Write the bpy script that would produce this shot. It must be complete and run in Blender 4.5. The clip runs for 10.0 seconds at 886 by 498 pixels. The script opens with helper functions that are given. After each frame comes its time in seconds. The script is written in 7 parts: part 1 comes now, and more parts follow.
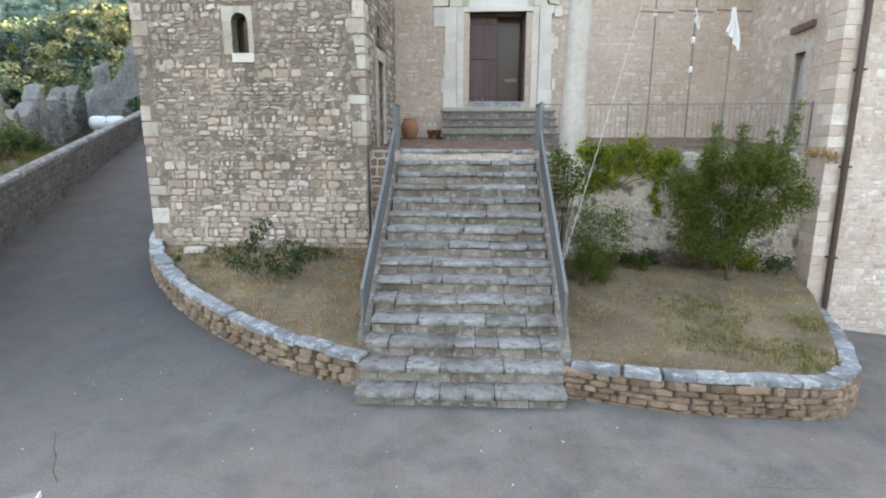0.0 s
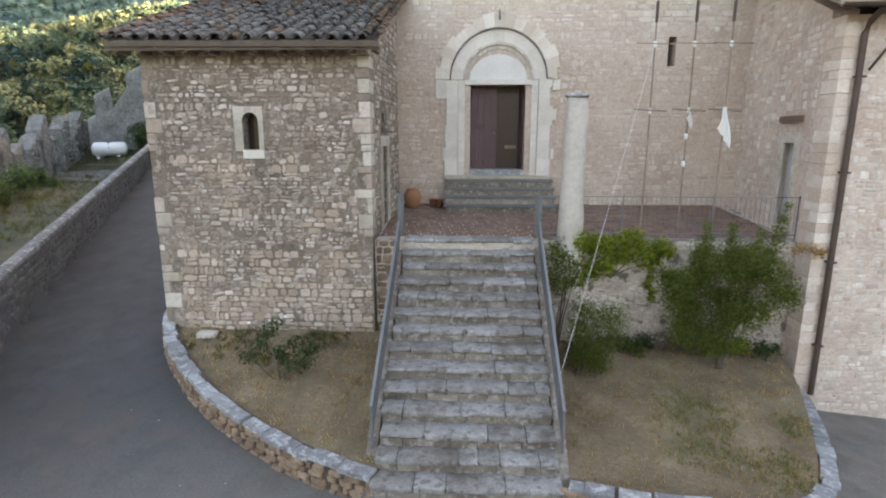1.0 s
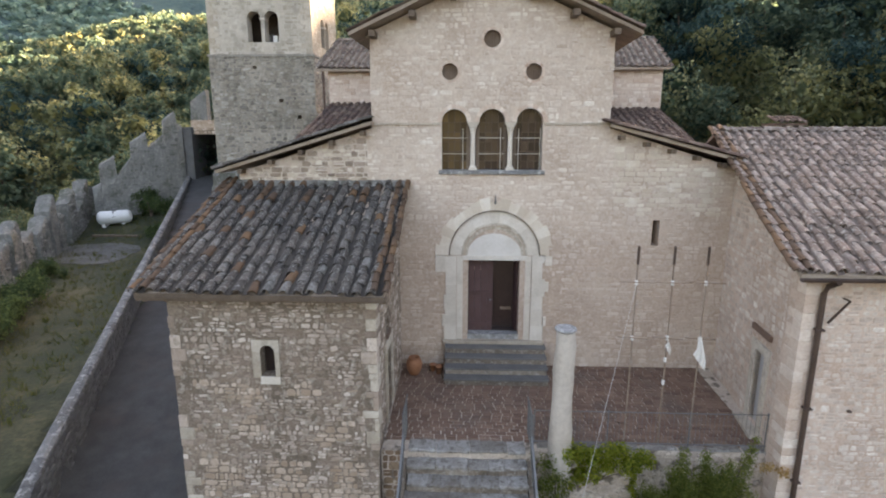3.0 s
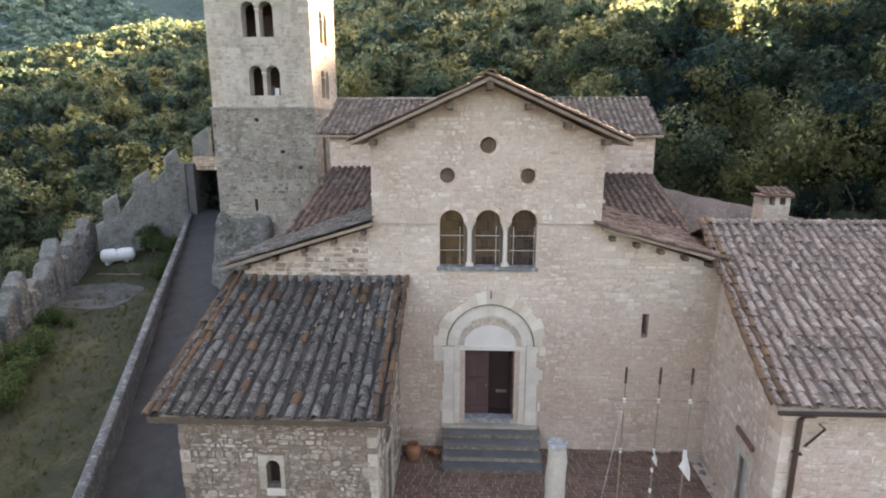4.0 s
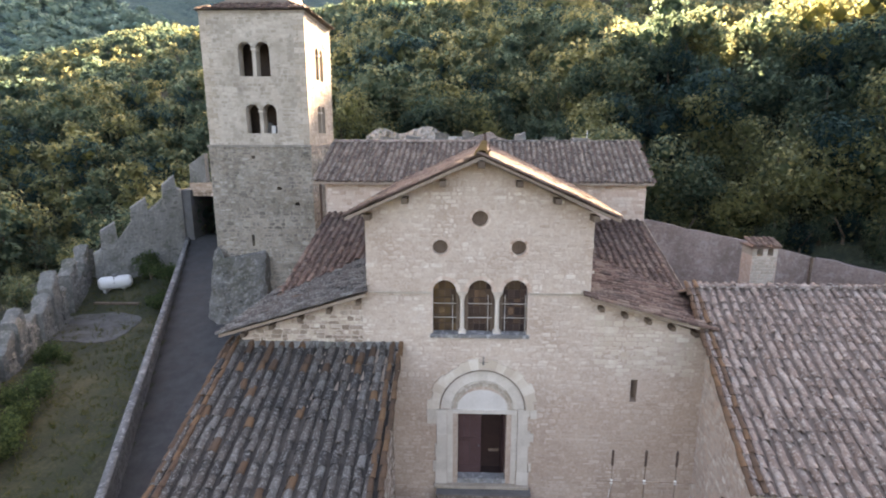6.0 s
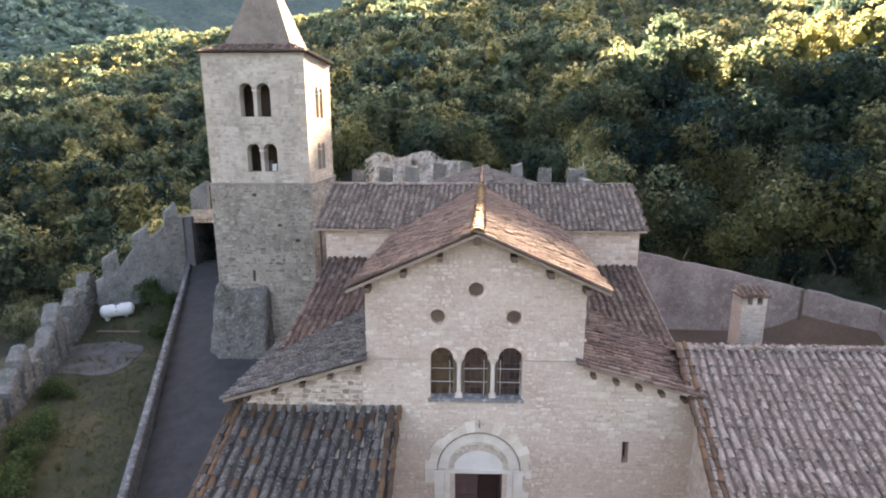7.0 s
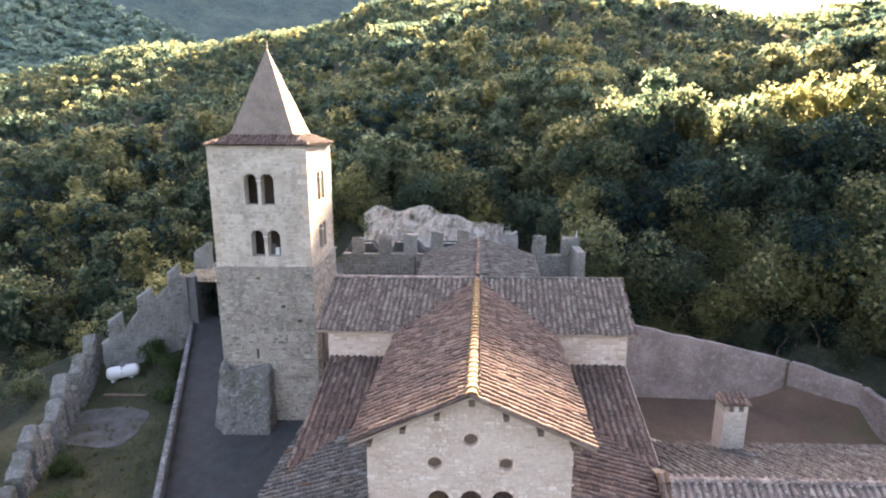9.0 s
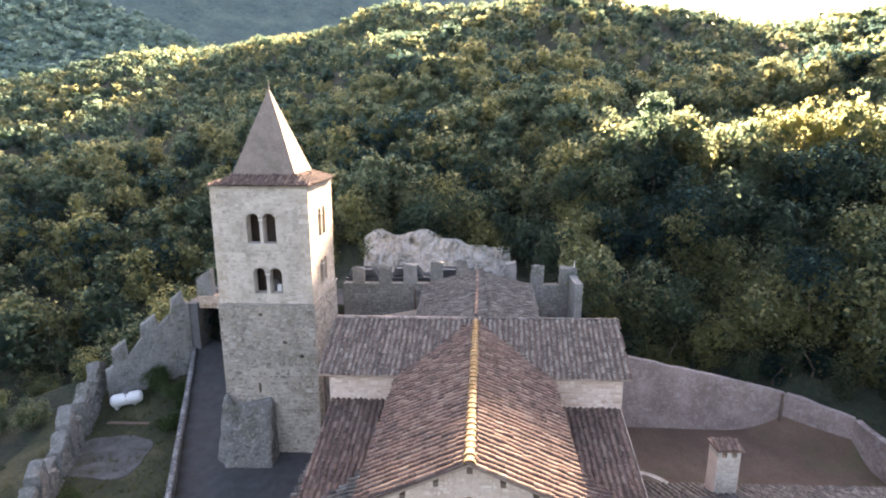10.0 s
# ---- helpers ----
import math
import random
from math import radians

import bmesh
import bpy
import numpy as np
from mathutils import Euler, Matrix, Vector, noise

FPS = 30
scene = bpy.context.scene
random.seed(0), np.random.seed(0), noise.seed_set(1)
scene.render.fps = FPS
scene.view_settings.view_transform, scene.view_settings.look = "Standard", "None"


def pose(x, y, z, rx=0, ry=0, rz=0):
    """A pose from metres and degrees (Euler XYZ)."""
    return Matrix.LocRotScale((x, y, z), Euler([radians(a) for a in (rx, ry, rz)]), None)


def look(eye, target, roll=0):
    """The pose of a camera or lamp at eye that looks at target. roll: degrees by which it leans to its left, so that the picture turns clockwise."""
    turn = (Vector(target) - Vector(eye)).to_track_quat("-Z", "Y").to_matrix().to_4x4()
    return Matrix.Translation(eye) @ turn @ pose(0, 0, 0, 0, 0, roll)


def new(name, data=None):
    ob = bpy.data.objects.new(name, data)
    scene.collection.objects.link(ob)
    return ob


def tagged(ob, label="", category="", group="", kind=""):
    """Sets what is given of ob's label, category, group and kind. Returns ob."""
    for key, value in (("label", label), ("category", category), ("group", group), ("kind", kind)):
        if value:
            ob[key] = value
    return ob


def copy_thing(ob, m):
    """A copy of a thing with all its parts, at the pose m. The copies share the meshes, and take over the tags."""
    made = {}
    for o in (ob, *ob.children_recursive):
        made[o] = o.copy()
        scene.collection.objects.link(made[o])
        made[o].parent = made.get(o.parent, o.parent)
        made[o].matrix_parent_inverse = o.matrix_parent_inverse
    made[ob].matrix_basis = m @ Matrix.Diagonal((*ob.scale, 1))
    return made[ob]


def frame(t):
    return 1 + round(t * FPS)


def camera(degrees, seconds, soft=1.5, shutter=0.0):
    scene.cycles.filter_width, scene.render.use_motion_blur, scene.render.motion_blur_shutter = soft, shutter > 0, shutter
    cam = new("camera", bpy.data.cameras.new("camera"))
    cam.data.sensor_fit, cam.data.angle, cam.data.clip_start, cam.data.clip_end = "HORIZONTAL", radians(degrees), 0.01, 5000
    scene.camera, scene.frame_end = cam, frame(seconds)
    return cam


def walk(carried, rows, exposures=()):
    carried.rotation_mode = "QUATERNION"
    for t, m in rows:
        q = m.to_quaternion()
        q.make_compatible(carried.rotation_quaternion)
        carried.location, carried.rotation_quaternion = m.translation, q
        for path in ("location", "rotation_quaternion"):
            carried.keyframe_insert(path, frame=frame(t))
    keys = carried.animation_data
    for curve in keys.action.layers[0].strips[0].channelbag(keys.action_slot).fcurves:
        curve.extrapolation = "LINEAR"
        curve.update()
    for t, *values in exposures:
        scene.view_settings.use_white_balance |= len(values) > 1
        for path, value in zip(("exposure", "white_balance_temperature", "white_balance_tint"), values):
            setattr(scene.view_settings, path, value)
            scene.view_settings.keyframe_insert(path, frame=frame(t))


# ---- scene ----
cam = camera(79.3, 10.0, soft=2.0)
METRES, EYE, TILT, LEAN, TURN = 23.0, 3.75, -12.0, 0.0, 3.0
ROWS = [
    (0.0, 0.0, 0.0, 0.0, -0.0, 0.0, 0.0),
    (0.5, -0.0021, -0.0095, 0.0397, -0.1, -0.07, 0.02),
    (1.0, -0.0049, -0.0206, 0.0864, -0.23, -0.12, 0.01),
    (1.5, -0.0061, -0.0314, 0.1335, -0.28, -0.17, 0.07),
    (2.0, -0.007, -0.0437, 0.1924, -0.36, -0.24, 0.11),
    (2.5, -0.009, -0.0539, 0.2501, -0.5, -0.33, 0.16),
    (3.0, -0.0091, -0.068, 0.3171, -0.61, -0.42, 0.15),
    (4.5, -0.0048, -0.1018, 0.4856, -0.74, -0.53, 0.18),
    (5.0, -0.0023, -0.1013, 0.4973, -0.77, -0.55, 0.24),
    (5.5, -0.002, -0.1035, 0.5105, -0.9, -0.52, 0.2),
    (7.0, 0.0007, -0.1347, 0.641, -1.13, -0.49, 0.18),
    (7.5, 0.0013, -0.1462, 0.6905, -1.23, -0.52, 0.22),
    (8.0, 0.002, -0.1586, 0.749, -1.23, -0.52, 0.13),
    (8.5, 0.0024, -0.1708, 0.8057, -1.3, -0.55, 0.14),
    (9.0, 0.002, -0.1855, 0.8708, -1.35, -0.56, 0.15),
    (9.5, 0.0031, -0.1989, 0.9321, -1.31, -0.6, 0.14),
    (10.0, 0.0041, -0.2077, 0.9769, -1.34, -0.62, 0.19),
]
EXPOSURES = [(0.0, 4.40, 8800, 16), (0.5, 4.28, 9000, 18), (1.0, 4.02, 9100, 20), (2.5, 3.75, 9100, 22), (6.0, 3.74, 8600, 26), (10.0, 3.9, 8000, 28)]
walk(cam, [(t, pose(0, 0, EYE, TILT, LEAN, TURN) @ pose(METRES * x, METRES * y, METRES * z, 90 + pitch, roll, yaw)) for t, x, y, z, yaw, pitch, roll in ROWS], EXPOSURES)

# ---- world and sun ----
SUN_EL, SUN_AZ = 18.3, 11.5          # degrees; azimuth to the right of +y
world = bpy.data.worlds.new("sky")
world.use_nodes = True
scene.world = world
wt = world.node_tree
sky = wt.nodes.new("ShaderNodeTexSky")
sky.sky_type, sky.sun_disc = "NISHITA", False
sky.sun_elevation, sky.sun_rotation = radians(SUN_EL), radians(SUN_AZ)
sky.air_density, sky.dust_density, sky.ozone_density = 1.0, 2.5, 1.0
wt.links.new(sky.outputs[0], wt.nodes["Background"].inputs[0])
wt.nodes["Background"].inputs[1].default_value = 0.068
sun = new("sun", bpy.data.lights.new("sun", "SUN"))
sun.data.energy, sun.data.angle, sun.data.color = 4.2, radians(0.6), (1.0, 0.85, 0.62)
sd = Vector((math.sin(radians(SUN_AZ)) * math.cos(radians(SUN_EL)), math.cos(radians(SUN_AZ)) * math.cos(radians(SUN_EL)), math.sin(radians(SUN_EL))))
sun.matrix_world = look(sd * 200, (0, 0, 0))


# ---- materials ----
def surface(name, cols, big=0.6, fine=9.0, rough=0.9, bump=0.25, piece=0.5, metal=0.0, grime=None, dist=0.02, zone=None, speck=None):
    """A weathered surface. cols: dark to light; piece: how far single pieces differ; grime: (colour, amount, scale)."""
    m = bpy.data.materials.new(name)
    m.use_nodes = True
    t = m.node_tree
    n, ln = t.nodes, t.links
    b = n["Principled BSDF"]
    b.inputs["Roughness"].default_value, b.inputs["Metallic"].default_value = rough, metal
    geo = n.new("ShaderNodeNewGeometry")
    info = n.new("ShaderNodeObjectInfo")
    add = n.new("ShaderNodeMath"); add.operation = "ADD"
    ln.new(geo.outputs["Random Per Island"], add.inputs[0]); ln.new(info.outputs["Random"], add.inputs[1])
    fr = n.new("ShaderNodeMath"); fr.operation = "FRACT"; ln.new(add.outputs[0], fr.inputs[0])

    def cloud(scale, detail):
        c = n.new("ShaderNodeTexNoise")
        c.inputs["Scale"].default_value, c.inputs["Detail"].default_value, c.inputs["Roughness"].default_value = scale, detail, 0.62
        ln.new(geo.outputs["Position"], c.inputs["Vector"])
        return c
    c1, c2 = cloud(big, 5), cloud(fine, 6)
    mx = n.new("ShaderNodeMix"); mx.inputs["Factor"].default_value = 0.45
    ln.new(c1.outputs["Fac"], mx.inputs["A"]); ln.new(c2.outputs["Fac"], mx.inputs["B"])
    st = n.new("ShaderNodeMapRange")
    st.inputs["From Min"].default_value, st.inputs["From Max"].default_value = 0.33, 0.67
    ln.new(mx.outputs["Result"], st.inputs["Value"])
    mp = n.new("ShaderNodeMix"); mp.inputs["Factor"].default_value = piece
    ln.new(st.outputs["Result"], mp.inputs["A"]); ln.new(fr.outputs[0], mp.inputs["B"])
    rp = n.new("ShaderNodeValToRGB")
    el = rp.color_ramp.elements
    for i, c in enumerate(cols):
        e = el[i] if i < 2 else el.new(1.0)
        e.color = (*c, 1)
    for i in range(len(cols)):
        el[i].position = 0.08 + 0.84 * i / (len(cols) - 1)
        el[i].color = (*cols[i], 1)
    ln.new(mp.outputs["Result"], rp.inputs["Fac"])
    out = rp.outputs["Color"]
    if grime:
        g = cloud(grime[2], 7)
        gm = n.new("ShaderNodeMapRange")
        gm.inputs["From Min"].default_value, gm.inputs["From Max"].default_value = 0.5, 0.72
        gm.inputs["To Max"].default_value = grime[1]
        ln.new(g.outputs["Fac"], gm.inputs["Value"])
        gx = n.new("ShaderNodeMix"); gx.data_type = "RGBA"
        ln.new(gm.outputs["Result"], gx.inputs["Factor"]); ln.new(out, gx.inputs["A"])
        gx.inputs["B"].default_value = (*grime[0], 1)
        out = gx.outputs["Result"]
    if speck:
        g = cloud(speck[2], 9)
        gm = n.new("ShaderNodeMapRange")
        gm.inputs["From Min"].default_value, gm.inputs["From Max"].default_value = 0.52, 0.62
        gm.inputs["To Max"].default_value = speck[1]
        ln.new(g.outputs["Fac"], gm.inputs["Value"])
        gx = n.new("ShaderNodeMix"); gx.data_type = "RGBA"
        ln.new(gm.outputs["Result"], gx.inputs["Factor"]); ln.new(out, gx.inputs["A"])
        gx.inputs["B"].default_value = (*speck[0], 1)
        out = gx.outputs["Result"]
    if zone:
        # tint past a ragged line, partly painted shade: (tint, x, y, z, from, to)
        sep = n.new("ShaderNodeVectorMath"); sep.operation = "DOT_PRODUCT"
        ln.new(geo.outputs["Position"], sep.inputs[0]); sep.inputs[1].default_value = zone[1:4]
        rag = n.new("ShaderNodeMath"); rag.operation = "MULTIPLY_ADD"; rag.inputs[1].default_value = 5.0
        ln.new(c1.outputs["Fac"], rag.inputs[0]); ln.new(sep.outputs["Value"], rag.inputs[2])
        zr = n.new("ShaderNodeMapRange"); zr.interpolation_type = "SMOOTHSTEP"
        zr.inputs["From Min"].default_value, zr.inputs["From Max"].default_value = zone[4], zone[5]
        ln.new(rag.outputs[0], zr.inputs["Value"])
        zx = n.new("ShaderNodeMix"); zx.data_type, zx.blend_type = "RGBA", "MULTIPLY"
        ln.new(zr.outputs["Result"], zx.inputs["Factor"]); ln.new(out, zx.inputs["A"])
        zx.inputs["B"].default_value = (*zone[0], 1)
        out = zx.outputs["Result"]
    ln.new(out, b.inputs["Base Color"])
    if bump:
        bp = n.new("ShaderNodeBump")
        bp.inputs["Strength"].default_value, bp.inputs["Distance"].default_value = bump, dist
        ln.new(c2.outputs["Fac"], bp.inputs["Height"]); ln.new(bp.outputs[0], b.inputs["Normal"])
    return m


def foliage(name, cols, through_light=0.45, vary=0.55, clear=2.7):
    """Leaves: colour differs from leaf to leaf and from plant to plant; light passes through them."""
    m = bpy.data.materials.new(name)
    m.use_nodes = True
    t = m.node_tree
    n, ln = t.nodes, t.links
    n.remove(n["Principled BSDF"])
    geo, at, info = n.new("ShaderNodeNewGeometry"), n.new("ShaderNodeAttribute"), n.new("ShaderNodeObjectInfo")
    at.attribute_name = "plant"
    mx = n.new("ShaderNodeMix"); mx.inputs["Factor"].default_value = vary
    ad = n.new("ShaderNodeMath"); ad.operation = "ADD"
    ln.new(at.outputs["Fac"], ad.inputs[0]); ln.new(info.outputs["Random"], ad.inputs[1])
    fr = n.new("ShaderNodeMath"); fr.operation = "FRACT"; ln.new(ad.outputs[0], fr.inputs[0])
    ln.new(geo.outputs["Random Per Island"], mx.inputs["A"]); ln.new(fr.outputs[0], mx.inputs["B"])
    rp = n.new("ShaderNodeValToRGB")
    el = rp.color_ramp.elements
    while len(el) < len(cols):
        el.new(1.0)
    for i, c in enumerate(cols):
        el[i].position, el[i].color = 0.1 + 0.8 * i / (len(cols) - 1), (*c, 1)
    ln.new(mx.outputs["Result"], rp.inputs["Fac"])
    d, tr, ms = n.new("ShaderNodeBsdfDiffuse"), n.new("ShaderNodeBsdfTranslucent"), n.new("ShaderNodeMixShader")
    hs = n.new("ShaderNodeHueSaturation")
    hs.inputs["Hue"].default_value, hs.inputs["Saturation"].default_value, hs.inputs["Value"].default_value = 0.474, 1.14, clear
    ln.new(rp.outputs[0], d.inputs[0]); ln.new(rp.outputs[0], hs.inputs["Color"]); ln.new(hs.outputs[0], tr.inputs[0])
    ms.inputs[0].default_value = through_light
    ln.new(d.outputs[0], ms.inputs[1]); ln.new(tr.outputs[0], ms.inputs[2])
    ln.new(ms.outputs[0], n["Material Output"].inputs[0])
    return m


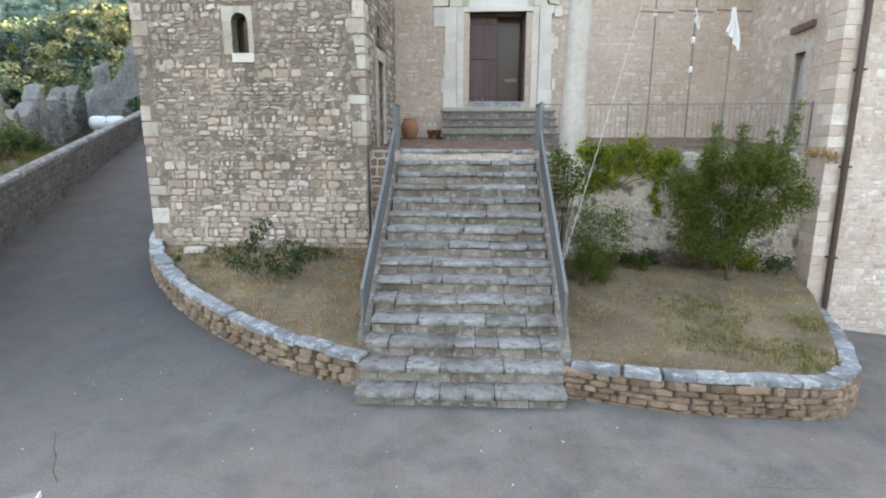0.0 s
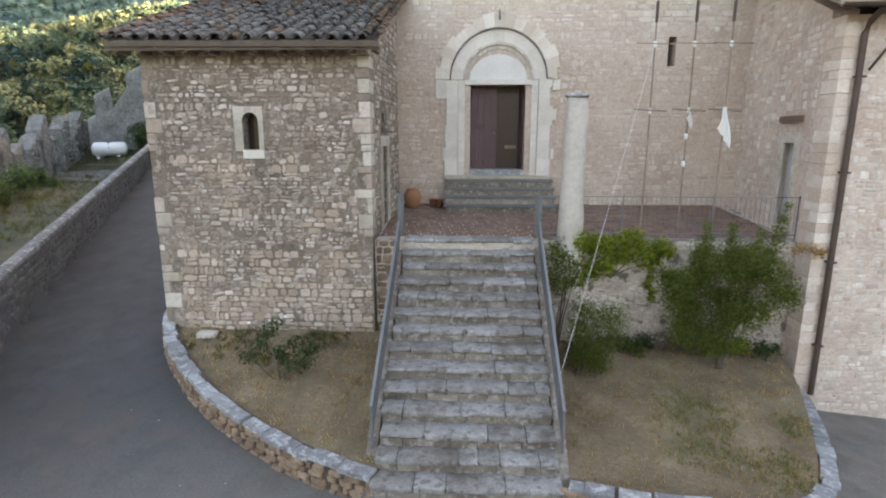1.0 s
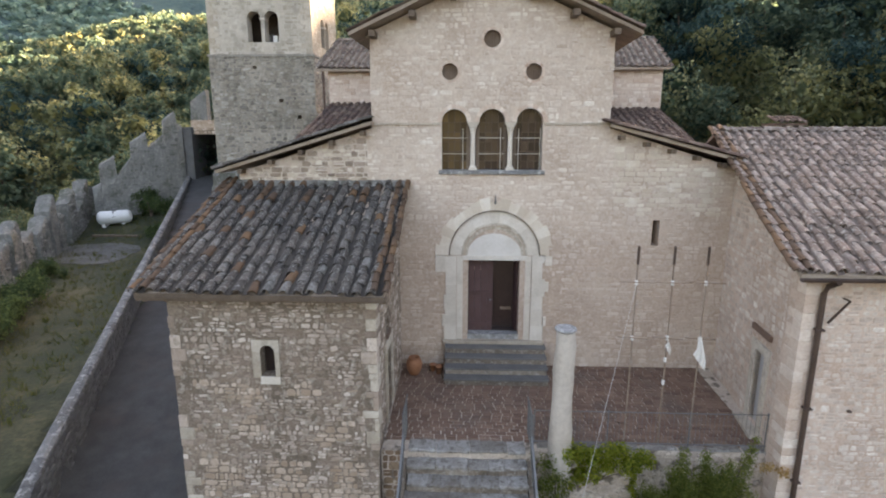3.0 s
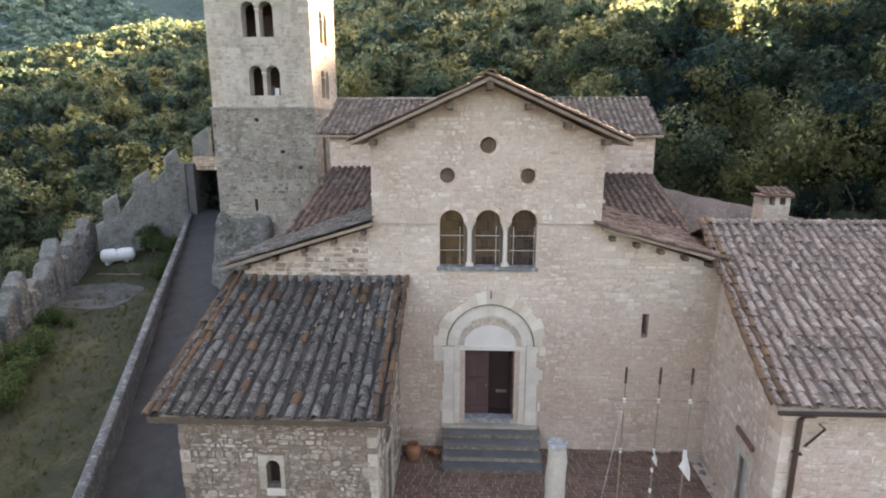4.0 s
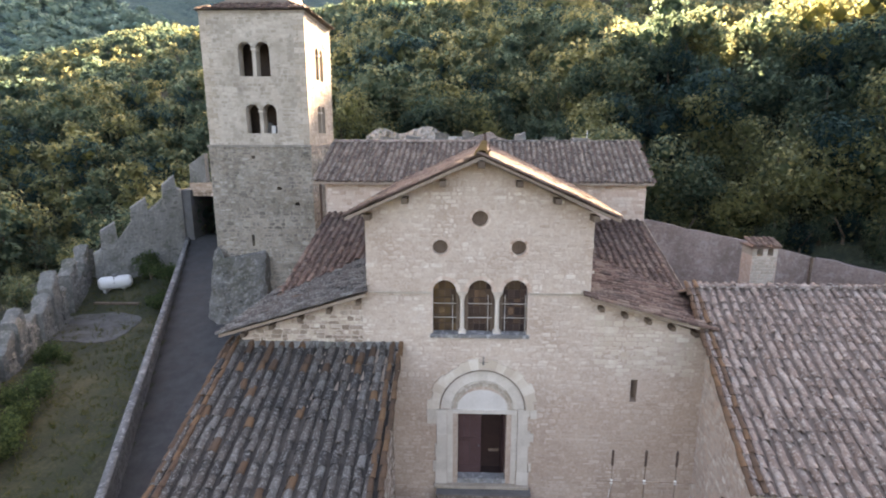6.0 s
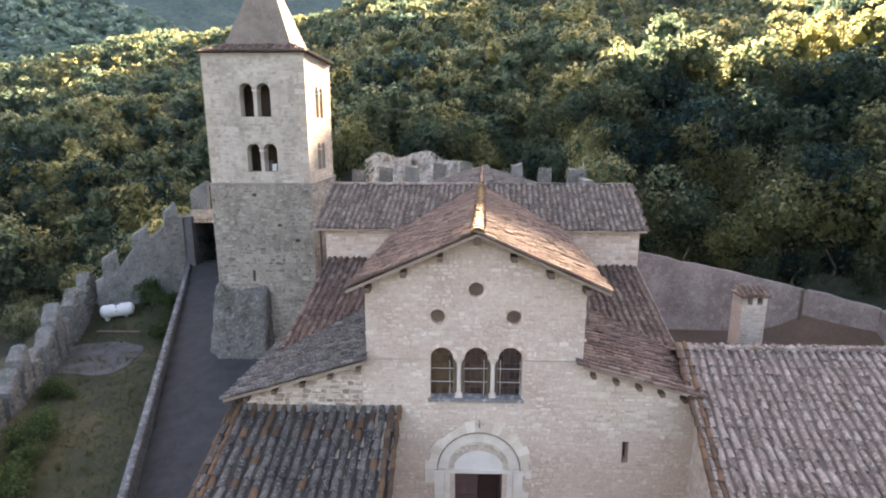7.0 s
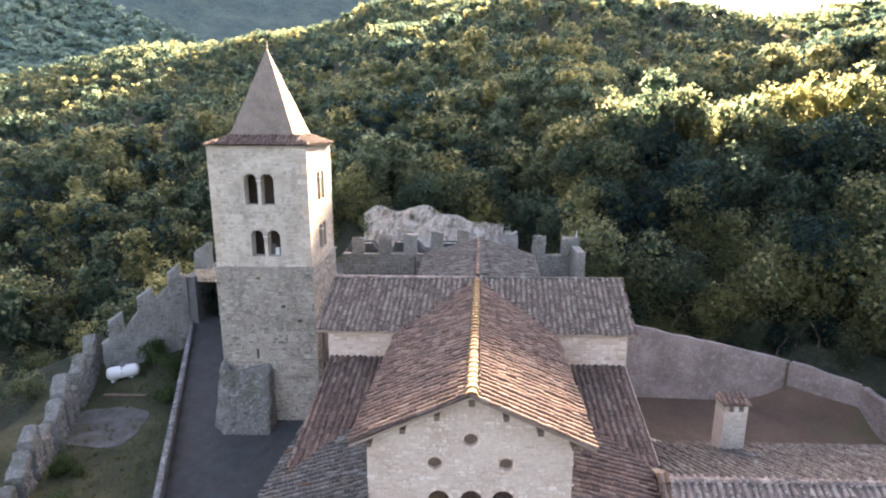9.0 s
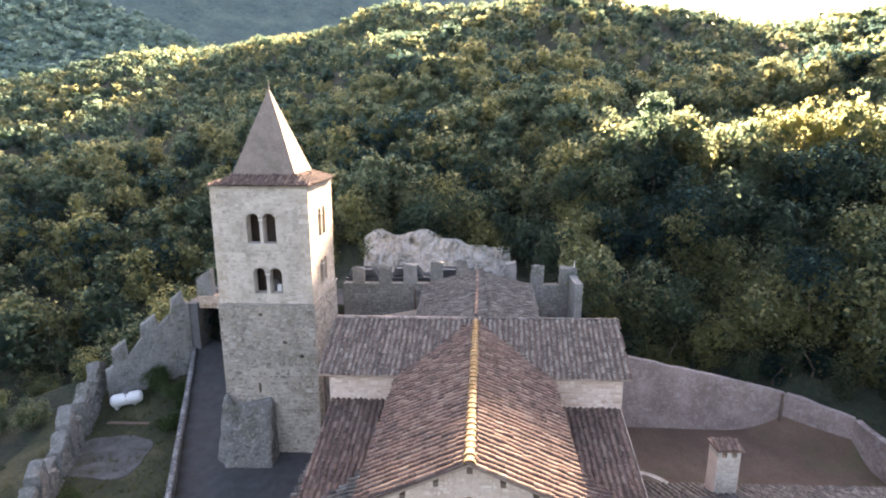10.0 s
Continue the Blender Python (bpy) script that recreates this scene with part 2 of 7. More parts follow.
M = {
    "rubble": surface("rubble_stone", [(.205, .155, .125), (.305, .237, .191), (.392, .308, .253), (.474, .384, .321), (.556, .464, .398), (.729, .650, .580)], 2.5, 22, .92, .7, .75, grime=((.274, .212, .156), .8, 1.5), speck=((.22, .175, .135), .55, 6)),
    "retain": surface("rough_retaining_wall", [(.353, .284, .228), (.568, .483, .407), (.844, .750, .660)], 1.6, 14, .97, .9, .4, grime=((.414, .332, .261), .6, 1.5), dist=.06, speck=((.12, .095, .075), .85, 3.2)),
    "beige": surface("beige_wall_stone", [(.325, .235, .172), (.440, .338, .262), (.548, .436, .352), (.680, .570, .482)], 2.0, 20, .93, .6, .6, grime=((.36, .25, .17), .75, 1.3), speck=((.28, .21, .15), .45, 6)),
    "mortar": surface("lime_mortar", [(.144, .112, .086), (.231, .181, .143), (.344, .270, .215)], 1.0, 16, .95, .9, 0, grime=((.120, .100, .075), .6, .7), dist=.05, speck=((.52, .46, .39), .6, 6)),
    "ashlar": surface("facade_stone", [(.452, .312, .240), (.578, .441, .355), (.650, .530, .445), (.745, .645, .560), (.86, .80, .73)], .7, 16, .9, .4, .5, grime=((.49, .385, .315), .8, .8)),
    # Both darken low down: brown staining plus the recess's shade in the colour.
    "front_stone": surface("church_front_stone", [(.434, .335, .271), (.550, .452, .376), (.622, .535, .460), (.690, .620, .545), (.772, .725, .657)], .7, 16, .9, .4, .45, grime=((.473, .385, .318), .8, .8), speck=((.40, .29, .22), .4, 3), zone=((.90, .85, .83), .05, 0, -1, -7.2, -4.2)),
    "front_mortar": surface("church_front_mortar", [(.444, .345, .278), (.565, .465, .389), (.656, .565, .480)], .6, 13, .95, .5, 0, grime=((.405, .310, .247), .7, .5), speck=((.69, .635, .57), .5, 6), zone=((.89, .84, .81), .05, 0, -1, -7.2, -4.2)),
    "house_stone": surface("long_house_stone", [(.43, .32, .262), (.55, .45, .382), (.63, .54, .47), (.70, .63, .56), (.84, .79, .73)], 1.6, 18, .92, .5, .6, grime=((.46, .36, .29), .7, 1.1), speck=((.36, .27, .21), .4, 5)),
    "buttress_stone": surface("mossy_buttress_stone", [(.068, .072, .072), (.126, .128, .121), (.189, .186, .172), (.306, .297, .273)], 1.2, 9, .95, .8, .6, grime=((.077, .081, .057), .8, .7), dist=.05, speck=((.33, .33, .32), .55, 5)),
    "facade_mortar": surface("facade_mortar", [(.483, .351, .274), (.604, .470, .384), (.693, .564, .470)], .6, 13, .95, .5, 0, grime=((.42, .31, .245), .7, .5), speck=((.69, .635, .57), .5, 6)),
    "tower": surface("tower_stone", [(.30, .27, .225), (.42, .378, .32), (.50, .455, .392), (.63, .59, .52)], .6, 10, .92, .7, .6, grime=((.29, .25, .195), .7, .5), dist=.05, speck=((.22, .19, .155), .4, 1.6)),
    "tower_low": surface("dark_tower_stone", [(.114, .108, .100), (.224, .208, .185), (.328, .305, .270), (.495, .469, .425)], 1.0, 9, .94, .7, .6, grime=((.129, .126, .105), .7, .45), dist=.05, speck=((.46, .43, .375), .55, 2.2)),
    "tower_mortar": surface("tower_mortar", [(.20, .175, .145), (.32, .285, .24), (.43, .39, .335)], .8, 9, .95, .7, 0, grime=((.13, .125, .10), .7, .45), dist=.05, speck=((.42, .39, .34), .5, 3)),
    "quoin": surface("pale_quoin_stone", [(.36, .305, .24), (.50, .44, .365), (.65, .60, .525)], 1.6, 18, .9, .5, .45, grime=((.31, .26, .205), .65, 1.2), speck=((.30, .25, .20), .5, 5)),
    "marble": surface("white_portal_stone", [(.539, .489, .422), (.651, .597, .528), (.725, .679, .616)], 1.0, 14, .7, .15, .35, grime=((.391, .344, .290), .4, 1.4)),
    "plaster": surface("old_cream_plaster", [(.428, .382, .333), (.521, .469, .414), (.586, .538, .482)], 1.2, 10, .92, .3, 0, grime=((.335, .285, .239), .6, 1.3)),
    "step": surface("worn_step_stone", [(.13, .118, .104), (.215, .202, .185), (.29, .28, .263), (.41, .403, .39)], 4.5, 26, .92, .7, .35, grime=((.12, .095, .078), .85, 1.3), dist=.03, speck=((.095, .078, .062), .65, 7)),
    "riser": surface("dark_riser_stone", [(.125, .10, .08), (.215, .175, .14), (.33, .285, .24)], 4.0, 22, .94, .7, .5, grime=((.085, .072, .058), .7, 2.2), dist=.03, speck=((.40, .38, .35), .55, 8)),
    "dark_step": surface("grey_slab_stone", [(.085, .086, .088), (.135, .135, .135), (.20, .195, .19)], 2.0, 20, .85, .35, .4, grime=((.10, .10, .09), .5, 1.7)),
    "bedstone": surface("brown_wall_stone", [(.154, .092, .059), (.237, .150, .098), (.319, .215, .143), (.429, .310, .216)], 3.0, 24, .92, .6, .6, grime=((.14, .105, .075), .6, 2.2), speck=((.12, .09, .065), .5, 9)),
    # Dark gap colour: shadow between the bed-wall stones is painted in.
    "joint": surface("dark_wall_joint", [(.075, .056, .042), (.12, .092, .07)], 3, 18, .97, .4, 0),
    # Tile channels: shade between the rows is put into darker colours, over some dirt.
    "channel_warm": surface("warm_shaded_tile_channel", [(.070, .050, .041), (.119, .084, .068), (.182, .134, .110)], 2.2, 18, .95, .4, .4),
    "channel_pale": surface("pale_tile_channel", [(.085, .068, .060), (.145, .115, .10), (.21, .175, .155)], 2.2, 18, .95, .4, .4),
    "channel": surface("shaded_tile_channel", [(.025, .023, .021), (.047, .041, .037), (.081, .070, .060)], 2.2, 18, .95, .4, .4),
    "coping": surface("grey_coping_stone", [(.15, .152, .155), (.26, .265, .268), (.40, .405, .40)], 3.5, 24, .92, .7, .5, grime=((.12, .115, .10), .75, 2.8), dist=.03, speck=((.56, .57, .57), .6, 6)),
    "brick": surface("terrace_brick", [(.13, .075, .055), (.19, .115, .085), (.25, .16, .12)], 2.0, 22, .9, .35, .55, grime=((.11, .10, .09), .5, .8)),
    "tile": surface("lichened_roof_tile", [(.025, .025, .026), (.052, .046, .043), (.084, .071, .062), (.113, .101, .092), (.205, .206, .195)], 1.1, 16, .92, .5, .55, grime=((.043, .043, .040), .8, 1.3), speck=((.30, .305, .285), .55, 15)),
    "tile_warm": surface("warm_roof_tile", [(.047, .030, .026), (.098, .059, .048), (.149, .090, .070), (.227, .170, .136)], 1.4, 18, .9, .5, .75, grime=((.055, .046, .044), .75, 1.1), speck=((.31, .245, .20), .45, 10)),
    "tile_brown": surface("brown_roof_tile", [(.044, .038, .035), (.095, .078, .067), (.147, .122, .103), (.237, .210, .184)], 1.3, 17, .91, .5, .65, grime=((.063, .058, .051), .75, 1.2), speck=((.34, .32, .28), .6, 9)),
    # Pale with lichen; on the long house also lightened to paint in haze.
    "tile_pale": surface("pale_lichened_tile", [(.085, .064, .055), (.165, .122, .104), (.245, .19, .165), (.38, .335, .30)], 1.8, 20, .9, .5, .5, grime=((.13, .112, .10), .7, 1.1), speck=((.42, .395, .355), .65, 12)),
    "ochre_tile": surface("ochre_lichen_tile", [(.056, .036, .026), (.113, .065, .039), (.185, .103, .052)], 2.0, 20, .92, .45, .55, grime=((.072, .055, .045), .7, 1.5)),
    "ridge_tile": surface("ochre_ridge_tile", [(.150, .086, .028), (.201, .129, .050), (.251, .184, .090)], 2.0, 18, .85, .3, .6),
    "wood": surface("dark_weathered_wood", [(.08, .056, .042), (.14, .102, .075), (.21, .158, .118)], 3, 30, .8, .35, .4),
    "door_wood": surface("brown_red_door_wood", [(.071, .037, .037), (.100, .053, .053), (.128, .074, .073)], 2, 30, .6, .25, .35),
    "grey_door": surface("grey_painted_door", [(.375, .368, .377), (.450, .444, .448)], 2, 20, .6, .15, .3),
    "pole_wood": surface("faded_pole_wood", [(.176, .121, .088), (.264, .194, .150), (.352, .294, .250)], 3, 25, .85, .3, .4),
    "iron": surface("grey_painted_iron", [(.13, .135, .14), (.17, .175, .18), (.21, .215, .22)], 3, 30, .55, .1, .2, metal=.3),
    "rust": surface("brown_painted_metal", [(.055, .035, .03), (.085, .055, .045), (.12, .08, .06)], 2, 20, .55, .1, .2, metal=.3),
    "terracotta": surface("terracotta", [(.26, .11, .055), (.34, .15, .08), (.40, .20, .11)], 3, 22, .8, .2, .2),
    # The lane's darker, bluer tint holds asphalt colour and shade between the walls.
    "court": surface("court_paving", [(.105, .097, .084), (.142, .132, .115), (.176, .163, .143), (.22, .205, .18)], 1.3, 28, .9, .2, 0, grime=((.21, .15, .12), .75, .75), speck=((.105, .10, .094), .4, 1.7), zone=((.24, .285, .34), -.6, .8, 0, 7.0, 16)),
    "soil": surface("dry_bed_soil", [(.105, .074, .044), (.17, .122, .073), (.26, .195, .118)], 1.2, 14, .97, .5, 0, grime=((.15, .13, .07), .6, .8), dist=.05),
    "hill": surface("wooded_ground", [(.012, .020, .012), (.026, .036, .020), (.05, .058, .03)], .3, 2.2, .97, 1.0, 0, dist=.6),
    "lawn": surface("dry_lawn", [(.012, .020, .009), (.033, .039, .018), (.087, .079, .039)], .45, 6, .97, .6, 0, grime=((.017, .032, .011), .75, .35), dist=.06),
    "lane_wall": surface("grey_lane_wall_stone", [(.062, .066, .07), (.10, .105, .11), (.155, .16, .165)], 1.5, 16, .94, .5, .5, grime=((.08, .085, .075), .5, .8)),
    "ruin": surface("ruined_wall_stone", [(.097, .100, .095), (.156, .162, .154), (.239, .246, .239)], .9, 8, .95, .9, .5, grime=((.060, .070, .046), .8, .65), speck=((.36, .35, .32), .4, 5)),
    "garden_wall": surface("garden_wall_render", [(.187, .145, .131), (.286, .225, .204), (.396, .320, .291)], .5, 6, .95, .9, 0, grime=((.154, .115, .097), .75, .45), dist=.06, speck=((.40, .36, .335), .45, 2.5)),
    "rock": surface("bare_rock", [(.30, .27, .24), (.48, .45, .41), (.62, .59, .54)], .8, 5, .95, .9, 0, grime=((.06, .065, .04), .85, .5), dist=.2, speck=((.20, .185, .16), .5, 1.6)),
    "pale": surface("pale_weathered_block", [(.50, .42, .335), (.62, .545, .455), (.76, .71, .63)], 1.2, 16, .9, .4, .55, grime=((.52, .42, .33), .7, .9)),
    "deck": surface("weathered_eave_boards", [(.20, .155, .12), (.31, .245, .195), (.42, .345, .28)], 3, 24, .9, .4, .4),
    # Brown inner door, darkened further to paint in the open doorway's shade.
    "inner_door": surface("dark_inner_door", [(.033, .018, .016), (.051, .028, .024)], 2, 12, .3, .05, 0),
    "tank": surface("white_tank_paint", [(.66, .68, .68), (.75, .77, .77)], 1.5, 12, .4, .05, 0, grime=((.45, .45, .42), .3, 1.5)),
    # Dark colour standing for the shade inside the tower.
    "dark": surface("shaded_inside", [(.06, .045, .038), (.10, .075, .062)], 1, 8, .95, 0, 0),
    "cloth": surface("white_cloth", [(.68, .66, .63), (.78, .76, .73)], 4, 30, .9, .1, 0),
    "lattice": surface("brown_lattice", [(.13, .09, .07), (.20, .145, .11), (.26, .19, .15)], 4, 26, .9, .4, .4),
    "paint": surface("dark_car_paint", [(.03, .035, .04), (.045, .05, .055)], 2, 10, .25, 0, 0),
    "rubber": surface("tyre_rubber", [(.015, .015, .015), (.03, .03, .03)], 5, 20, .85, .1, 0),
    "bark": surface("bark", [(.07, .055, .04), (.12, .095, .07), (.17, .14, .11)], 4, 18, .95, .6, .2),
    # Blue and pale tints put distance haze into the range and its trees.
    "far": surface("haze_tinted_hills", [(.033, .077, .084), (.061, .121, .121), (.105, .171, .151)], .02, .16, 1, 1.0, 0, dist=10, grime=((.094, .143, .112), .6, .035)),
    "far_leaf": foliage("haze_tinted_leaves", [(.115, .176, .175), (.162, .221, .194), (.243, .286, .219)], .5),
    "lane_coping": surface("lichened_coping", [(.06, .064, .068), (.11, .116, .12), (.19, .197, .197)], 2.4, 20, .92, .5, .5, grime=((.075, .08, .07), .6, 1.4), speck=((.36, .37, .37), .6, 5)),
    "limewash": surface("white_limewash", [(.619, .588, .541), (.688, .655, .615)], 1.5, 12, .85, .1, 0, grime=((.473, .437, .385), .3, 2)),
    "wire": surface("pale_wire", [(.6, .6, .58), (.7, .7, .68)], 3, 9, .6, 0, 0),
    "leaf": foliage("tree_leaves", [(.014, .026, .028), (.025, .042, .039), (.049, .068, .051), (.119, .125, .067)], .72, .74, 3.8),
    "bush": foliage("bush_leaves", [(.039, .064, .021), (.078, .108, .035), (.140, .164, .059)], .55, .3),
    "ivy": foliage("ivy_leaves", [(.07, .11, .022), (.135, .175, .035), (.23, .25, .055)], .4, .1),
    "straw": foliage("dry_grass", [(.22, .16, .07), (.34, .245, .12), (.44, .34, .19)], .3, .1),
    "shrub": foliage("shrub_leaves", [(.026, .046, .024), (.048, .076, .038), (.088, .122, .056)], .45, .35),
    "bed_grass": foliage("bed_grass", [(.085, .10, .034), (.13, .145, .05), (.20, .19, .085)], .35, .1),
    "grass": foliage("green_grass", [(.03, .045, .014), (.055, .07, .024), (.10, .095, .042)], .35, .1),
}


def glass_pane(name, tint):
    m = bpy.data.materials.new(name)
    m.use_nodes = True
    b = m.node_tree.nodes["Principled BSDF"]
    b.inputs["Base Color"].default_value = (*tint, 1)
    b.inputs["Roughness"].default_value, b.inputs["IOR"].default_value = 0.08, 1.5
    b.inputs["Specular IOR Level"].default_value = 0.6
    return m


# Amber and brown panes: warm reflected light is put into the glass colour.
for gk, lo_c, hi_c in (("glass_amber_reflection", (.05, .032, .022, 1), (.17, .11, .055, 1)), ("glass_brown_reflection", (.038, .025, .022, 1), (.11, .072, .05, 1)), ("glass_dark", (.026, .018, .018, 1), (.075, .05, .042, 1))):
    M[gk] = glass_pane("old_window_" + gk, (.15, .11, .06))
    gt = M[gk].node_tree
    gi, gr = gt.nodes.new("ShaderNodeObjectInfo"), gt.nodes.new("ShaderNodeValToRGB")
    gr.color_ramp.elements[0].color, gr.color_ramp.elements[1].color = lo_c, hi_c
    gt.links.new(gi.outputs["Random"], gr.inputs["Fac"]); gt.links.new(gr.outputs[0], gt.nodes["Principled BSDF"].inputs["Base Color"])
M["car_glass"] = glass_pane("car_glass", (.03, .035, .04))


# ---- mesh tools ----
class Acc:
    """Gathers vertices and faces into one mesh."""
    def __init__(self):
        self.v, self.f, self.k, self.tint = [], [], 0, []

    def add(self, v, f, tint=None):
        v = np.asarray(v, float)
        self.v.append(v)
        self.f += [tuple(int(i) + self.k for i in q) for q in f]
        self.k += len(v)
        if tint is not None:
            self.tint.append(np.full(len(v), tint))

    def box(self, a, b):
        (x0, y0, z0), (x1, y1, z1) = a, b
        self.add([(x0, y0, z0), (x1, y0, z0), (x1, y1, z0), (x0, y1, z0), (x0, y0, z1), (x1, y0, z1), (x1, y1, z1), (x0, y1, z1)],
                 [(0, 3, 2, 1), (4, 5, 6, 7), (0, 1, 5, 4), (1, 2, 6, 5), (2, 3, 7, 6), (3, 0, 4, 7)])

    def hexa(self, p):
        """Eight corners: four below, four above, both counter-clockwise."""
        self.add(p, [(0, 3, 2, 1), (4, 5, 6, 7), (0, 1, 5, 4), (1, 2, 6, 5), (2, 3, 7, 6), (3, 0, 4, 7)])

    def tube(self, pts, radii, n=8):
        """A round bar along pts, with its ends closed."""
        pts = [Vector(p) for p in pts]
        rings = []
        for i, p in enumerate(pts):
            d = (pts[min(i + 1, len(pts) - 1)] - pts[max(i - 1, 0)]).normalized()
            s = d.cross(Vector((0, 0, 1)) if abs(d.z) < .95 else Vector((1, 0, 0))).normalized()
            u = s.cross(d)
            r = radii[i] if isinstance(radii, (list, tuple)) else radii
            rings.append([p + (s * math.cos(2 * math.pi * j / n) + u * math.sin(2 * math.pi * j / n)) * r for j in range(n)])
        v = [tuple(q) for ring in rings for q in ring]
        f = [(i * n + j, i * n + (j + 1) % n, (i + 1) * n + (j + 1) % n, (i + 1) * n + j) for i in range(len(pts) - 1) for j in range(n)]
        f += [tuple(range(n))[::-1], tuple((len(pts) - 1) * n + j for j in range(n))]
        self.add(v, f)

    def lathe(self, prof, centre, n=20):
        cx, cy, cz = centre
        v = [(cx + r * math.cos(2 * math.pi * j / n), cy + r * math.sin(2 * math.pi * j / n), cz + z) for r, z in prof for j in range(n)]
        f = [(i * n + j, i * n + (j + 1) % n, (i + 1) * n + (j + 1) % n, (i + 1) * n + j) for i in range(len(prof) - 1) for j in range(n)]
        self.add(v, f)

    def mesh(self, name, smooth=False):
        me = bpy.data.meshes.new(name)
        me.from_pydata(np.concatenate(self.v) if self.v else [], [], self.f)
        if self.tint:
            me.attributes.new("plant", "FLOAT", "POINT").data.foreach_set("value", np.concatenate(self.tint).astype(np.float32))
        if smooth:
            me.polygons.foreach_set("use_smooth", [True] * len(me.polygons))
        me.update()
        return me


def part(name, shape, material, parent=None, label="", smooth=False):
    """Links a bmesh, an Acc or a mesh as ONE mesh object under parent."""
    if isinstance(shape, Acc):
        me = shape.mesh(name, smooth)
    elif isinstance(shape, bmesh.types.BMesh):
        me = bpy.data.meshes.new(name)
        bmesh.ops.recalc_face_normals(shape, faces=shape.faces[:])
        shape.to_mesh(me)
        shape.free()
        if smooth:
            me.polygons.foreach_set("use_smooth", [True] * len(me.polygons))
    else:
        me = shape
    if not me.materials:
        me.materials.append(material)
    ob = new(name, me)
    ob.parent = parent
    if label:
        tagged(ob, label)
    return ob


def thing(name, label, category, group="", kind=""):
    return tagged(new(name), label, category, group, kind)


def bevelled(acc, width=.02):
    """The Acc's shape as a bmesh with its edges rounded off."""
    bm = bmesh.new()
    me = acc.mesh("tmp")
    bm.from_mesh(me)
    bpy.data.meshes.remove(me)
    bmesh.ops.bevel(bm, geom=bm.edges[:], offset=width, segments=2, profile=.6, affect="EDGES", clamp_overlap=True)
    return bm


def arch(u0, u1, v0, spring, n=14):
    """An arched opening, counter-clockwise from its lower left."""
    c, r = (u0 + u1) / 2, (u1 - u0) / 2
    return [(u0, v0), (u1, v0)] + [(c + r * math.cos(math.pi * i / n), spring + r * math.sin(math.pi * i / n)) for i in range(n + 1)]


def circle(cu, cv, r, n=20):
    return [(cu + r * math.cos(2 * math.pi * i / n), cv + r * math.sin(2 * math.pi * i / n)) for i in range(n)]


def wall_body(outline, holes, origin, u, v, n, thick):
    """A wall of that outline, in steps of u and v from origin, with holes going through; n points outwards."""
    bm = bmesh.new()
    o, u, v, n = Vector(origin), Vector(u), Vector(v), Vector(n)
    for loop in [outline] + list(holes):
        vs = [bm.verts.new(o + u * a + v * b) for a, b in loop]
        for i in range(len(vs)):
            bm.edges.new((vs[i], vs[(i + 1) % len(vs)]))
    bmesh.ops.triangle_fill(bm, use_beauty=True, edges=bm.edges[:])
    ex = bmesh.ops.extrude_face_region(bm, geom=bm.faces[:])
    bmesh.ops.translate(bm, vec=-n * thick, verts=[g for g in ex["geom"] if isinstance(g, bmesh.types.BMVert)])
    return bm


def inside(loop, a, b):
    hit, j = False, len(loop) - 1
    for i in range(len(loop)):
        (xi, yi), (xj, yj) = loop[i], loop[j]
        if (yi > b) != (yj > b) and a < (xj - xi) * (b - yi) / (yj - yi) + xi:
            hit = not hit
        j = i
    return hit


def stone_shape(rng, round_off):
    """A unit stone lying in x, y from -0.5 to 0.5, its face at z = 1."""
    k = 4 if round_off < .1 else rng.choice([6, 7, 8])
    if k == 4:
        ring = [(-.5, -.5), (.5, -.5), (.5, .5), (-.5, .5)]
        ring = [(a + rng.uniform(-.02, .02), b + rng.uniform(-.04, .04)) for a, b in ring]
    else:
        ring = []
        for cx, cy, ox, oy in ((-.5, -.5, 0, 1), (.5, -.5, -1, 0), (.5, .5, 0, -1), (-.5, .5, 1, 0)):
            c1, c2 = (rng.uniform(.03, .06 + round_off * .75) for _ in range(2))
            px, py = cx + rng.uniform(-.03, .03), cy + rng.uniform(-.05, .05)
            a1, a2 = (px + ox * c1, py + oy * c1), (px - (1 if cx > 0 else -1) * c2 * abs(oy) - 0 * ox, py - (1 if cy > 0 else -1) * c2 * abs(ox))
            ring += [a1, a2]
        ring.sort(key=lambda q: math.atan2(q[1], q[0]))
    k = len(ring)
    v = [(a, b, -.6) for a, b in ring] + [(a * .97, b * .97, .55) for a, b in ring] + [(a * .80, b * .74, 1 + rng.uniform(-.2, .15)) for a, b in ring]
    f = [(r * k + i, r * k + (i + 1) % k, (r + 1) * k + (i + 1) % k, (r + 1) * k + i) for r in range(2) for i in range(k)]
    f.append(tuple(2 * k + i for i in range(k)))
    return np.array(v), f


SHAPES = {}


def lay_stones(parent, material, origin, u, v, n, outline, holes, rows=(.14, .26), length=(.18, .42), gap=.02, proud=(.01, .03),
               round_off=.35, split=.3, tilt=3, parts=300, near=None, name="stone", seed=1, skip=0.0, size_noise=.12, patch=None):
    """Courses of separate stones over an outline: the parts nearest to near as objects of their own, the rest as one mesh."""
    rng = random.Random(seed)
    o, u, v, n = (np.array(q, float) for q in (origin, u, v, n))
    key = (round_off,)
    if key not in SHAPES:
        r2 = random.Random(5)
        SHAPES[key] = [stone_shape(r2, round_off) for _ in range(14)]
    shapes = SHAPES[key]
    us, vs = [p[0] for p in outline], [p[1] for p in outline]
    out, b = [], min(vs)
    while b < max(vs) - .03:
        h = min(rng.uniform(*rows), max(vs) - b)
        a = min(us) + rng.uniform(-.3, 0)
        while a < max(us):
            w = rng.uniform(*length)
            cells = [(a, b, w, h)]
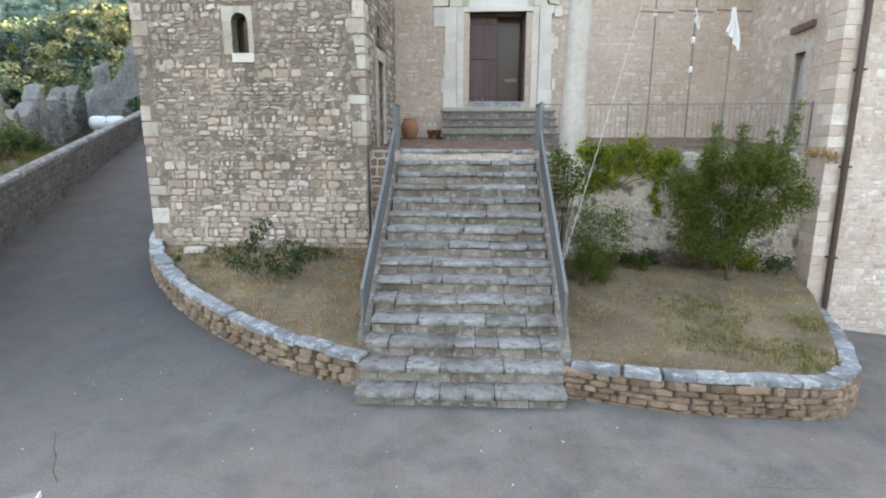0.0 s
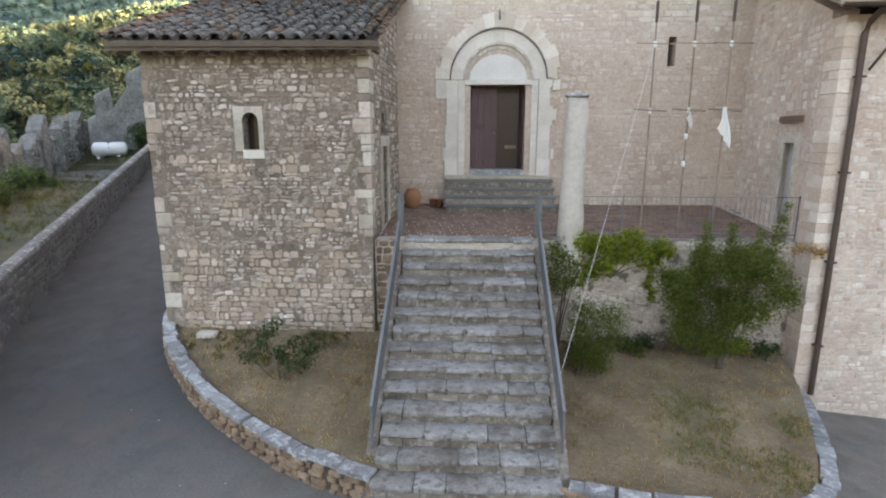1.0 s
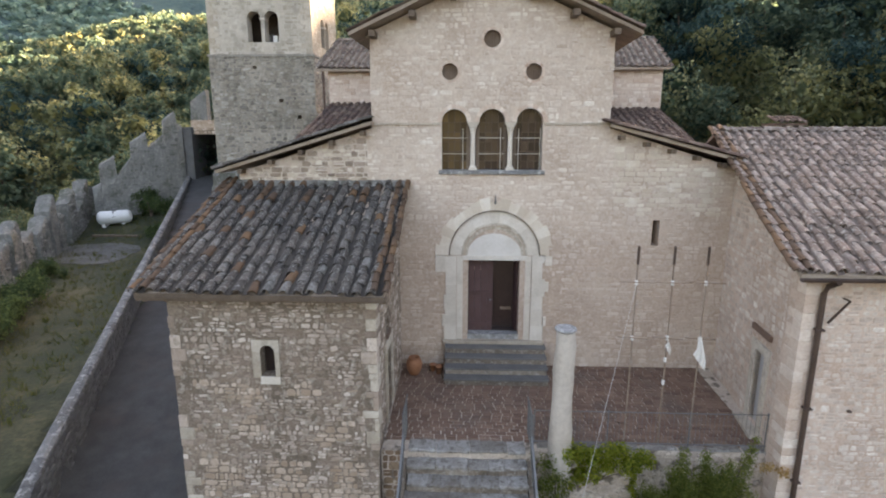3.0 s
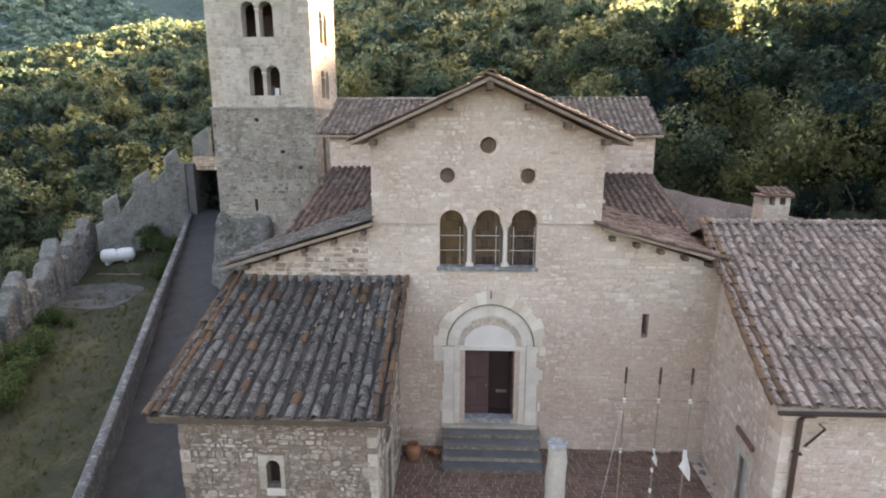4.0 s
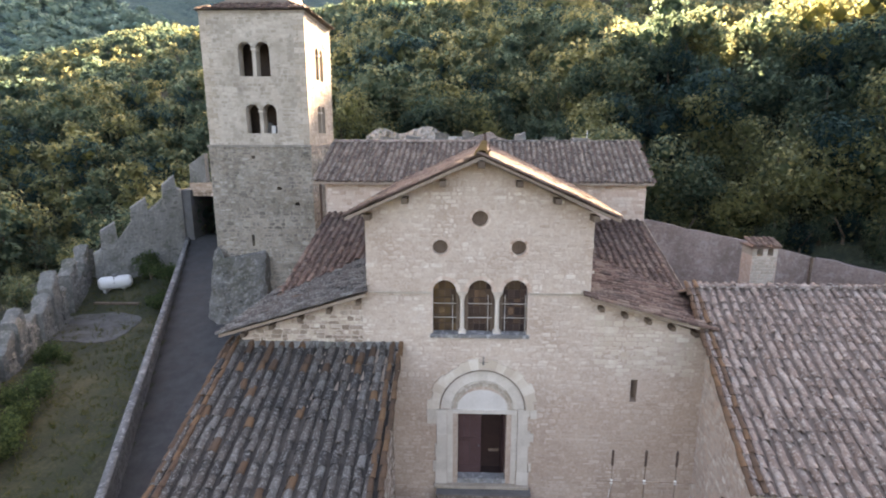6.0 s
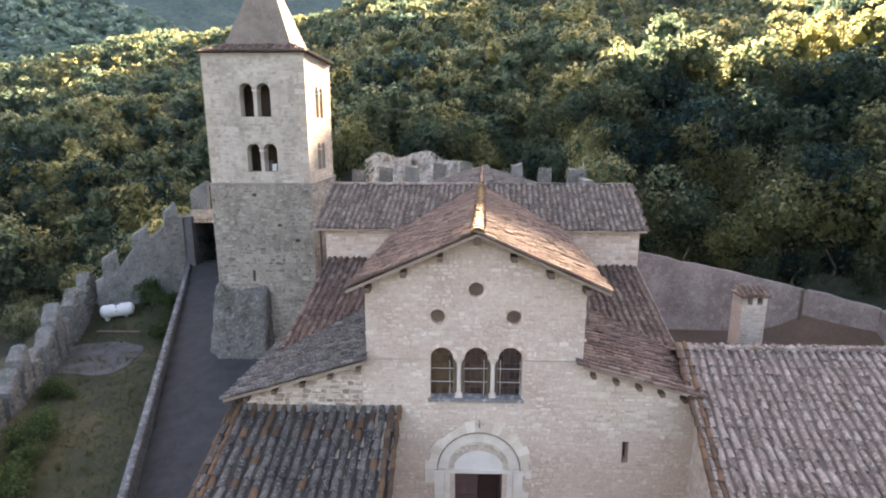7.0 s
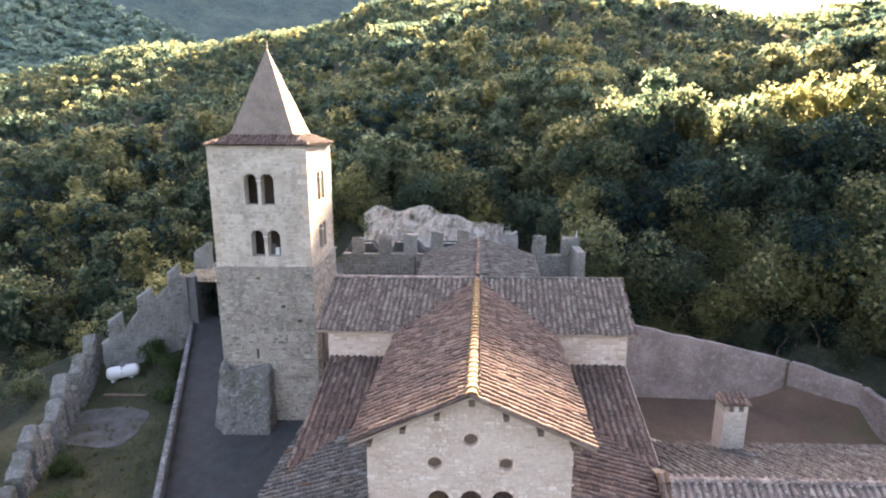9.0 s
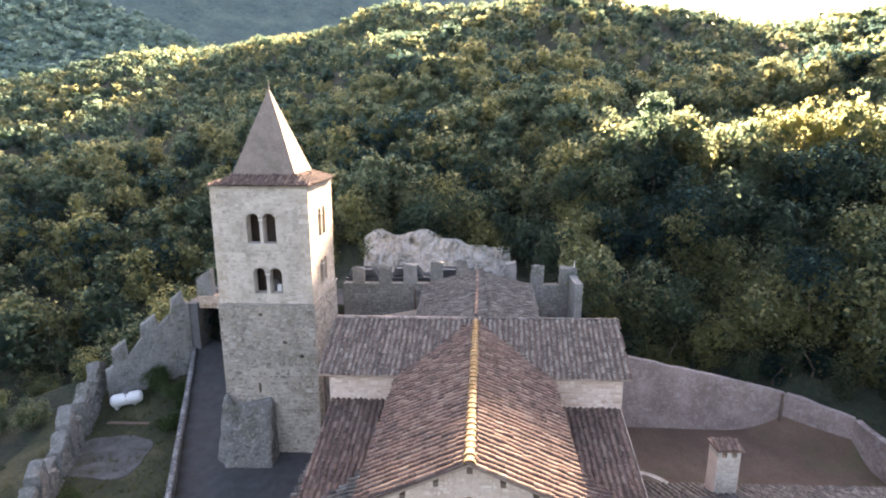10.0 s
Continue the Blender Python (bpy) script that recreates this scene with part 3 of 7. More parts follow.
            if rng.random() < split and h > rows[0] * 1.15:
                q = rng.uniform(.35, .65)
                if rng.random() < .7:
                    cells = [(a, b, w, h * q), (a, b + h * q, w, h * (1 - q))]
                else:
                    cells = [(a, b, w * q, h), (a + w * q, b, w * (1 - q), h)]
            for ca, cb, cw, ch in cells:
                x0, x1 = max(ca, min(us) + .01), min(ca + cw, max(us) - .01)
                mu, mv = (x0 + x1) / 2, cb + ch / 2
                if x1 - x0 < .05 or rng.random() < skip or not inside(outline, mu, mv):
                    continue
                if patch and (noise.noise(Vector((mu * patch[0], mv * patch[0] * 1.4, seed))) - .12 * (mv - 4) > patch[1]) != patch[2]:
                    continue
                test = [(mu, mv), (x0 + .02, mv), (x1 - .02, mv), (mu, cb + .02), (mu, cb + ch - .02), (x0 + .02, cb + .02), (x1 - .02, cb + .02), (x0 + .02, cb + ch - .02), (x1 - .02, cb + ch - .02)]
                if any(inside(hl, p, q) for hl in holes for p, q in test):
                    continue
                s = 1 - rng.uniform(0, size_noise)
                out.append((mu, mv, (x1 - x0 - gap) * s, (ch - gap) * (1 - rng.uniform(0, size_noise)), math.radians(rng.uniform(-tilt, tilt)), rng.uniform(*proud), rng.randrange(len(shapes))))
            a += w
        b += h
    if near is not None:
        out.sort(key=lambda c: (c[0] - near[0]) ** 2 + (c[1] - near[1]) ** 2)
    rest = Acc()
    meshes = {}
    for i, (mu, mv, w, h, rot, d, k) in enumerate(out):
        c, s = math.cos(rot), math.sin(rot)
        p = o + u * mu + v * mv
        if i < parts:
            if k not in meshes:
                me = bpy.data.meshes.new(name)
                me.from_pydata(shapes[k][0], [], shapes[k][1])
                me.materials.append(material)
                meshes[k] = me
            ob = new(name, meshes[k])
            ob.parent = parent
            m = Matrix([list(u) + [0], list(v) + [0], list(n) + [0], [0, 0, 0, 1]]).transposed()
            ob.matrix_local = Matrix.Translation(p) @ m @ Matrix.Rotation(rot, 4, "Z") @ Matrix.Diagonal((w, h, d, 1))
        else:
            q = shapes[k][0]
            a, b2 = q[:, 0] * w, q[:, 1] * h
            rest.add(p + np.outer(a * c - b2 * s, u) + np.outer(a * s + b2 * c, v) + np.outer(q[:, 2] * d, n), shapes[k][1])
    if rest.k:
        tagged(part(name + "_work", rest, material, parent), kind="stuff")


def tile_shape(rng, cover=True):
    """A half-round roof tile along y (0 to 1), about x = 0, its crown up; the lower end shows its thickness."""
    k, v = 6, []
    j = rng.uniform(-.01, .01)
    for y, r in ((0, 1.0), (1, .82)):
        for i in range(k + 1):
            t = math.pi * i / k
            v.append((r * math.cos(t) + j * y, y, (1 if cover else -1) * r * math.sin(t) * .85))
    f = [(i, i + 1, k + 2 + i, k + 1 + i) for i in range(k)]
    if cover:
        b = len(v)
        for i in range(k + 1):
            t = math.pi * i / k
            v.append((.78 * math.cos(t), .004, .78 * math.sin(t) * .85))
        f += [(i, b + i, b + i + 1, i + 1) for i in range(k)]
    return np.array(v), f


TILES = [tile_shape(random.Random(i)) for i in range(4)]
UNDER = tile_shape(random.Random(9), False)


def tiled_roof(parent, material, origin, e, s, width, length, pitch=.25, course=.36, keep=None, parts=0, near=0.5, seed=1, name="tile", valleys=True, accent=None):
    """Rows of half-round tiles. origin: the eave's first corner; e: along the eave; s: up the slope (both unit)."""
    rng = random.Random(seed)
    o, e, s = (np.array(q, float) for q in (origin, e, s))
    n = np.cross(e, s)
    n /= np.linalg.norm(n)
    if n[2] < 0:
        n = -n
    cols, rows = int(width / pitch), int(math.ceil(length / course))
    todo = []
    for i in range(cols + 1):
        wob = rng.uniform(-.025, .025)
        for r in range(rows):
            a, b = i * pitch + wob + rng.uniform(-.022, .022), r * course + rng.uniform(-.05, .05)
            if keep is None or keep(*(o + e * a + s * (b + .2))):
                todo.append((a, b, rng.randrange(4), rng.uniform(-.09, .09), rng.uniform(.93, 1.1), rng.random()))
    order = sorted(todo, key=lambda q: abs(q[0] - near * width) * .6 + q[1]) if parts else todo
    rest, low, meshes = Acc(), Acc(), {}
    for i, (a, b, k, tw, sc, dr) in enumerate(order):
        r, L, lift = .344 * pitch * sc, course * 1.22, .045
        p = o + e * a + s * b + n * (lift + .022 * dr * dr + (.02 if dr > .95 else 0))
        se = e + s * tw
        ss = s - e * tw + n * -.05
        if i < parts:
            rusty = accent is not None and rng.random() < .08 + .38 * max(0, b / length - .72) / .28
            if (k, rusty) not in meshes:
                me = bpy.data.meshes.new(name)
                me.from_pydata(TILES[k][0], [], TILES[k][1])
                me.materials.append(accent if rusty else material)
                meshes[k, rusty] = me
            ob = new(name, meshes[k, rusty])
            ob.parent = parent
            ob.matrix_local = Matrix([list(se * r) + [0], list(ss * L) + [0], list(n * r) + [0], [*p, 1]]).transposed()
        else:
            q = TILES[k][0]
            rest.add(p + np.outer(q[:, 0] * r, se) + np.outer(q[:, 1] * L, ss) + np.outer(q[:, 2] * r, n), TILES[k][1])
        if valleys and a < width - pitch * .4:
            q = UNDER[0]
            low.add(p + e * pitch / 2 + n * .028 + np.outer(q[:, 0] * .34 * pitch, e) + np.outer(q[:, 1] * L, s) + np.outer(q[:, 2] * .07, n), UNDER[1])
    if rest.k:
        tagged(part(name + "_field", rest, material, parent), kind="stuff")
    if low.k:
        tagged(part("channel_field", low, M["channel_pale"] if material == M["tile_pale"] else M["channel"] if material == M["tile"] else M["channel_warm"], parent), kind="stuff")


def smooth(a, b, x):
    t = np.clip((np.asarray(x, float) - a) / (b - a), 0, 1)
    return t * t * (3 - 2 * t)


# ---- ground ----
def lane_z(y):
    return 0.19 * np.clip(np.asarray(y, float) - 7, 0, 38.5)


def wall_x(y):
    return -7.0 - 0.373 * np.asarray(y, float)


def ridge(a):
    """The wooded ridge at azimuth a (degrees): distance, height of its ground, foot distance, foot height, steepening."""
    az = [-180, -90, -60, -42, -39, -30, -20, -12, -7, 0, 10, 16, 28, 34, 42, 60, 90, 180]
    el = [9.0, 8.0, 5.0, 4.2, 4.8, 7.7, 9.2, 10.9, 12.8, 13.5, 14.6, 11.9, 10.1, 10.9, 11.3, 11.3, 9, 9.0]
    dist = np.interp(a, [-180, -45, -25, -10, 5, 40, 90, 180], [420, 330, 300, 270, 225, 215, 300, 420])
    foot = np.interp(a, [-180, -60, -28, -20, -14, 8, 11, 40, 60, 180], [70, 62, 58, 52, 54, 54, 46, 45, 55, 70])
    foot_h = np.interp(a, [-180, -60, -28, -20, -12, 6, 15, 40, 60, 180], [-2, 0, 1, 6, 12.3, 12.3, 9.5, 8, 2, -2])
    power = np.interp(a, [-180, -60, -34, -24, -5, 50, 180], [1.4, .7, .72, .95, .84, .84, 1.4])
    return dist, 19 + dist * np.tan(np.radians(np.interp(a, az, el))), foot, foot_h, power


def ground_z(x, y):
    x, y = np.asarray(x, float), np.asarray(y, float)
    r, a = np.hypot(x, y), np.degrees(np.arctan2(x, y))
    left = smooth(-0.5, -4.0, x)
    z = lane_z(y) * left - 0.11 * np.clip(x - 4, 0, 8) * smooth(26, 20, y)
    lawn = 2.5 + 0.03 * (y - 20) + .22 * np.clip(y - 36, 0, 12)
    z = np.where(x < wall_x(y) - .15, np.where(y > 4, np.minimum(lawn, lane_z(y) + 1.3), 0.4 * smooth(-4, 4, y)), z)
    z = np.where((x > 8) & (y > 20), 5.0, z)
    z = np.where((y > 42.2) & (x > -20), 12.3, z)
    z = np.where((x < -31.5) & (y > 12), z - np.clip(-31.5 - x, 0, 14) * .16, z)
    dist, top, foot, foot_h, power = ridge(a)
    u = np.clip((r - foot) / (dist - foot), 0, 1)
    hill = foot_h + (top - foot_h) * u ** power
    hill = hill - np.clip(r - dist, 0, 250) * .12
    hill = hill + smooth(60, 120, r) * (.45 + .55 * smooth(-32, -18, a)) * (3.5 * np.sin(x * .035 + 1.1 * np.sin(y * .021)) * np.cos(y * .029 + .6) + 1.2 * np.sin(x * .11 + y * .07))
    spur = smooth(11, 19, a) * smooth(44, 36, a)
    hill = hill + spur * (6 * np.exp(-((r - 64) / 9) ** 2) - 4 * np.exp(-((r - 90) / 11) ** 2))
    w = smooth(-4, 1, r - foot)
    return z * (1 - w) + hill * w


radii = np.concatenate([np.arange(0, 66, .75), np.geomspace(66, 420, 70), np.geomspace(450, 4200, 22)])
angs = np.radians(np.concatenate([np.arange(-180, -60, 3), np.arange(-60, 60, .6), np.arange(60, 180, 3)]))
RR, AA = np.meshgrid(radii, angs, indexing="ij")
GX, GY = RR * np.sin(AA), RR * np.cos(AA)
gv = np.stack([GX.ravel(), GY.ravel(), ground_z(GX, GY).ravel()], 1)
na = len(angs)
gf = [(i * na + j, i * na + (j + 1) % na, (i + 1) * na + (j + 1) % na, (i + 1) * na + j) for i in range(len(radii) - 1) for j in range(na)]
ga = Acc()
ga.add(gv, gf)
tagged(part("ground", ga, M["hill"], smooth=True), "rolling wooded hillsides with dark grassy ground", "ground", kind="structure")


def sheet(x0, x1, y0, y1, step, keep, lift):
    """A sheet that lies lift above the ground wherever keep(x, y) holds."""
    acc = Acc()
    xs, ys = np.arange(x0, x1 + .01, step), np.arange(y0, y1 + .01, step)
    X, Y = np.meshgrid(xs, ys, indexing="ij")
    Z = ground_z(X, Y) + lift
    acc.v.append(np.stack([X.ravel(), Y.ravel(), Z.ravel()], 1))
    n = len(ys)
    ok = keep((X[:-1, :-1] + X[1:, 1:]) / 2, (Y[:-1, :-1] + Y[1:, 1:]) / 2)
    acc.f = [(i * n + j, (i + 1) * n + j, (i + 1) * n + j + 1, i * n + j + 1) for i in range(len(xs) - 1) for j in range(n - 1) if ok[i, j]]
    acc.k = len(acc.v[0])
    return acc


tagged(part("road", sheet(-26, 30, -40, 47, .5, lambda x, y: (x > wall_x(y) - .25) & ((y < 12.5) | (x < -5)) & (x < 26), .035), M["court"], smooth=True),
       "worn grey paved court and sloping lane", "paving", kind="structure")
tagged(part("lawn", sheet(-40, -9, 4, 48, .5, lambda x, y: (x < wall_x(y) - .1) & (x > -33), .05), M["lawn"], smooth=True),
       "dry patchy grass beside the lane wall", "lawn", kind="structure")
tagged(part("cloister_garden", sheet(8.5, 27.5, 20.5, 37, .5, lambda x, y: (x > 8.6) & (y < 36.4) & (x < 27.3) & (y < 36.55 - .839 * (x - 23.9)), .05), surface("bare_garden_earth", [(.085, .052, .036), (.125, .078, .055), (.16, .105, .073)], .4, 7, .97, .4, 0, grime=((.07, .08, .035), .7, .3), dist=.05), smooth=True),
       "brown earth and grass of the walled garden", "garden", kind="structure")

# far range behind the wooded ridge
fa = Acc()
az = np.radians(np.arange(-75, 30, .5))
fv, rows_n = [], 14
for i in range(rows_n):
    u = i / (rows_n - 1)
    for t in az:
        deg = math.degrees(t)
        elev = np.interp(deg, [-75, -45, -32, -20, -8, 2, 30], [16, 16.5, 16, 15.5, 15, 13, 8])
        crest = math.tan(math.radians(elev)) * 1500
        d = 760 + 740 * u
        z = 20 + crest * u ** 1.15 + 18 * u * (noise.noise(Vector((deg * .16, u * 5, 3))) + .6 * noise.noise(Vector((deg * .5, u * 14, 7))))
        fv.append((d * math.sin(t), d * math.cos(t), z - 25 * (1 - u)))
nz = len(az)
fa.add(fv, [(i * nz + j, i * nz + j + 1, (i + 1) * nz + j + 1, (i + 1) * nz + j) for i in range(rows_n - 1) for j in range(nz - 1)])
tagged(part("backdrop", fa, M["far"], smooth=True), "distant wooded mountain range, its blue haze painted in", "mountains", kind="structure")


# ---- church ----
X, Y, Z = (1, 0, 0), (0, 1, 0), (0, 0, 1)
BACK, RIGHT, LEFT = (0, -1, 0), (1, 0, 0), (-1, 0, 0)
FY = 16.5


def axis(y):
    return 0.55 + 0.046 * (y - 16)


church = thing("church", "romanesque stone abbey church with a gabled facade and tiled roofs", "church")
outline = [(-7.25, 2.6), (8.1, 2.6), (8.1, 10.05), (4.08, 11.3), (4.08, 14.03), (.55, 15.64), (-3.05, 14.03), (-3.05, 11.3), (-7.25, 9.95)]
DOOR = [(-.09, 4.72), (1.54, 4.72), (1.54, 7.22), (-.09, 7.22)]


def triple(v0, spring):
    lows, pts = [(-.93, -.17), (.20, .98), (1.31, 2.11)], [(-.93, v0), (2.11, v0)]
    for a, b in reversed(lows):
        c, r = (a + b) / 2, (b - a) / 2
        pts += [(c + r * math.cos(math.pi * i / 12), spring + r * math.sin(math.pi * i / 12)) for i in range(13)]
    return pts


TRIFORA = triple(10.02, 11.48)
OCULI = [(-.69, 12.93, .24), (1.78, 12.92, .24), (.55, 13.84, .25)]
SLIT = [(5.58, 7.72), (5.80, 7.72), (5.80, 8.53), (5.58, 8.53)]
holes = [DOOR, TRIFORA, SLIT] + [circle(*o) for o in OCULI]
facade = part("facade_wall", wall_body(outline, holes, (0, FY, 0), X, Z, BACK, .7), M["front_mortar"], church)
portal_zone = [(-.78, 4.4)] + [(2.34, 4.4)] + [(.725 + 1.72 * math.cos(math.pi * i / 16), 7.42 + 1.62 * math.sin(math.pi * i / 16)) for i in range(17)]
grow = [[(c[0] + (c[0] - .6) * .05, c[1]) for c in TRIFORA], portal_zone, [(5.5, 7.65), (5.88, 7.65), (5.88, 8.6), (5.5, 8.6)]] + [circle(a, b, r + .07) for a, b, r in OCULI]
upper_out = [(-7.2, 3.5), (8.0, 3.5), (8.0, 10.0), (4.05, 11.25), (4.05, 13.95), (.55, 15.55), (-3.0, 13.95), (-3.0, 11.25), (-7.2, 9.9)]
lay_stones(facade, M["front_stone"], (0, FY, 0), X, Z, BACK, upper_out, grow + [[(-7.3, 3), (-2.3, 3), (-2.3, 9.5), (-7.3, 9.5)]],
           (.09, .22), (.1, .44), .012, (.003, .016), .3, .3, 2.2, 300, (.7, 8), "facade_stone", 3, .42, .3)
lay_stones(facade, M["pale"], (0, FY - .012, 0), X, Z, BACK, [(4.25, 9.3), (5.2, 8.7), (6.3, 8.9), (7.6, 8.5), (7.6, 9.9), (4.25, 10.8)], [], (.12, .22), (.2, .5), .012, (.004, .014), .15, .2, 1, 60, None, "pale_block", 4, .18, .2)
lay_stones(facade, M["rubble"], (0, FY - .02, 0), X, Z, BACK, [(-6.9, 9.65), (-3.2, 9.65), (-3.2, 11.1), (-6.9, 10.0)], [], (.12, .2), (.18, .4), .02, (.008, .02), .25, .3, 2, 40, None, "rough_block", 5, .35)
lay_stones(facade, M["pale"], (0, FY - .016, 0), X, Z, BACK, [(-6.9, 9.65), (-3.2, 9.65), (-3.2, 11.1), (-6.9, 10.0)], [], (.09, .17), (.14, .34), .014, (.006, .016), .2, .3, 2, 60, None, "pale_block", 6, .35)
for x0, x1 in ((-3.05, -.98), (2.16, 4.08)):
    a = Acc(); a.box((x0, FY - .045, 11.40), (x1, FY + .1, 11.46)); part("string_course", a, M["quoin"], church)

# triple window: two slender columns, sill, arches of wedge stones, glazing behind
window = tagged(new("window"), "triple arched window with two slender stone columns")
window.parent = church
for cx in (.015, 1.145):
    a = Acc()
    a.box((cx - .13, FY + .02, 10.02), (cx + .13, FY + .30, 10.10))
    a.lathe([(.11, 0), (.115, .03), (.085, .06), (.075, .10), (.07, 1.02), (.085, 1.05), (.075, 1.08), (.11, 1.2), (.13, 1.24), (0, 1.24)], (cx, FY + .16, 10.1), 14)
    a.hexa([(cx - .1, FY + .05, 11.32), (cx + .1, FY + .05, 11.32), (cx + .1, FY + .3, 11.32), (cx - .1, FY + .3, 11.32),
            (cx - .185, FY - .01, 11.48), (cx + .185, FY - .01, 11.48), (cx + .185, FY + .5, 11.48), (cx - .185, FY + .5, 11.48)])
    part("column", a, M["marble"], window, "pale stone column with capital")
    a = Acc(); a.box((cx - .2, FY + .27, 10.022), (cx + .2, FY + .36, 11.6)); part("frame_post", a, M["wood"], window, "brown wooden post behind the column")
a = Acc(); a.box((-1.02, FY - .07, 9.92), (2.2, FY + .36, 10.045))
part("sill", bevelled(a, .015), M["coping"], window)
for u0, u1 in ((-.93, -.17), (.20, .98), (1.31, 2.11)):
    c, r = (u0 + u1) / 2, (u1 - u0) / 2
    for i in range(9):
        t0, t1 = math.pi * i / 9 + .015, math.pi * (i + 1) / 9 - .015
        q = [(c + k * math.cos(t), 11.48 + k * math.sin(t)) for k, t in ((r, t0), (r + .13, t0), (r + .13, t1), (r, t1))]
        a = Acc(); a.hexa([(x, FY - .022, z) for x, z in q] + [(x, FY + .1, z) for x, z in q])
        part("arch_stone", a, M["ashlar"], window)
    for i in range(4):
        for j in range(7):
            xa, xb, za, zb = u0 + (u1 - u0) * i / 4, u0 + (u1 - u0) * (i + 1) / 4, 10.02 + .29 * j, 10.02 + .29 * (j + 1)
            if za > 11.48 and min(abs(xa - c), abs(xb - c)) > math.sqrt(max(r * r - (za - 11.48) ** 2, 0)):
                continue
            g = Acc()
            t1, t2 = random.uniform(-.008, .008), random.uniform(-.008, .008)
            g.add([(xa, FY + .32 - t1 - t2, za), (xb, FY + .32 + t1 - t2, za), (xb, FY + .32 + t1 + t2, zb), (xa, FY + .32 - t1 + t2, zb)], [(0, 1, 2, 3)])
            part("pane", g, M["glass_amber_reflection" if u0 < 0 else "glass_brown_reflection" if u0 < 1 else "glass_dark"], window)
    b = Acc()
    for k in range(1, 4):
        x = u0 + (u1 - u0) * k / 4
        top = 11.48 + math.sqrt(max(r * r - (x - c) ** 2, 0))
        b.box((x - .009, FY + .285, 10.02), (x + .009, FY + .303, top))
    for k in range(1, 6):
        b.box((u0, FY + .283, 10.02 + .29 * k - .009), (u1, FY + .300, 10.02 + .29 * k + .009))
    part("glazing_bar", b, M["rust"], window)
    for z in (10.53, 11.01):
        b = Acc(); b.box((u0, FY + .22, z - .008), (u1, FY + .236, z + .008)); part("tie_bar", b, M["limewash"], window, "thin pale tie bar")
    for x in ((u0 + .1, u1 - .04) if u0 > 1 else (u1 - .12,)):
        b = Acc(); b.box((x - .008, FY + .25, 10.02), (x + .008, FY + .266, 11.3)); part("upright_bar", b, M["limewash"], window, "thin pale upright bar")
for cu, cv, r in OCULI:
    a = Acc()
    pts = circle(cu, cv, r - .005, 20)
    a.add([(x, FY + .16, z) for x, z in pts], [tuple(range(20))])
    for k in range(-3, 4):
        w = math.sqrt(max((r - .02) ** 2 - (k * .07) ** 2, 0))
        a.box((cu + k * .07 - .014, FY + .12, cv - w), (cu + k * .07 + .014, FY + .155, cv + w))
    part("round_window", a, M["lattice"], church, "small round window with a brown lattice")
    for i in range(14):
        t0, t1 = 2 * math.pi * i / 14 + .02, 2 * math.pi * (i + 1) / 14 - .02
        q = [(cu + k * math.cos(t), cv + k * math.sin(t)) for k, t in ((r, t0), (r + .08, t0), (r + .08, t1), (r, t1))]
        a = Acc(); a.hexa([(x, FY - .02, z) for x, z in q] + [(x, FY + .1, z) for x, z in q])
        part("ring_stone", a, M["ashlar"], church)

# portal: jambs, lintel, half-round panel, three arch bands, threshold
portal = tagged(new("portal"), "white carved stone portal with a blind half-round panel")
portal.parent = church
PC = .725
for s in (-1, 1):
    for k, (d0, d1, y0, z1) in enumerate([(.815, .98, .10, 7.22), (.985, 1.18, -.02, 7.35), (1.19, 1.54, -.07, 7.42)]):
        z = 4.562
        while z < z1 - .1:
            h = min(random.uniform(.35, .6), z1 - z)
            x0, x1 = sorted((PC + s * d0, PC + s * (d1 + (random.uniform(-.04, .1) if k == 2 else 0))))
            a = Acc(); a.box((x0 + .003, FY + y0, z + .0005), (x1 - .003, FY + .3, z + h - .0005))
            part("jamb_block", bevelled(a, .003), M["marble"], portal)
            z += h
for x0, x1, z0, z1 in ((PC - 1.86, PC - 1.545, 6.82, 7.37), (PC + 1.60, PC + 1.82, 7.06, 7.37), (PC + 1.6, PC + 1.74, 6.2, 6.52), (PC - 1.66, PC - 1.545, 5.0, 5.4), (PC + 1.6, PC + 1.70, 5.05, 5.36)):
    a = Acc(); a.box((x0, FY - .045, z0), (x1, FY + .2, z1))
    part("impost_block", bevelled(a, .015), M["marble"], portal)
a = Acc(); a.box((PC - 1.0, FY - .06, 7.22), (PC + 1.0, FY + .3, 7.36))
part("lintel", bevelled(a, .015), M["marble"], portal)
a = Acc()
lo = [(PC + .86 * math.cos(math.pi * i / 20), 7.36 + .72 * math.sin(math.pi * i / 20)) for i in range(21)]
a.add([(x, FY - .012, z) for x, z in lo] + [(x, FY + .3, z) for x, z in lo], [tuple(range(21))] + [(i, i + 1, 22 + i, 21 + i) for i in range(20)])
part("tympanum", a, M["limewash"], portal, "plain white half-round panel")
for r0, r1, y0, n, mat in ((.84, .93, -.03, 30, "quoin"), (.935, .96, .04, 24, "riser"), (.965, 1.04, -.05, 24, "quoin"), (1.045, 1.40, -.015, 13, "marble"), (1.405, 1.44, -.085, 24, "riser"), (1.445, 1.78, -.07, 17, "pale")):
    for i in range(n):
        t0, t1 = math.pi * i / n + .0006, math.pi * (i + 1) / n - .0006
        ro = r1 + (random.uniform(-.07, .09) if r1 > 1.5 else 0)
        q = [(PC + k * math.cos(t), 7.38 + k * math.sin(t)) for k, t in ((r0, t0), (ro, t0), (ro, t1), (r0, t1))]
        a = Acc(); a.hexa([(x, FY + y0, z) for x, z in q] + [(x, FY + .25, z) for x, z in q])
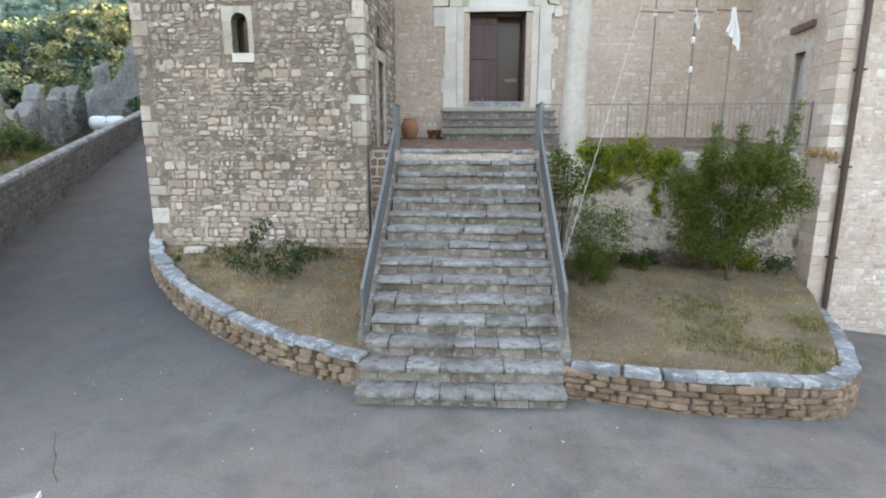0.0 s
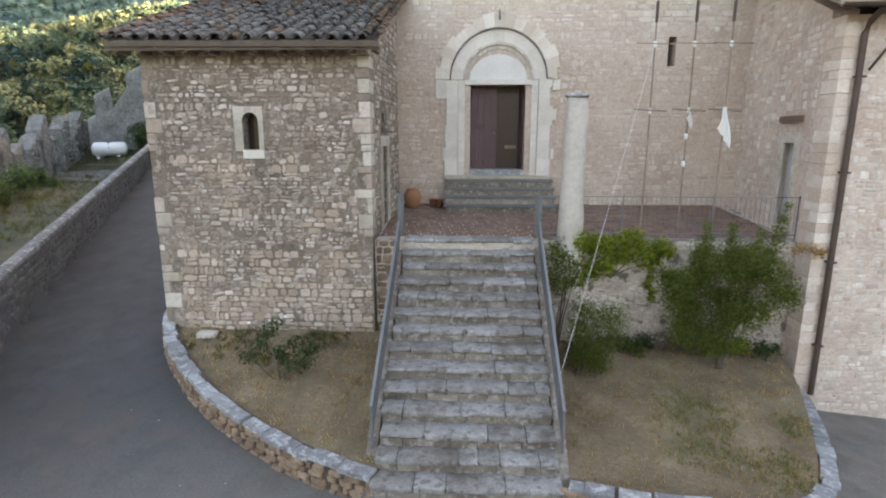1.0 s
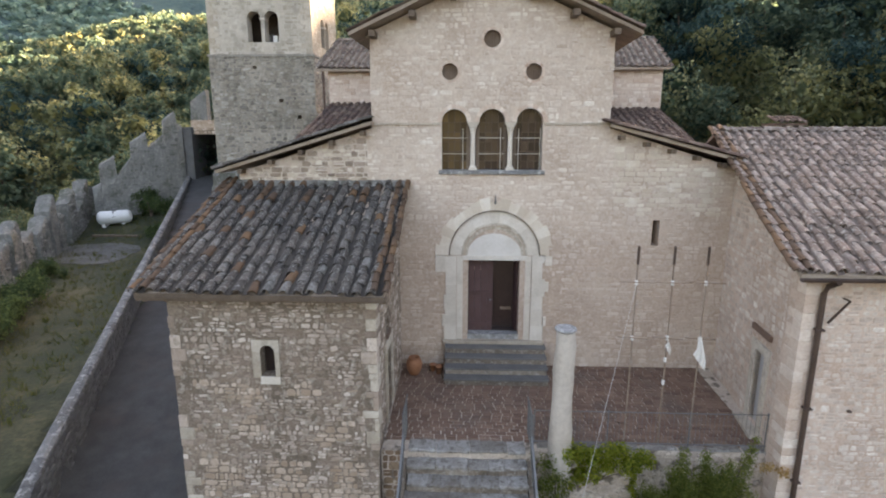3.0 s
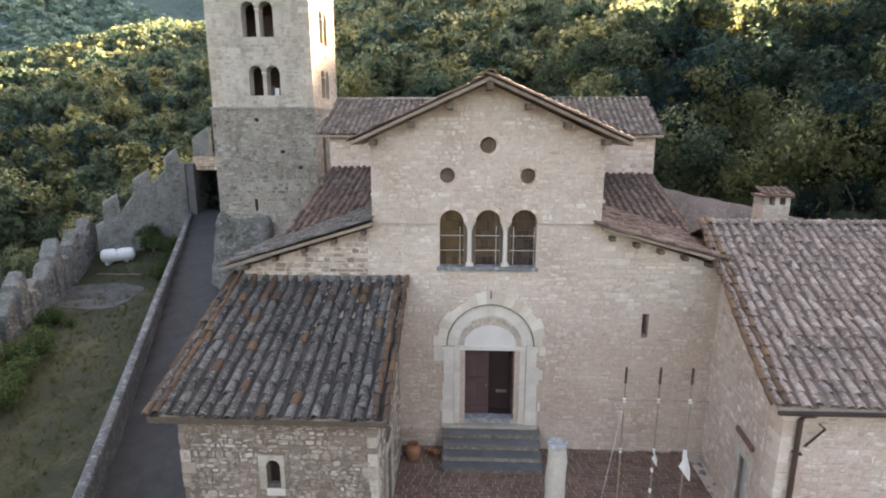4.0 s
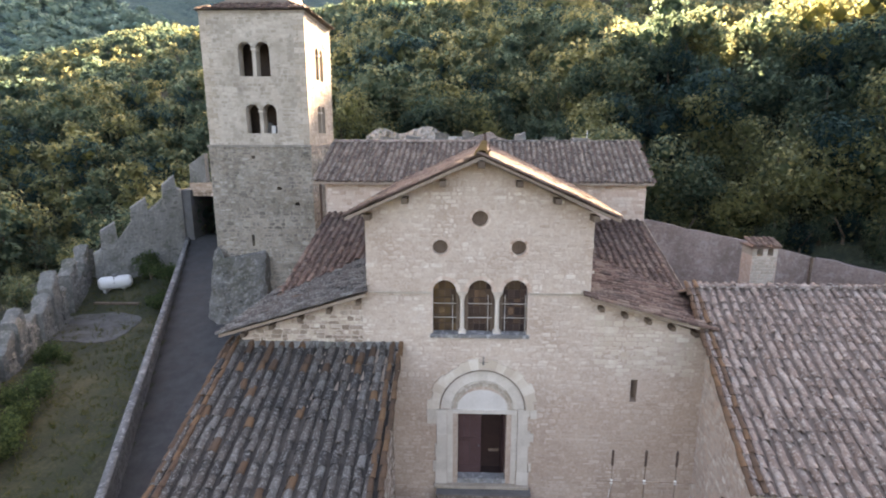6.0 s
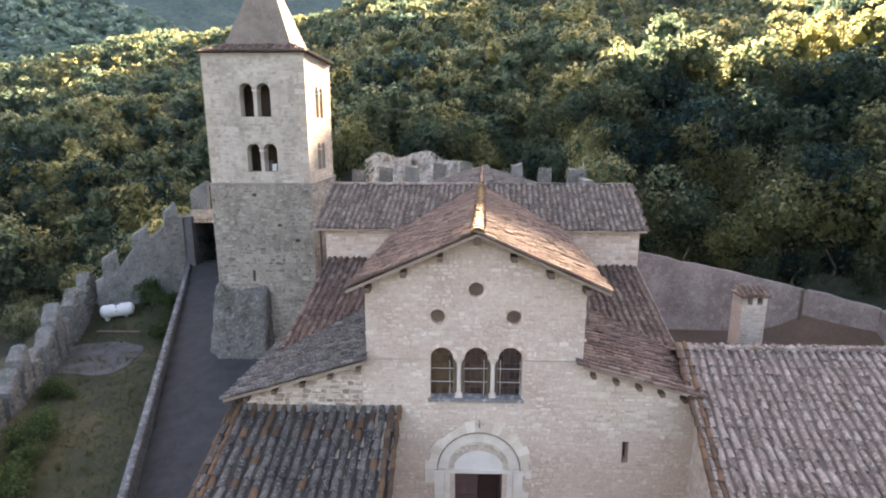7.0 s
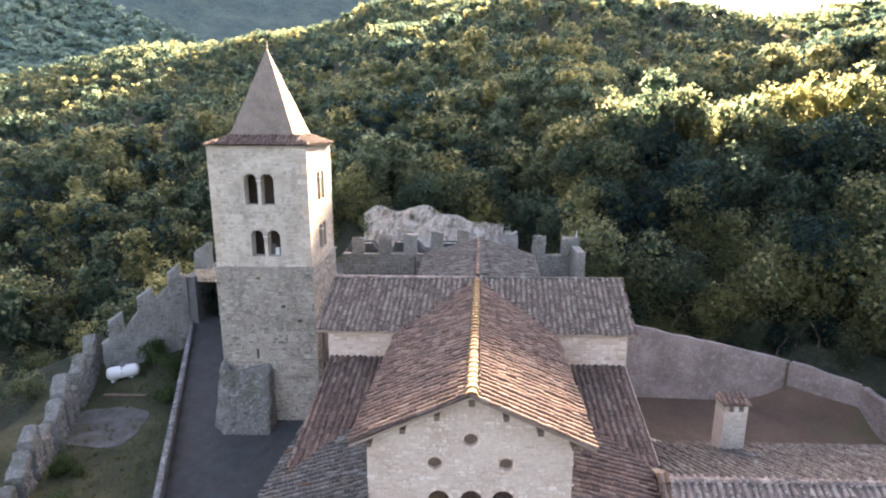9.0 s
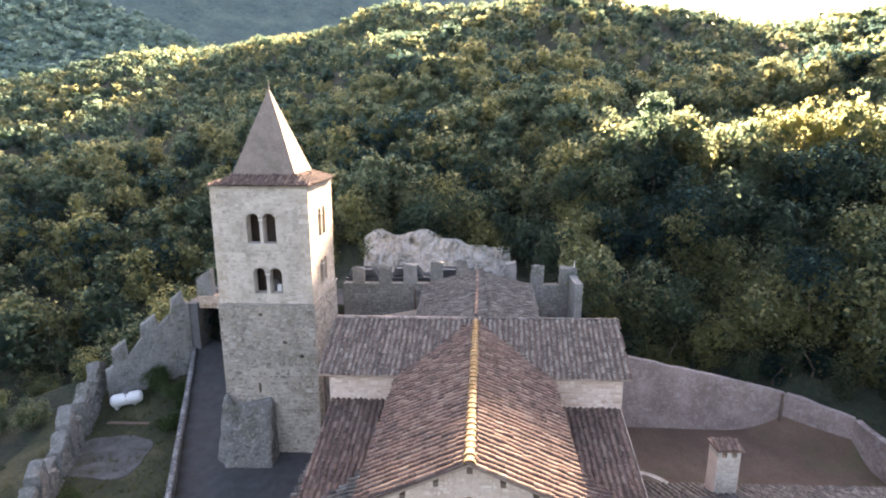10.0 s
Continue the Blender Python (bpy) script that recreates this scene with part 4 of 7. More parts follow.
        part("arch_stone", a, M[mat], portal)
a = Acc(); a.tube([(PC, FY - .09, 9.02), (PC, FY - .09, 9.3)], [.035, .012], 8)
part("finial", a, M["dark_step"], portal)
a = Acc(); a.box((-.9, FY - .2, 4.455), (2.35, FY + .34, 4.56))
part("threshold", bevelled(a, .02), M["quoin"], portal)
# Floor takes the inner door's dark colour, painting shade into the doorway.
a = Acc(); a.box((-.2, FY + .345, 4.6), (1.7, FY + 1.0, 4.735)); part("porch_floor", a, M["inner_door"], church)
a = Acc(); a.box((-.1, FY - .02, 4.565), (1.55, FY + .34, 4.74))
part("door_sill", bevelled(a, .015), M["coping"], portal)


def door_leaf(w, h):
    bm = Acc()
    n = 4
    for i in range(n):
        bm.box((w * i / n + .004, 0, 0), (w * (i + 1) / n - .004, .05, h))
    for z in (.18, h / 2, h - .25):
        bm.box((.03, -.025, z), (w - .03, .004, z + .14))
    return bm


for (px, py, rot), lab in (((-.08, FY + .33, 0), "closed brown-red wooden door leaf"), ((1.53, FY + .36, 100), "wooden door leaf standing open")):
    leaf = part("door", door_leaf(.80, 2.49), M["door_wood"], church, lab)
    leaf.matrix_local = pose(px, py, 4.72, 0, 0, rot)
    k = Acc(); k.lathe([(0, -.02), (.03, -.02), (.035, .0), (.02, .03), (0, .035)], (0, 0, 0), 10)
    kb = part("handle", k, M["iron"], leaf, "small iron handle")
    kb.matrix_local = pose(.72, -.04, 1.1, 90, 0, 0)
a = Acc(); a.box((.5, FY + .72, 4.72), (1.7, FY + .76, 7.4)); part("inner_door", bevelled(a, .01), M["inner_door"], church, "dark inner door of the porch")
a = Acc(); a.box((1.0, FY + .69, 5.35), (1.36, FY + .715, 5.45))
part("notice_plate", a, M["pole_wood"], church)

# body of the nave, aisles, transept and chancel
def shell(name, plan, z0, z1, thick=.55, material="facade_mortar", leave=()):
    """Standing walls along the edges of a plan."""
    bm = Acc()
    n = len(plan)
    c = np.mean(np.array(plan), 0)
    for i in range(n):
        if i in leave:
            continue
        p, q = np.array(plan[i]), np.array(plan[(i + 1) % n])
        d = (q - p) / np.linalg.norm(q - p)
        m = np.array((-d[1], d[0]))
        if np.dot(c - p, m) < 0:
            m = -m
        p2, q2 = p + m * thick, q + m * thick
        bm.hexa([(*p, z0), (*q, z0), (*q2, z0), (*p2, z0), (*p, z1), (*q, z1), (*q2, z1), (*p2, z1)])
    return part(name, bm, M[material], church)


shell("nave_wall", [(-3.05, 17.25), (4.08, 17.25), (axis(26) + 3.55, 26.2), (axis(26) - 3.6, 26.2)], 10.3, 13.72, leave=(0,))
shell("aisle_wall", [(-7.25, 17.25), (7.75, 17.25), (8.3, 25.9), (-6.85, 25.9)], 2.0, 9.75, leave=(0,))
a = Acc(); a.box((-7.0, 17.2, 4.4), (8.0, 26.0, 4.6)); part("nave_floor", a, M["dark_step"], church)
trans = shell("transept_wall", [(-6.75, 26.3), (8.85, 26.15), (9.0, 33.0), (-6.5, 33.1)], 2.0, 14.0, .6)
shell("chancel_wall", [(axis(33) - 3.9, 33.2), (axis(33) + 3.9, 33.2), (axis(39) + 3.9, 39.4), (axis(39) - 3.9, 39.4)], 4.0, 14.85, .6)
lay_stones(trans, M["ashlar"], (-6.7, 26.28, 0), (1, -.0096, 0), Z, BACK, [(0, 11.6), (15.5, 11.6), (15.5, 13.95), (0, 13.95)], [[(3.3, 11), (11.6, 11), (11.6, 16), (3.3, 16)]], (.13, .22), (.2, .5), .014, (.006, .02), .06, .15, .6, 200, (13, 13), "transept_stone", 6)
# gables of the transept ends and the chancel's rear
a = Acc()
for x0, x1 in ((-6.75, -6.2), (8.4, 8.95)):
    a.add([(x0, 26.4, 13.9), (x0, 33.0, 13.9), (x0, 29.7, 15.6), (x1, 26.4, 13.9), (x1, 33.0, 13.9), (x1, 29.7, 15.6)], [(0, 1, 2), (5, 4, 3), (0, 3, 4, 1), (1, 4, 5, 2), (2, 5, 3, 0)])
cx = axis(39.3)
a.add([(cx - 3.9, 38.9, 14.2), (cx + 3.9, 38.9, 14.2), (cx, 38.9, 15.95), (cx - 3.9, 39.4, 14.2), (cx + 3.9, 39.4, 14.2), (cx, 39.4, 15.95)], [(0, 1, 2), (5, 4, 3), (0, 3, 4, 1), (1, 4, 5, 2), (2, 5, 3, 0)])
part("gable_wall", a, M["facade_mortar"], church)


def slope_slab(name, p, thick=.09, parent=None, material="deck", drop=.0):
    """A roof deck over four corners, eave first, counter-clockwise from above."""
    bm = Acc()
    q = [np.array(c, float) for c in p]
    bm.hexa([tuple(c - np.array((0, 0, thick + drop))) for c in q] + [tuple(c - np.array((0, 0, drop))) for c in q])
    return part(name, bm, M[material], parent)


def roof_plane(name, p0, p1, p2, p3, material, parent, parts=0, keep=None, seed=1, near=.5, pitch=.30, accent=None):
    """A tiled slope: p0 to p1 along the eave, p3 to p2 along the ridge."""
    p0, p1, p2, p3 = (np.array(q, float) for q in (p0, p1, p2, p3))
    deck = slope_slab(name, [p0, p1, p2, p3], .10, parent)
    e, s = p1 - p0, p3 - p0
    W, L = np.linalg.norm(e), np.linalg.norm(s)
    tiled_roof(deck, M[material], p0, e / W, s / L, W, L, keep=keep, parts=parts, seed=seed, near=near, pitch=pitch, accent=accent)
    return deck


def ridge_row(parent, p, q, material="ridge_tile", r=.15, length=.42, name="ridge_tile"):
    p, q = np.array(p, float), np.array(q, float)
    d = q - p
    L = np.linalg.norm(d)
    d /= L
    s = np.cross(d, (0, 0, 1)); s /= np.linalg.norm(s)
    n = np.cross(s, d)
    me = bpy.data.meshes.new(name)
    me.from_pydata(TILES[0][0], [], TILES[0][1])
    me.materials.append(M[material])
    k = int(L / (length * .85))
    for i in range(k):
        ob = new(name, me)
        ob.parent = parent
        c = p + d * (i * L / k) + n * random.uniform(-.01, .01)
        ob.matrix_local = Matrix([list(s * r) + [0], list(d * length) + [0], list(n * r) + [0], [*c, 1]]).transposed()


NR = 15.78
nl = roof_plane("nave_roof", (axis(29.6) - 4.15, 29.6, 13.95), (axis(15.9) - 4.1, 15.9, 13.95), (axis(15.9), 15.9, NR), (axis(29.6), 29.6, NR), "tile_warm", church, 150, None, 11, .95)
roof_plane("nave_roof", (axis(15.9) + 4.15, 15.9, 13.93), (axis(29.6) + 4.15, 29.6, 13.93), (axis(29.6), 29.6, NR), (axis(15.9), 15.9, NR), "tile_warm", church, 150, None, 12, .05)
ridge_row(nl, (axis(15.85), 15.85, NR + .02), (axis(29.4), 29.4, NR + .04), "ridge_tile", .235, .45)
# rafters under the front verge
for i in range(3):
    for s in (-1, 1):
        x = .55 + s * (1.15 + 1.15 * i)
        z = NR - .2 - abs(x - .55) * .445
        a = Acc(); a.box((x - .09, 15.95, z - .2), (x + .09, 16.6, z - .03))
        part("purlin_end", a, M["wood"], church)
a = Acc(); a.box((.45, 15.9, NR - .36), (.65, 16.6, NR - .14))
part("purlin_end", a, M["wood"], church)
# aisles
roof_plane("aisle_roof", (-7.3, 26.0, 10.05), (-7.85, 16.1, 10.05), (-3.02, 16.1, 11.5), (-2.7, 26.0, 11.5), "tile", church, 100, None, 13, .95, accent=M["ochre_tile"])
roof_plane("aisle_roof", (8.0, 16.1, 10.38), (8.9, 26.0, 10.38), (4.5, 26.0, 11.42), (4.05, 16.1, 11.42), "tile_warm", church, 100, None, 14, .05)
for i in range(5):
    x = -7.1 + i * .95
    a = Acc(); a.box((x - .07, 16.15, 10.0 + (x + 7.3) * .3 - .12), (x + .07, 16.6, 10.0 + (x + 7.3) * .3 + .02))
    part("purlin_end", a, M["wood"], church)
    x = 4.4 + i * .75
    a = Acc(); a.box((x - .07, 16.15, 11.15 - (x - 4.05) * .265 - .1), (x + .07, 16.6, 11.15 - (x - 4.05) * .265 + .03))
    part("purlin_end", a, M["wood"], church)
# lean-to roofs against the transept
roof_plane("lean_to_roof", (-6.95, 19.6, 10.35), (-2.9, 19.6, 10.35), (-2.7, 26.25, 12.45), (-6.6, 26.25, 12.45), "tile_warm", church, 0, lambda x, y, z: z > 10.12 + .3 * (x + 7.6), 15)
roof_plane("lean_to_roof", (4.4, 19.6, 10.3), (8.6, 19.6, 10.3), (8.85, 26.1, 12.2), (4.6, 26.1, 12.2), "tile_warm", church, 0, lambda x, y, z: z > 11.45 - .26 * (x - 4.1), 16)
# transept and chancel
tr = roof_plane("transept_roof", (-7.25, 25.95, 14.05), (9.1, 25.8, 14.05), (9.4, 29.7, 15.85), (-7.0, 29.75, 15.85), "tile_brown", church, 150, lambda x, y, z: z > NR + .04 - abs(x - axis(y)) * .44, 17, .85)
slope_slab("transept_roof", [(9.2, 33.5, 14.05), (-6.9, 33.6, 14.05), (-7.0, 29.75, 15.85), (9.4, 29.7, 15.85)], .1, church, "tile")
ridge_row(tr, (-7.0, 29.75, 15.9), (.9, 29.72, 15.9), "tile_pale"); ridge_row(tr, (1.5, 29.72, 15.9), (9.4, 29.7, 15.9), "tile")
ac = roof_plane("chancel_roof", (axis(40) - 4.15, 39.6, 14.95), (axis(30.3) - 3.8, 30.3, 14.7), (axis(30.3), 30.3, 15.9), (axis(40), 39.6, 16.2), "tile", church, 0, lambda x, y, z: y > 29.7 + (15.85 - z) * 2.1, 18)
roof_plane("chancel_roof", (axis(30.3) + 4.0, 30.3, 14.7), (axis(40) + 4.15, 39.6, 14.95), (axis(40), 39.6, 16.2), (axis(30.3), 30.3, 15.9), "tile", church, 0, lambda x, y, z: y > 29.7 + (15.85 - z) * 2.1, 19)
slope_slab("side_roof", [(-6.4, 33.5, 13.45), (-2.35, 33.5, 14.2), (-2.35, 36.2, 14.25), (-6.4, 36.2, 13.5)], .14, church, "tile")
a = Acc(); a.tube([(-3.05, 38.0, 13.2), (-3.05, 38.0, 15.2)], .07, 8); part("vent_pipe", a, M["rust"], church, "dark vent pipe")
ridge_row(ac, (axis(30.2), 30.2, 15.96), (axis(39.5), 39.5, 16.24), "tile_warm", .14)
a = Acc(); a.tube([(-6.95, 26.1, 14.0), (-6.95, 26.1, 10.5)], .06, 8)
part("drain_pipe", a, M["rust"], church)

# ---- bell tower ----
tower = thing("bell_tower", "square stone bell tower with paired arched windows and a pyramid roof", "bell tower")
TX0, TX1, TY0, TY1 = -15.35, -9.25, 32.8, 39.0
LEDGE, TOP = 15.65, 23.15


def pair(c, v0, spring, half=.92, post=.10):
    return [arch(c - half, c - post, v0, spring, 10), arch(c + post, c + half, v0, spring, 10)]


def tower_side(name, origin, u, n, width, lo, hi, material, groups, seed, parts, near):
    loops = [h for g in groups for h in g]
    body = part(name, wall_body([(0, lo), (width, lo), (width, hi), (0, hi)], loops, origin, u, Z, n, .75), M["tower" if material == "tower" else "tower_mortar"], tower)
    lay_stones(body, M[material], origin, u, Z, n, [(.02, lo), (width - .02, lo), (width - .02, hi), (.02, hi)],
               [[(min(p[0] for p in h) - .05, min(p[1] for p in h) - .05), (max(p[0] for p in h) + .05, min(p[1] for p in h) - .05), (max(p[0] for p in h) + .05, max(p[1] for p in h) + .08), (min(p[0] for p in h) - .05, max(p[1] for p in h) + .08)] for h in loops],
               (.12, .30), (.15, .6), .014, (.003, .02) if material == "tower" else (.01, .05), .2 if material == "tower" else .45, .4, 2.5 if material == "tower" else 6, parts, near, "tower_stone", seed, .14 if material == "tower" else .22, .3)
    return body


front_pairs = [pair(3.05, 19.62, 21.15, .93), pair(3.25, 16.32, 17.62, .93)]
side_pairs = [pair(3.1, 19.62, 21.15, .93), pair(3.1, 16.32, 17.62, .93)]
tower_side("upper_wall", (TX0, TY0, 0), X, BACK, TX1 - TX0, LEDGE, TOP, "tower", front_pairs, 21, 200, (3.1, 19))
tower_side("upper_wall", (TX1 + .003, TY0 + .004, 0), Y, RIGHT, TY1 - TY0, LEDGE, TOP, "tower", side_pairs, 22, 60, (3.1, 19))
part("upper_wall", wall_body([(0, LEDGE), (6.2, LEDGE), (6.2, TOP), (0, TOP)], [h for g in side_pairs for h in g], (TX0, TY0 + .75, 0), Y, Z, LEFT, .75), M["tower"], tower)
part("upper_wall", wall_body([(.75, LEDGE), (5.35, LEDGE), (5.35, TOP), (.75, TOP)], [h for g in front_pairs for h in g], (TX0, TY1, 0), X, Z, (0, 1, 0), .75), M["tower"], tower)
SL = [[(a, b), (a + w, b), (a + w, b + h), (a, b + h)] for a, b, w, h in ((2.25, 9.35, .17, .75), (4.05, 12.9, .3, .2), (5.15, 11.95, .26, .2), (2.6, 14.8, .24, .2))]
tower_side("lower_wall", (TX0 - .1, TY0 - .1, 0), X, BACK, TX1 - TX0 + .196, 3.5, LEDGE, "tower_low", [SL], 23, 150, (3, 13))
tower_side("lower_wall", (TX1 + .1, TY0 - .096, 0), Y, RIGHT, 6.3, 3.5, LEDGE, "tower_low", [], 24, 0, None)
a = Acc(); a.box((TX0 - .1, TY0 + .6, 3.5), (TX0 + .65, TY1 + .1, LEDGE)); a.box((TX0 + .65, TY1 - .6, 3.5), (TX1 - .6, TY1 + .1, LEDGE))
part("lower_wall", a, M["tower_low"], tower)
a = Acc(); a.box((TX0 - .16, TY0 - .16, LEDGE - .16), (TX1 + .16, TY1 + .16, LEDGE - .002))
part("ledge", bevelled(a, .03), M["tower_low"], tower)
# Floors take that dark colour, so the bell rooms' shade is painted in.
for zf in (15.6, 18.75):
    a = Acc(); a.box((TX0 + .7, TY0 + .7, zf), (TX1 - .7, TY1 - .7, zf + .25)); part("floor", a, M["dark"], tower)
for c, v0, sp in ((3.05, 19.62, 21.15), (3.25, 16.32, 17.62)):
    for kind in range(2):
        a = Acc()
        cx, cy = (TX0 + c, TY0 + .3) if kind == 0 else (TX1 - .3, TY0 + 3.1)
        a.lathe([(.12, 0), (.12, .06), (.085, .1), (.075, sp - v0 - .28), (.1, sp - v0 - .24), (.08, sp - v0 - .2), (.13, sp - v0 - .05)], (cx, cy, v0), 12)
        dx, dy = (.15, .34) if kind == 0 else (.34, .15)
        a.box((cx - dx, cy - dy, sp - .06), (cx + dx, cy + dy, sp + .05))
        part("column", a, M["marble"], tower, "pale stone column")
    for k in (-1, 1):
        cc, r = TX0 + c + k * .515, .415
        for i in range(8):
            t0, t1 = math.pi * i / 8 + .02, math.pi * (i + 1) / 8 - .02
            q = [(cc + m * math.cos(t), sp + m * math.sin(t)) for m, t in ((r, t0), (r + .14, t0), (r + .14, t1), (r, t1))]
            a = Acc(); a.hexa([(x, TY0 - .025, z) for x, z in q] + [(x, TY0 + .1, z) for x, z in q])
            part("arch_stone", a, M["tower"], tower)
a = Acc(); a.lathe([(0, .62), (.1, .62), (.17, .56), (.22, .3), (.3, .1), (.36, 0), (.33, 0), (.2, .3), (0, .5)], (-12.0, 34.0, 16.35), 20)
part("bell", a, M["dark_step"], tower, "dark bronze bell", True)
a = Acc(); a.box((-11.72, 33.35, 16.33), (-11.45, 33.6, 16.78))
part("white_box", bevelled(a, .02), M["tank"], tower, "small white box in the window")
# Added unseen wall: keeps rear sun from lighting the window openings.
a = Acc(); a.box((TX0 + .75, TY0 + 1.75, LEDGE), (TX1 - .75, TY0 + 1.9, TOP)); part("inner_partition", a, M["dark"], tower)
# corner stones of the upper storey
for i in range(24):
    z = LEDGE + i * .31
    L1, L2 = (.62, .34) if i % 2 else (.36, .6)
    a = Acc(); a.box((TX1 - L1, TY0 - .03, z + .005), (TX1 + .03, TY0 + L2, z + .305))
    part("quoin", a, M["quoin"], tower)
    a = Acc(); a.box((TX0 - .03, TY0 - .03, z + .005), (TX0 + L1, TY0 + .3, z + .305))
    part("quoin", a, M["quoin"], tower)
# eave of tiles and pyramid
c = ((TX0 + TX1) / 2, (TY0 + TY1) / 2)
a = Acc(); a.box((TX0 - .05, TY0 - .05, TOP - .02), (TX1 + .05, TY1 + .05, TOP + .12))
part("cornice", a, M["tower"], tower)
hw, hi, z0, z1 = 3.32, 2.2, TOP + .15, TOP + .62
skirt = Acc()
o4 = [(c[0] + sx * hw, c[1] + sy * hw, z0) for sx, sy in ((-1, -1), (1, -1), (1, 1), (-1, 1))]
i4 = [(c[0] + sx * hi, c[1] + sy * hi, z1) for sx, sy in ((-1, -1), (1, -1), (1, 1), (-1, 1))]
skirt.hexa(o4 + i4)
sk = part("eave", skirt, M["tile"], tower)
for (p0, e, s3) in (((c[0] - hw, c[1] - hw, z0), X, (0, hw - hi, z1 - z0)), ((c[0] + hw, c[1] - hw, z0), Y, (-(hw - hi), 0, z1 - z0))):
    s3 = np.array(s3, float); L = np.linalg.norm(s3)
    tiled_roof(sk, M["tile_warm"], p0, e, s3 / L, 2 * hw, L, keep=lambda x, y, z: (z - z0) / (z1 - z0) * (hw - hi) < min(hw - abs(x - c[0]), hw - abs(y - c[1])) + .12, seed=31)
spire = bmesh.new()
vs = [spire.verts.new((c[0] + sx * (hi - .1), c[1] + sy * (hi - .1), z1 - .1)) for sx, sy in ((-1, -1), (1, -1), (1, 1), (-1, 1))]
tip = spire.verts.new((c[0], c[1], 29.35))
for i in range(4):
    spire.faces.new((vs[i], vs[(i + 1) % 4], tip))
bmesh.ops.subdivide_edges(spire, edges=spire.edges[:], cuts=14, use_grid_fill=True)
for v in spire.verts:
    v.co += Vector((noise.noise(v.co * 1.3), noise.noise(v.co * 1.3 + Vector((9, 0, 0))), 0)) * .035
part("spire", spire, surface("weathered_spire_render", [(.155, .125, .104), (.215, .176, .147), (.28, .235, .198)], .7, 9, .95, .6, 0, grime=((.12, .108, .082), .65, .6), speck=((.28, .23, .19), .4, 3)), tower, "brown rendered pyramid roof")
a = Acc(); a.tube([(c[0], c[1], 29.2), (c[0], c[1], 29.75)], [.035, .012], 6)
part("finial", a, M["iron"], tower)
# battered buttress at the foot
base_line = [(-12.1, 32.75), (-12.1, 31.25), (-12.5, 31.08), (-15.1, 31.1), (-15.9, 31.35), (-16.4, 32.0), (-16.5, 33.0), (-16.2, 36.0)]
top_line = [(-12.2, 32.75), (-12.2, 32.05), (-12.4, 31.95), (-14.6, 31.95), (-15.2, 32.1), (-15.55, 32.45), (-15.6, 33.2), (-15.5, 36.0)]
a, along, up = Acc(), 60, 26
v = []
for r in range(up + 1):
    t = r / up
    for k in range(along):
        w = k / (along - 1) * (len(base_line) - 1)
        q = min(int(w), len(base_line) - 2)
        p = Vector((*base_line[q], 0)).lerp(Vector((*base_line[q + 1], 0)), w - q).lerp(Vector((*top_line[q], 0)).lerp(Vector((*top_line[q + 1], 0)), w - q), t ** 1.25)
        p.z = 2.8 + (6.05 + .5 * noise.noise(Vector((p.x * .8, p.y, 0)))) * t
        d = .22 * noise.noise(p * .9) + .12 * noise.noise(p * 2.6) + .07 * noise.noise(p * 6)
        v.append(tuple(p + Vector((-.35, -.9, 0)) * d))
v += [(-12.4, 32.75, 9.1), (-15.4, 32.75, 9.35)]
a.add(v, [(r * along + k + 1, r * along + k, (r + 1) * along + k, (r + 1) * along + k + 1) for r in range(up) for k in range(along - 1)])
a.f += [(up * along + k + 1, up * along + k, len(v) - 2 if k < along * .45 else len(v) - 1) for k in range(along - 1)]
bt = part("buttress", a, M["buttress_stone"], tower, "battered mossy dark stone buttress")
lay_stones(bt, M["buttress_stone"], (-16.3, 31.1, 3.1), X, (0, .155, .988), (0, -.988, .155), [(.9, 0), (4.1, 0), (4.0, 5.5), (1.5, 5.5)], [], (.12, .30), (.14, .5), .02, (.01, .14), .5, .35, 9, 100, (2, 3), "buttress_stone", 25, .35, .35)


# ---- annex beside the stairs ----
annex = thing("annex_house", "low rubble stone house with a lichened tile roof", "house")
AX0, AX1, AY = -7.2, -2.27, 11.7
WIN = arch(-5.06 - AX0, -4.71 - AX0, 5.46, 6.08, 10)
body = part("front_wall", wall_body([(-.03, .6), (AX1 - AX0, .6), (AX1 - AX0, 7.55), (0, 7.55)], [WIN], (AX0, AY, 0), X, Z, BACK, .55), M["mortar"], annex)
blk = [[(-.1, .5), (.3, .5), (.3, 7.7), (-.1, 7.7)], [(4.62, 3.3), (5.1, 3.3), (5.1, 7.7), (4.62, 7.7)], [(1.94, 5.22), (2.62, 5.22), (2.62, 6.38), (1.94, 6.38)]]
lay_stones(body, M["rubble"], (AX0, AY, 0), X, Z, BACK, [(-.02, .9), (4.92, .9), (4.92, 7.5), (0, 7.5)], blk, (.07, .18), (.07, .3), .01, (.003, .03), .42, .5, 12, 300, (2.6, 4.2), "rubble_stone", 41, .12, .4, (.9, .15, False))
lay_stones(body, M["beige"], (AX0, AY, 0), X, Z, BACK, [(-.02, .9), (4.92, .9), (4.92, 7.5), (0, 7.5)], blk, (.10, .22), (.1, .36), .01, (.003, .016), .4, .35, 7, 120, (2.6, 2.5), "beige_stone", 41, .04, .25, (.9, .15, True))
z = 1.1
i = 0
while z < 7.45:
    h = random.uniform(.14, .4)
    for side, (x0, s) in enumerate(((AX0 - .03, 1), (AX1 + .03, -1))):
        if side and z < 3.4:
            continue
        if random.random() < .22:
            continue
        L = random.uniform(.12, .3) if i % 2 else random.uniform(.2, .42)
        a = Acc()
        xa, xb = sorted((x0, x0 + s * L))
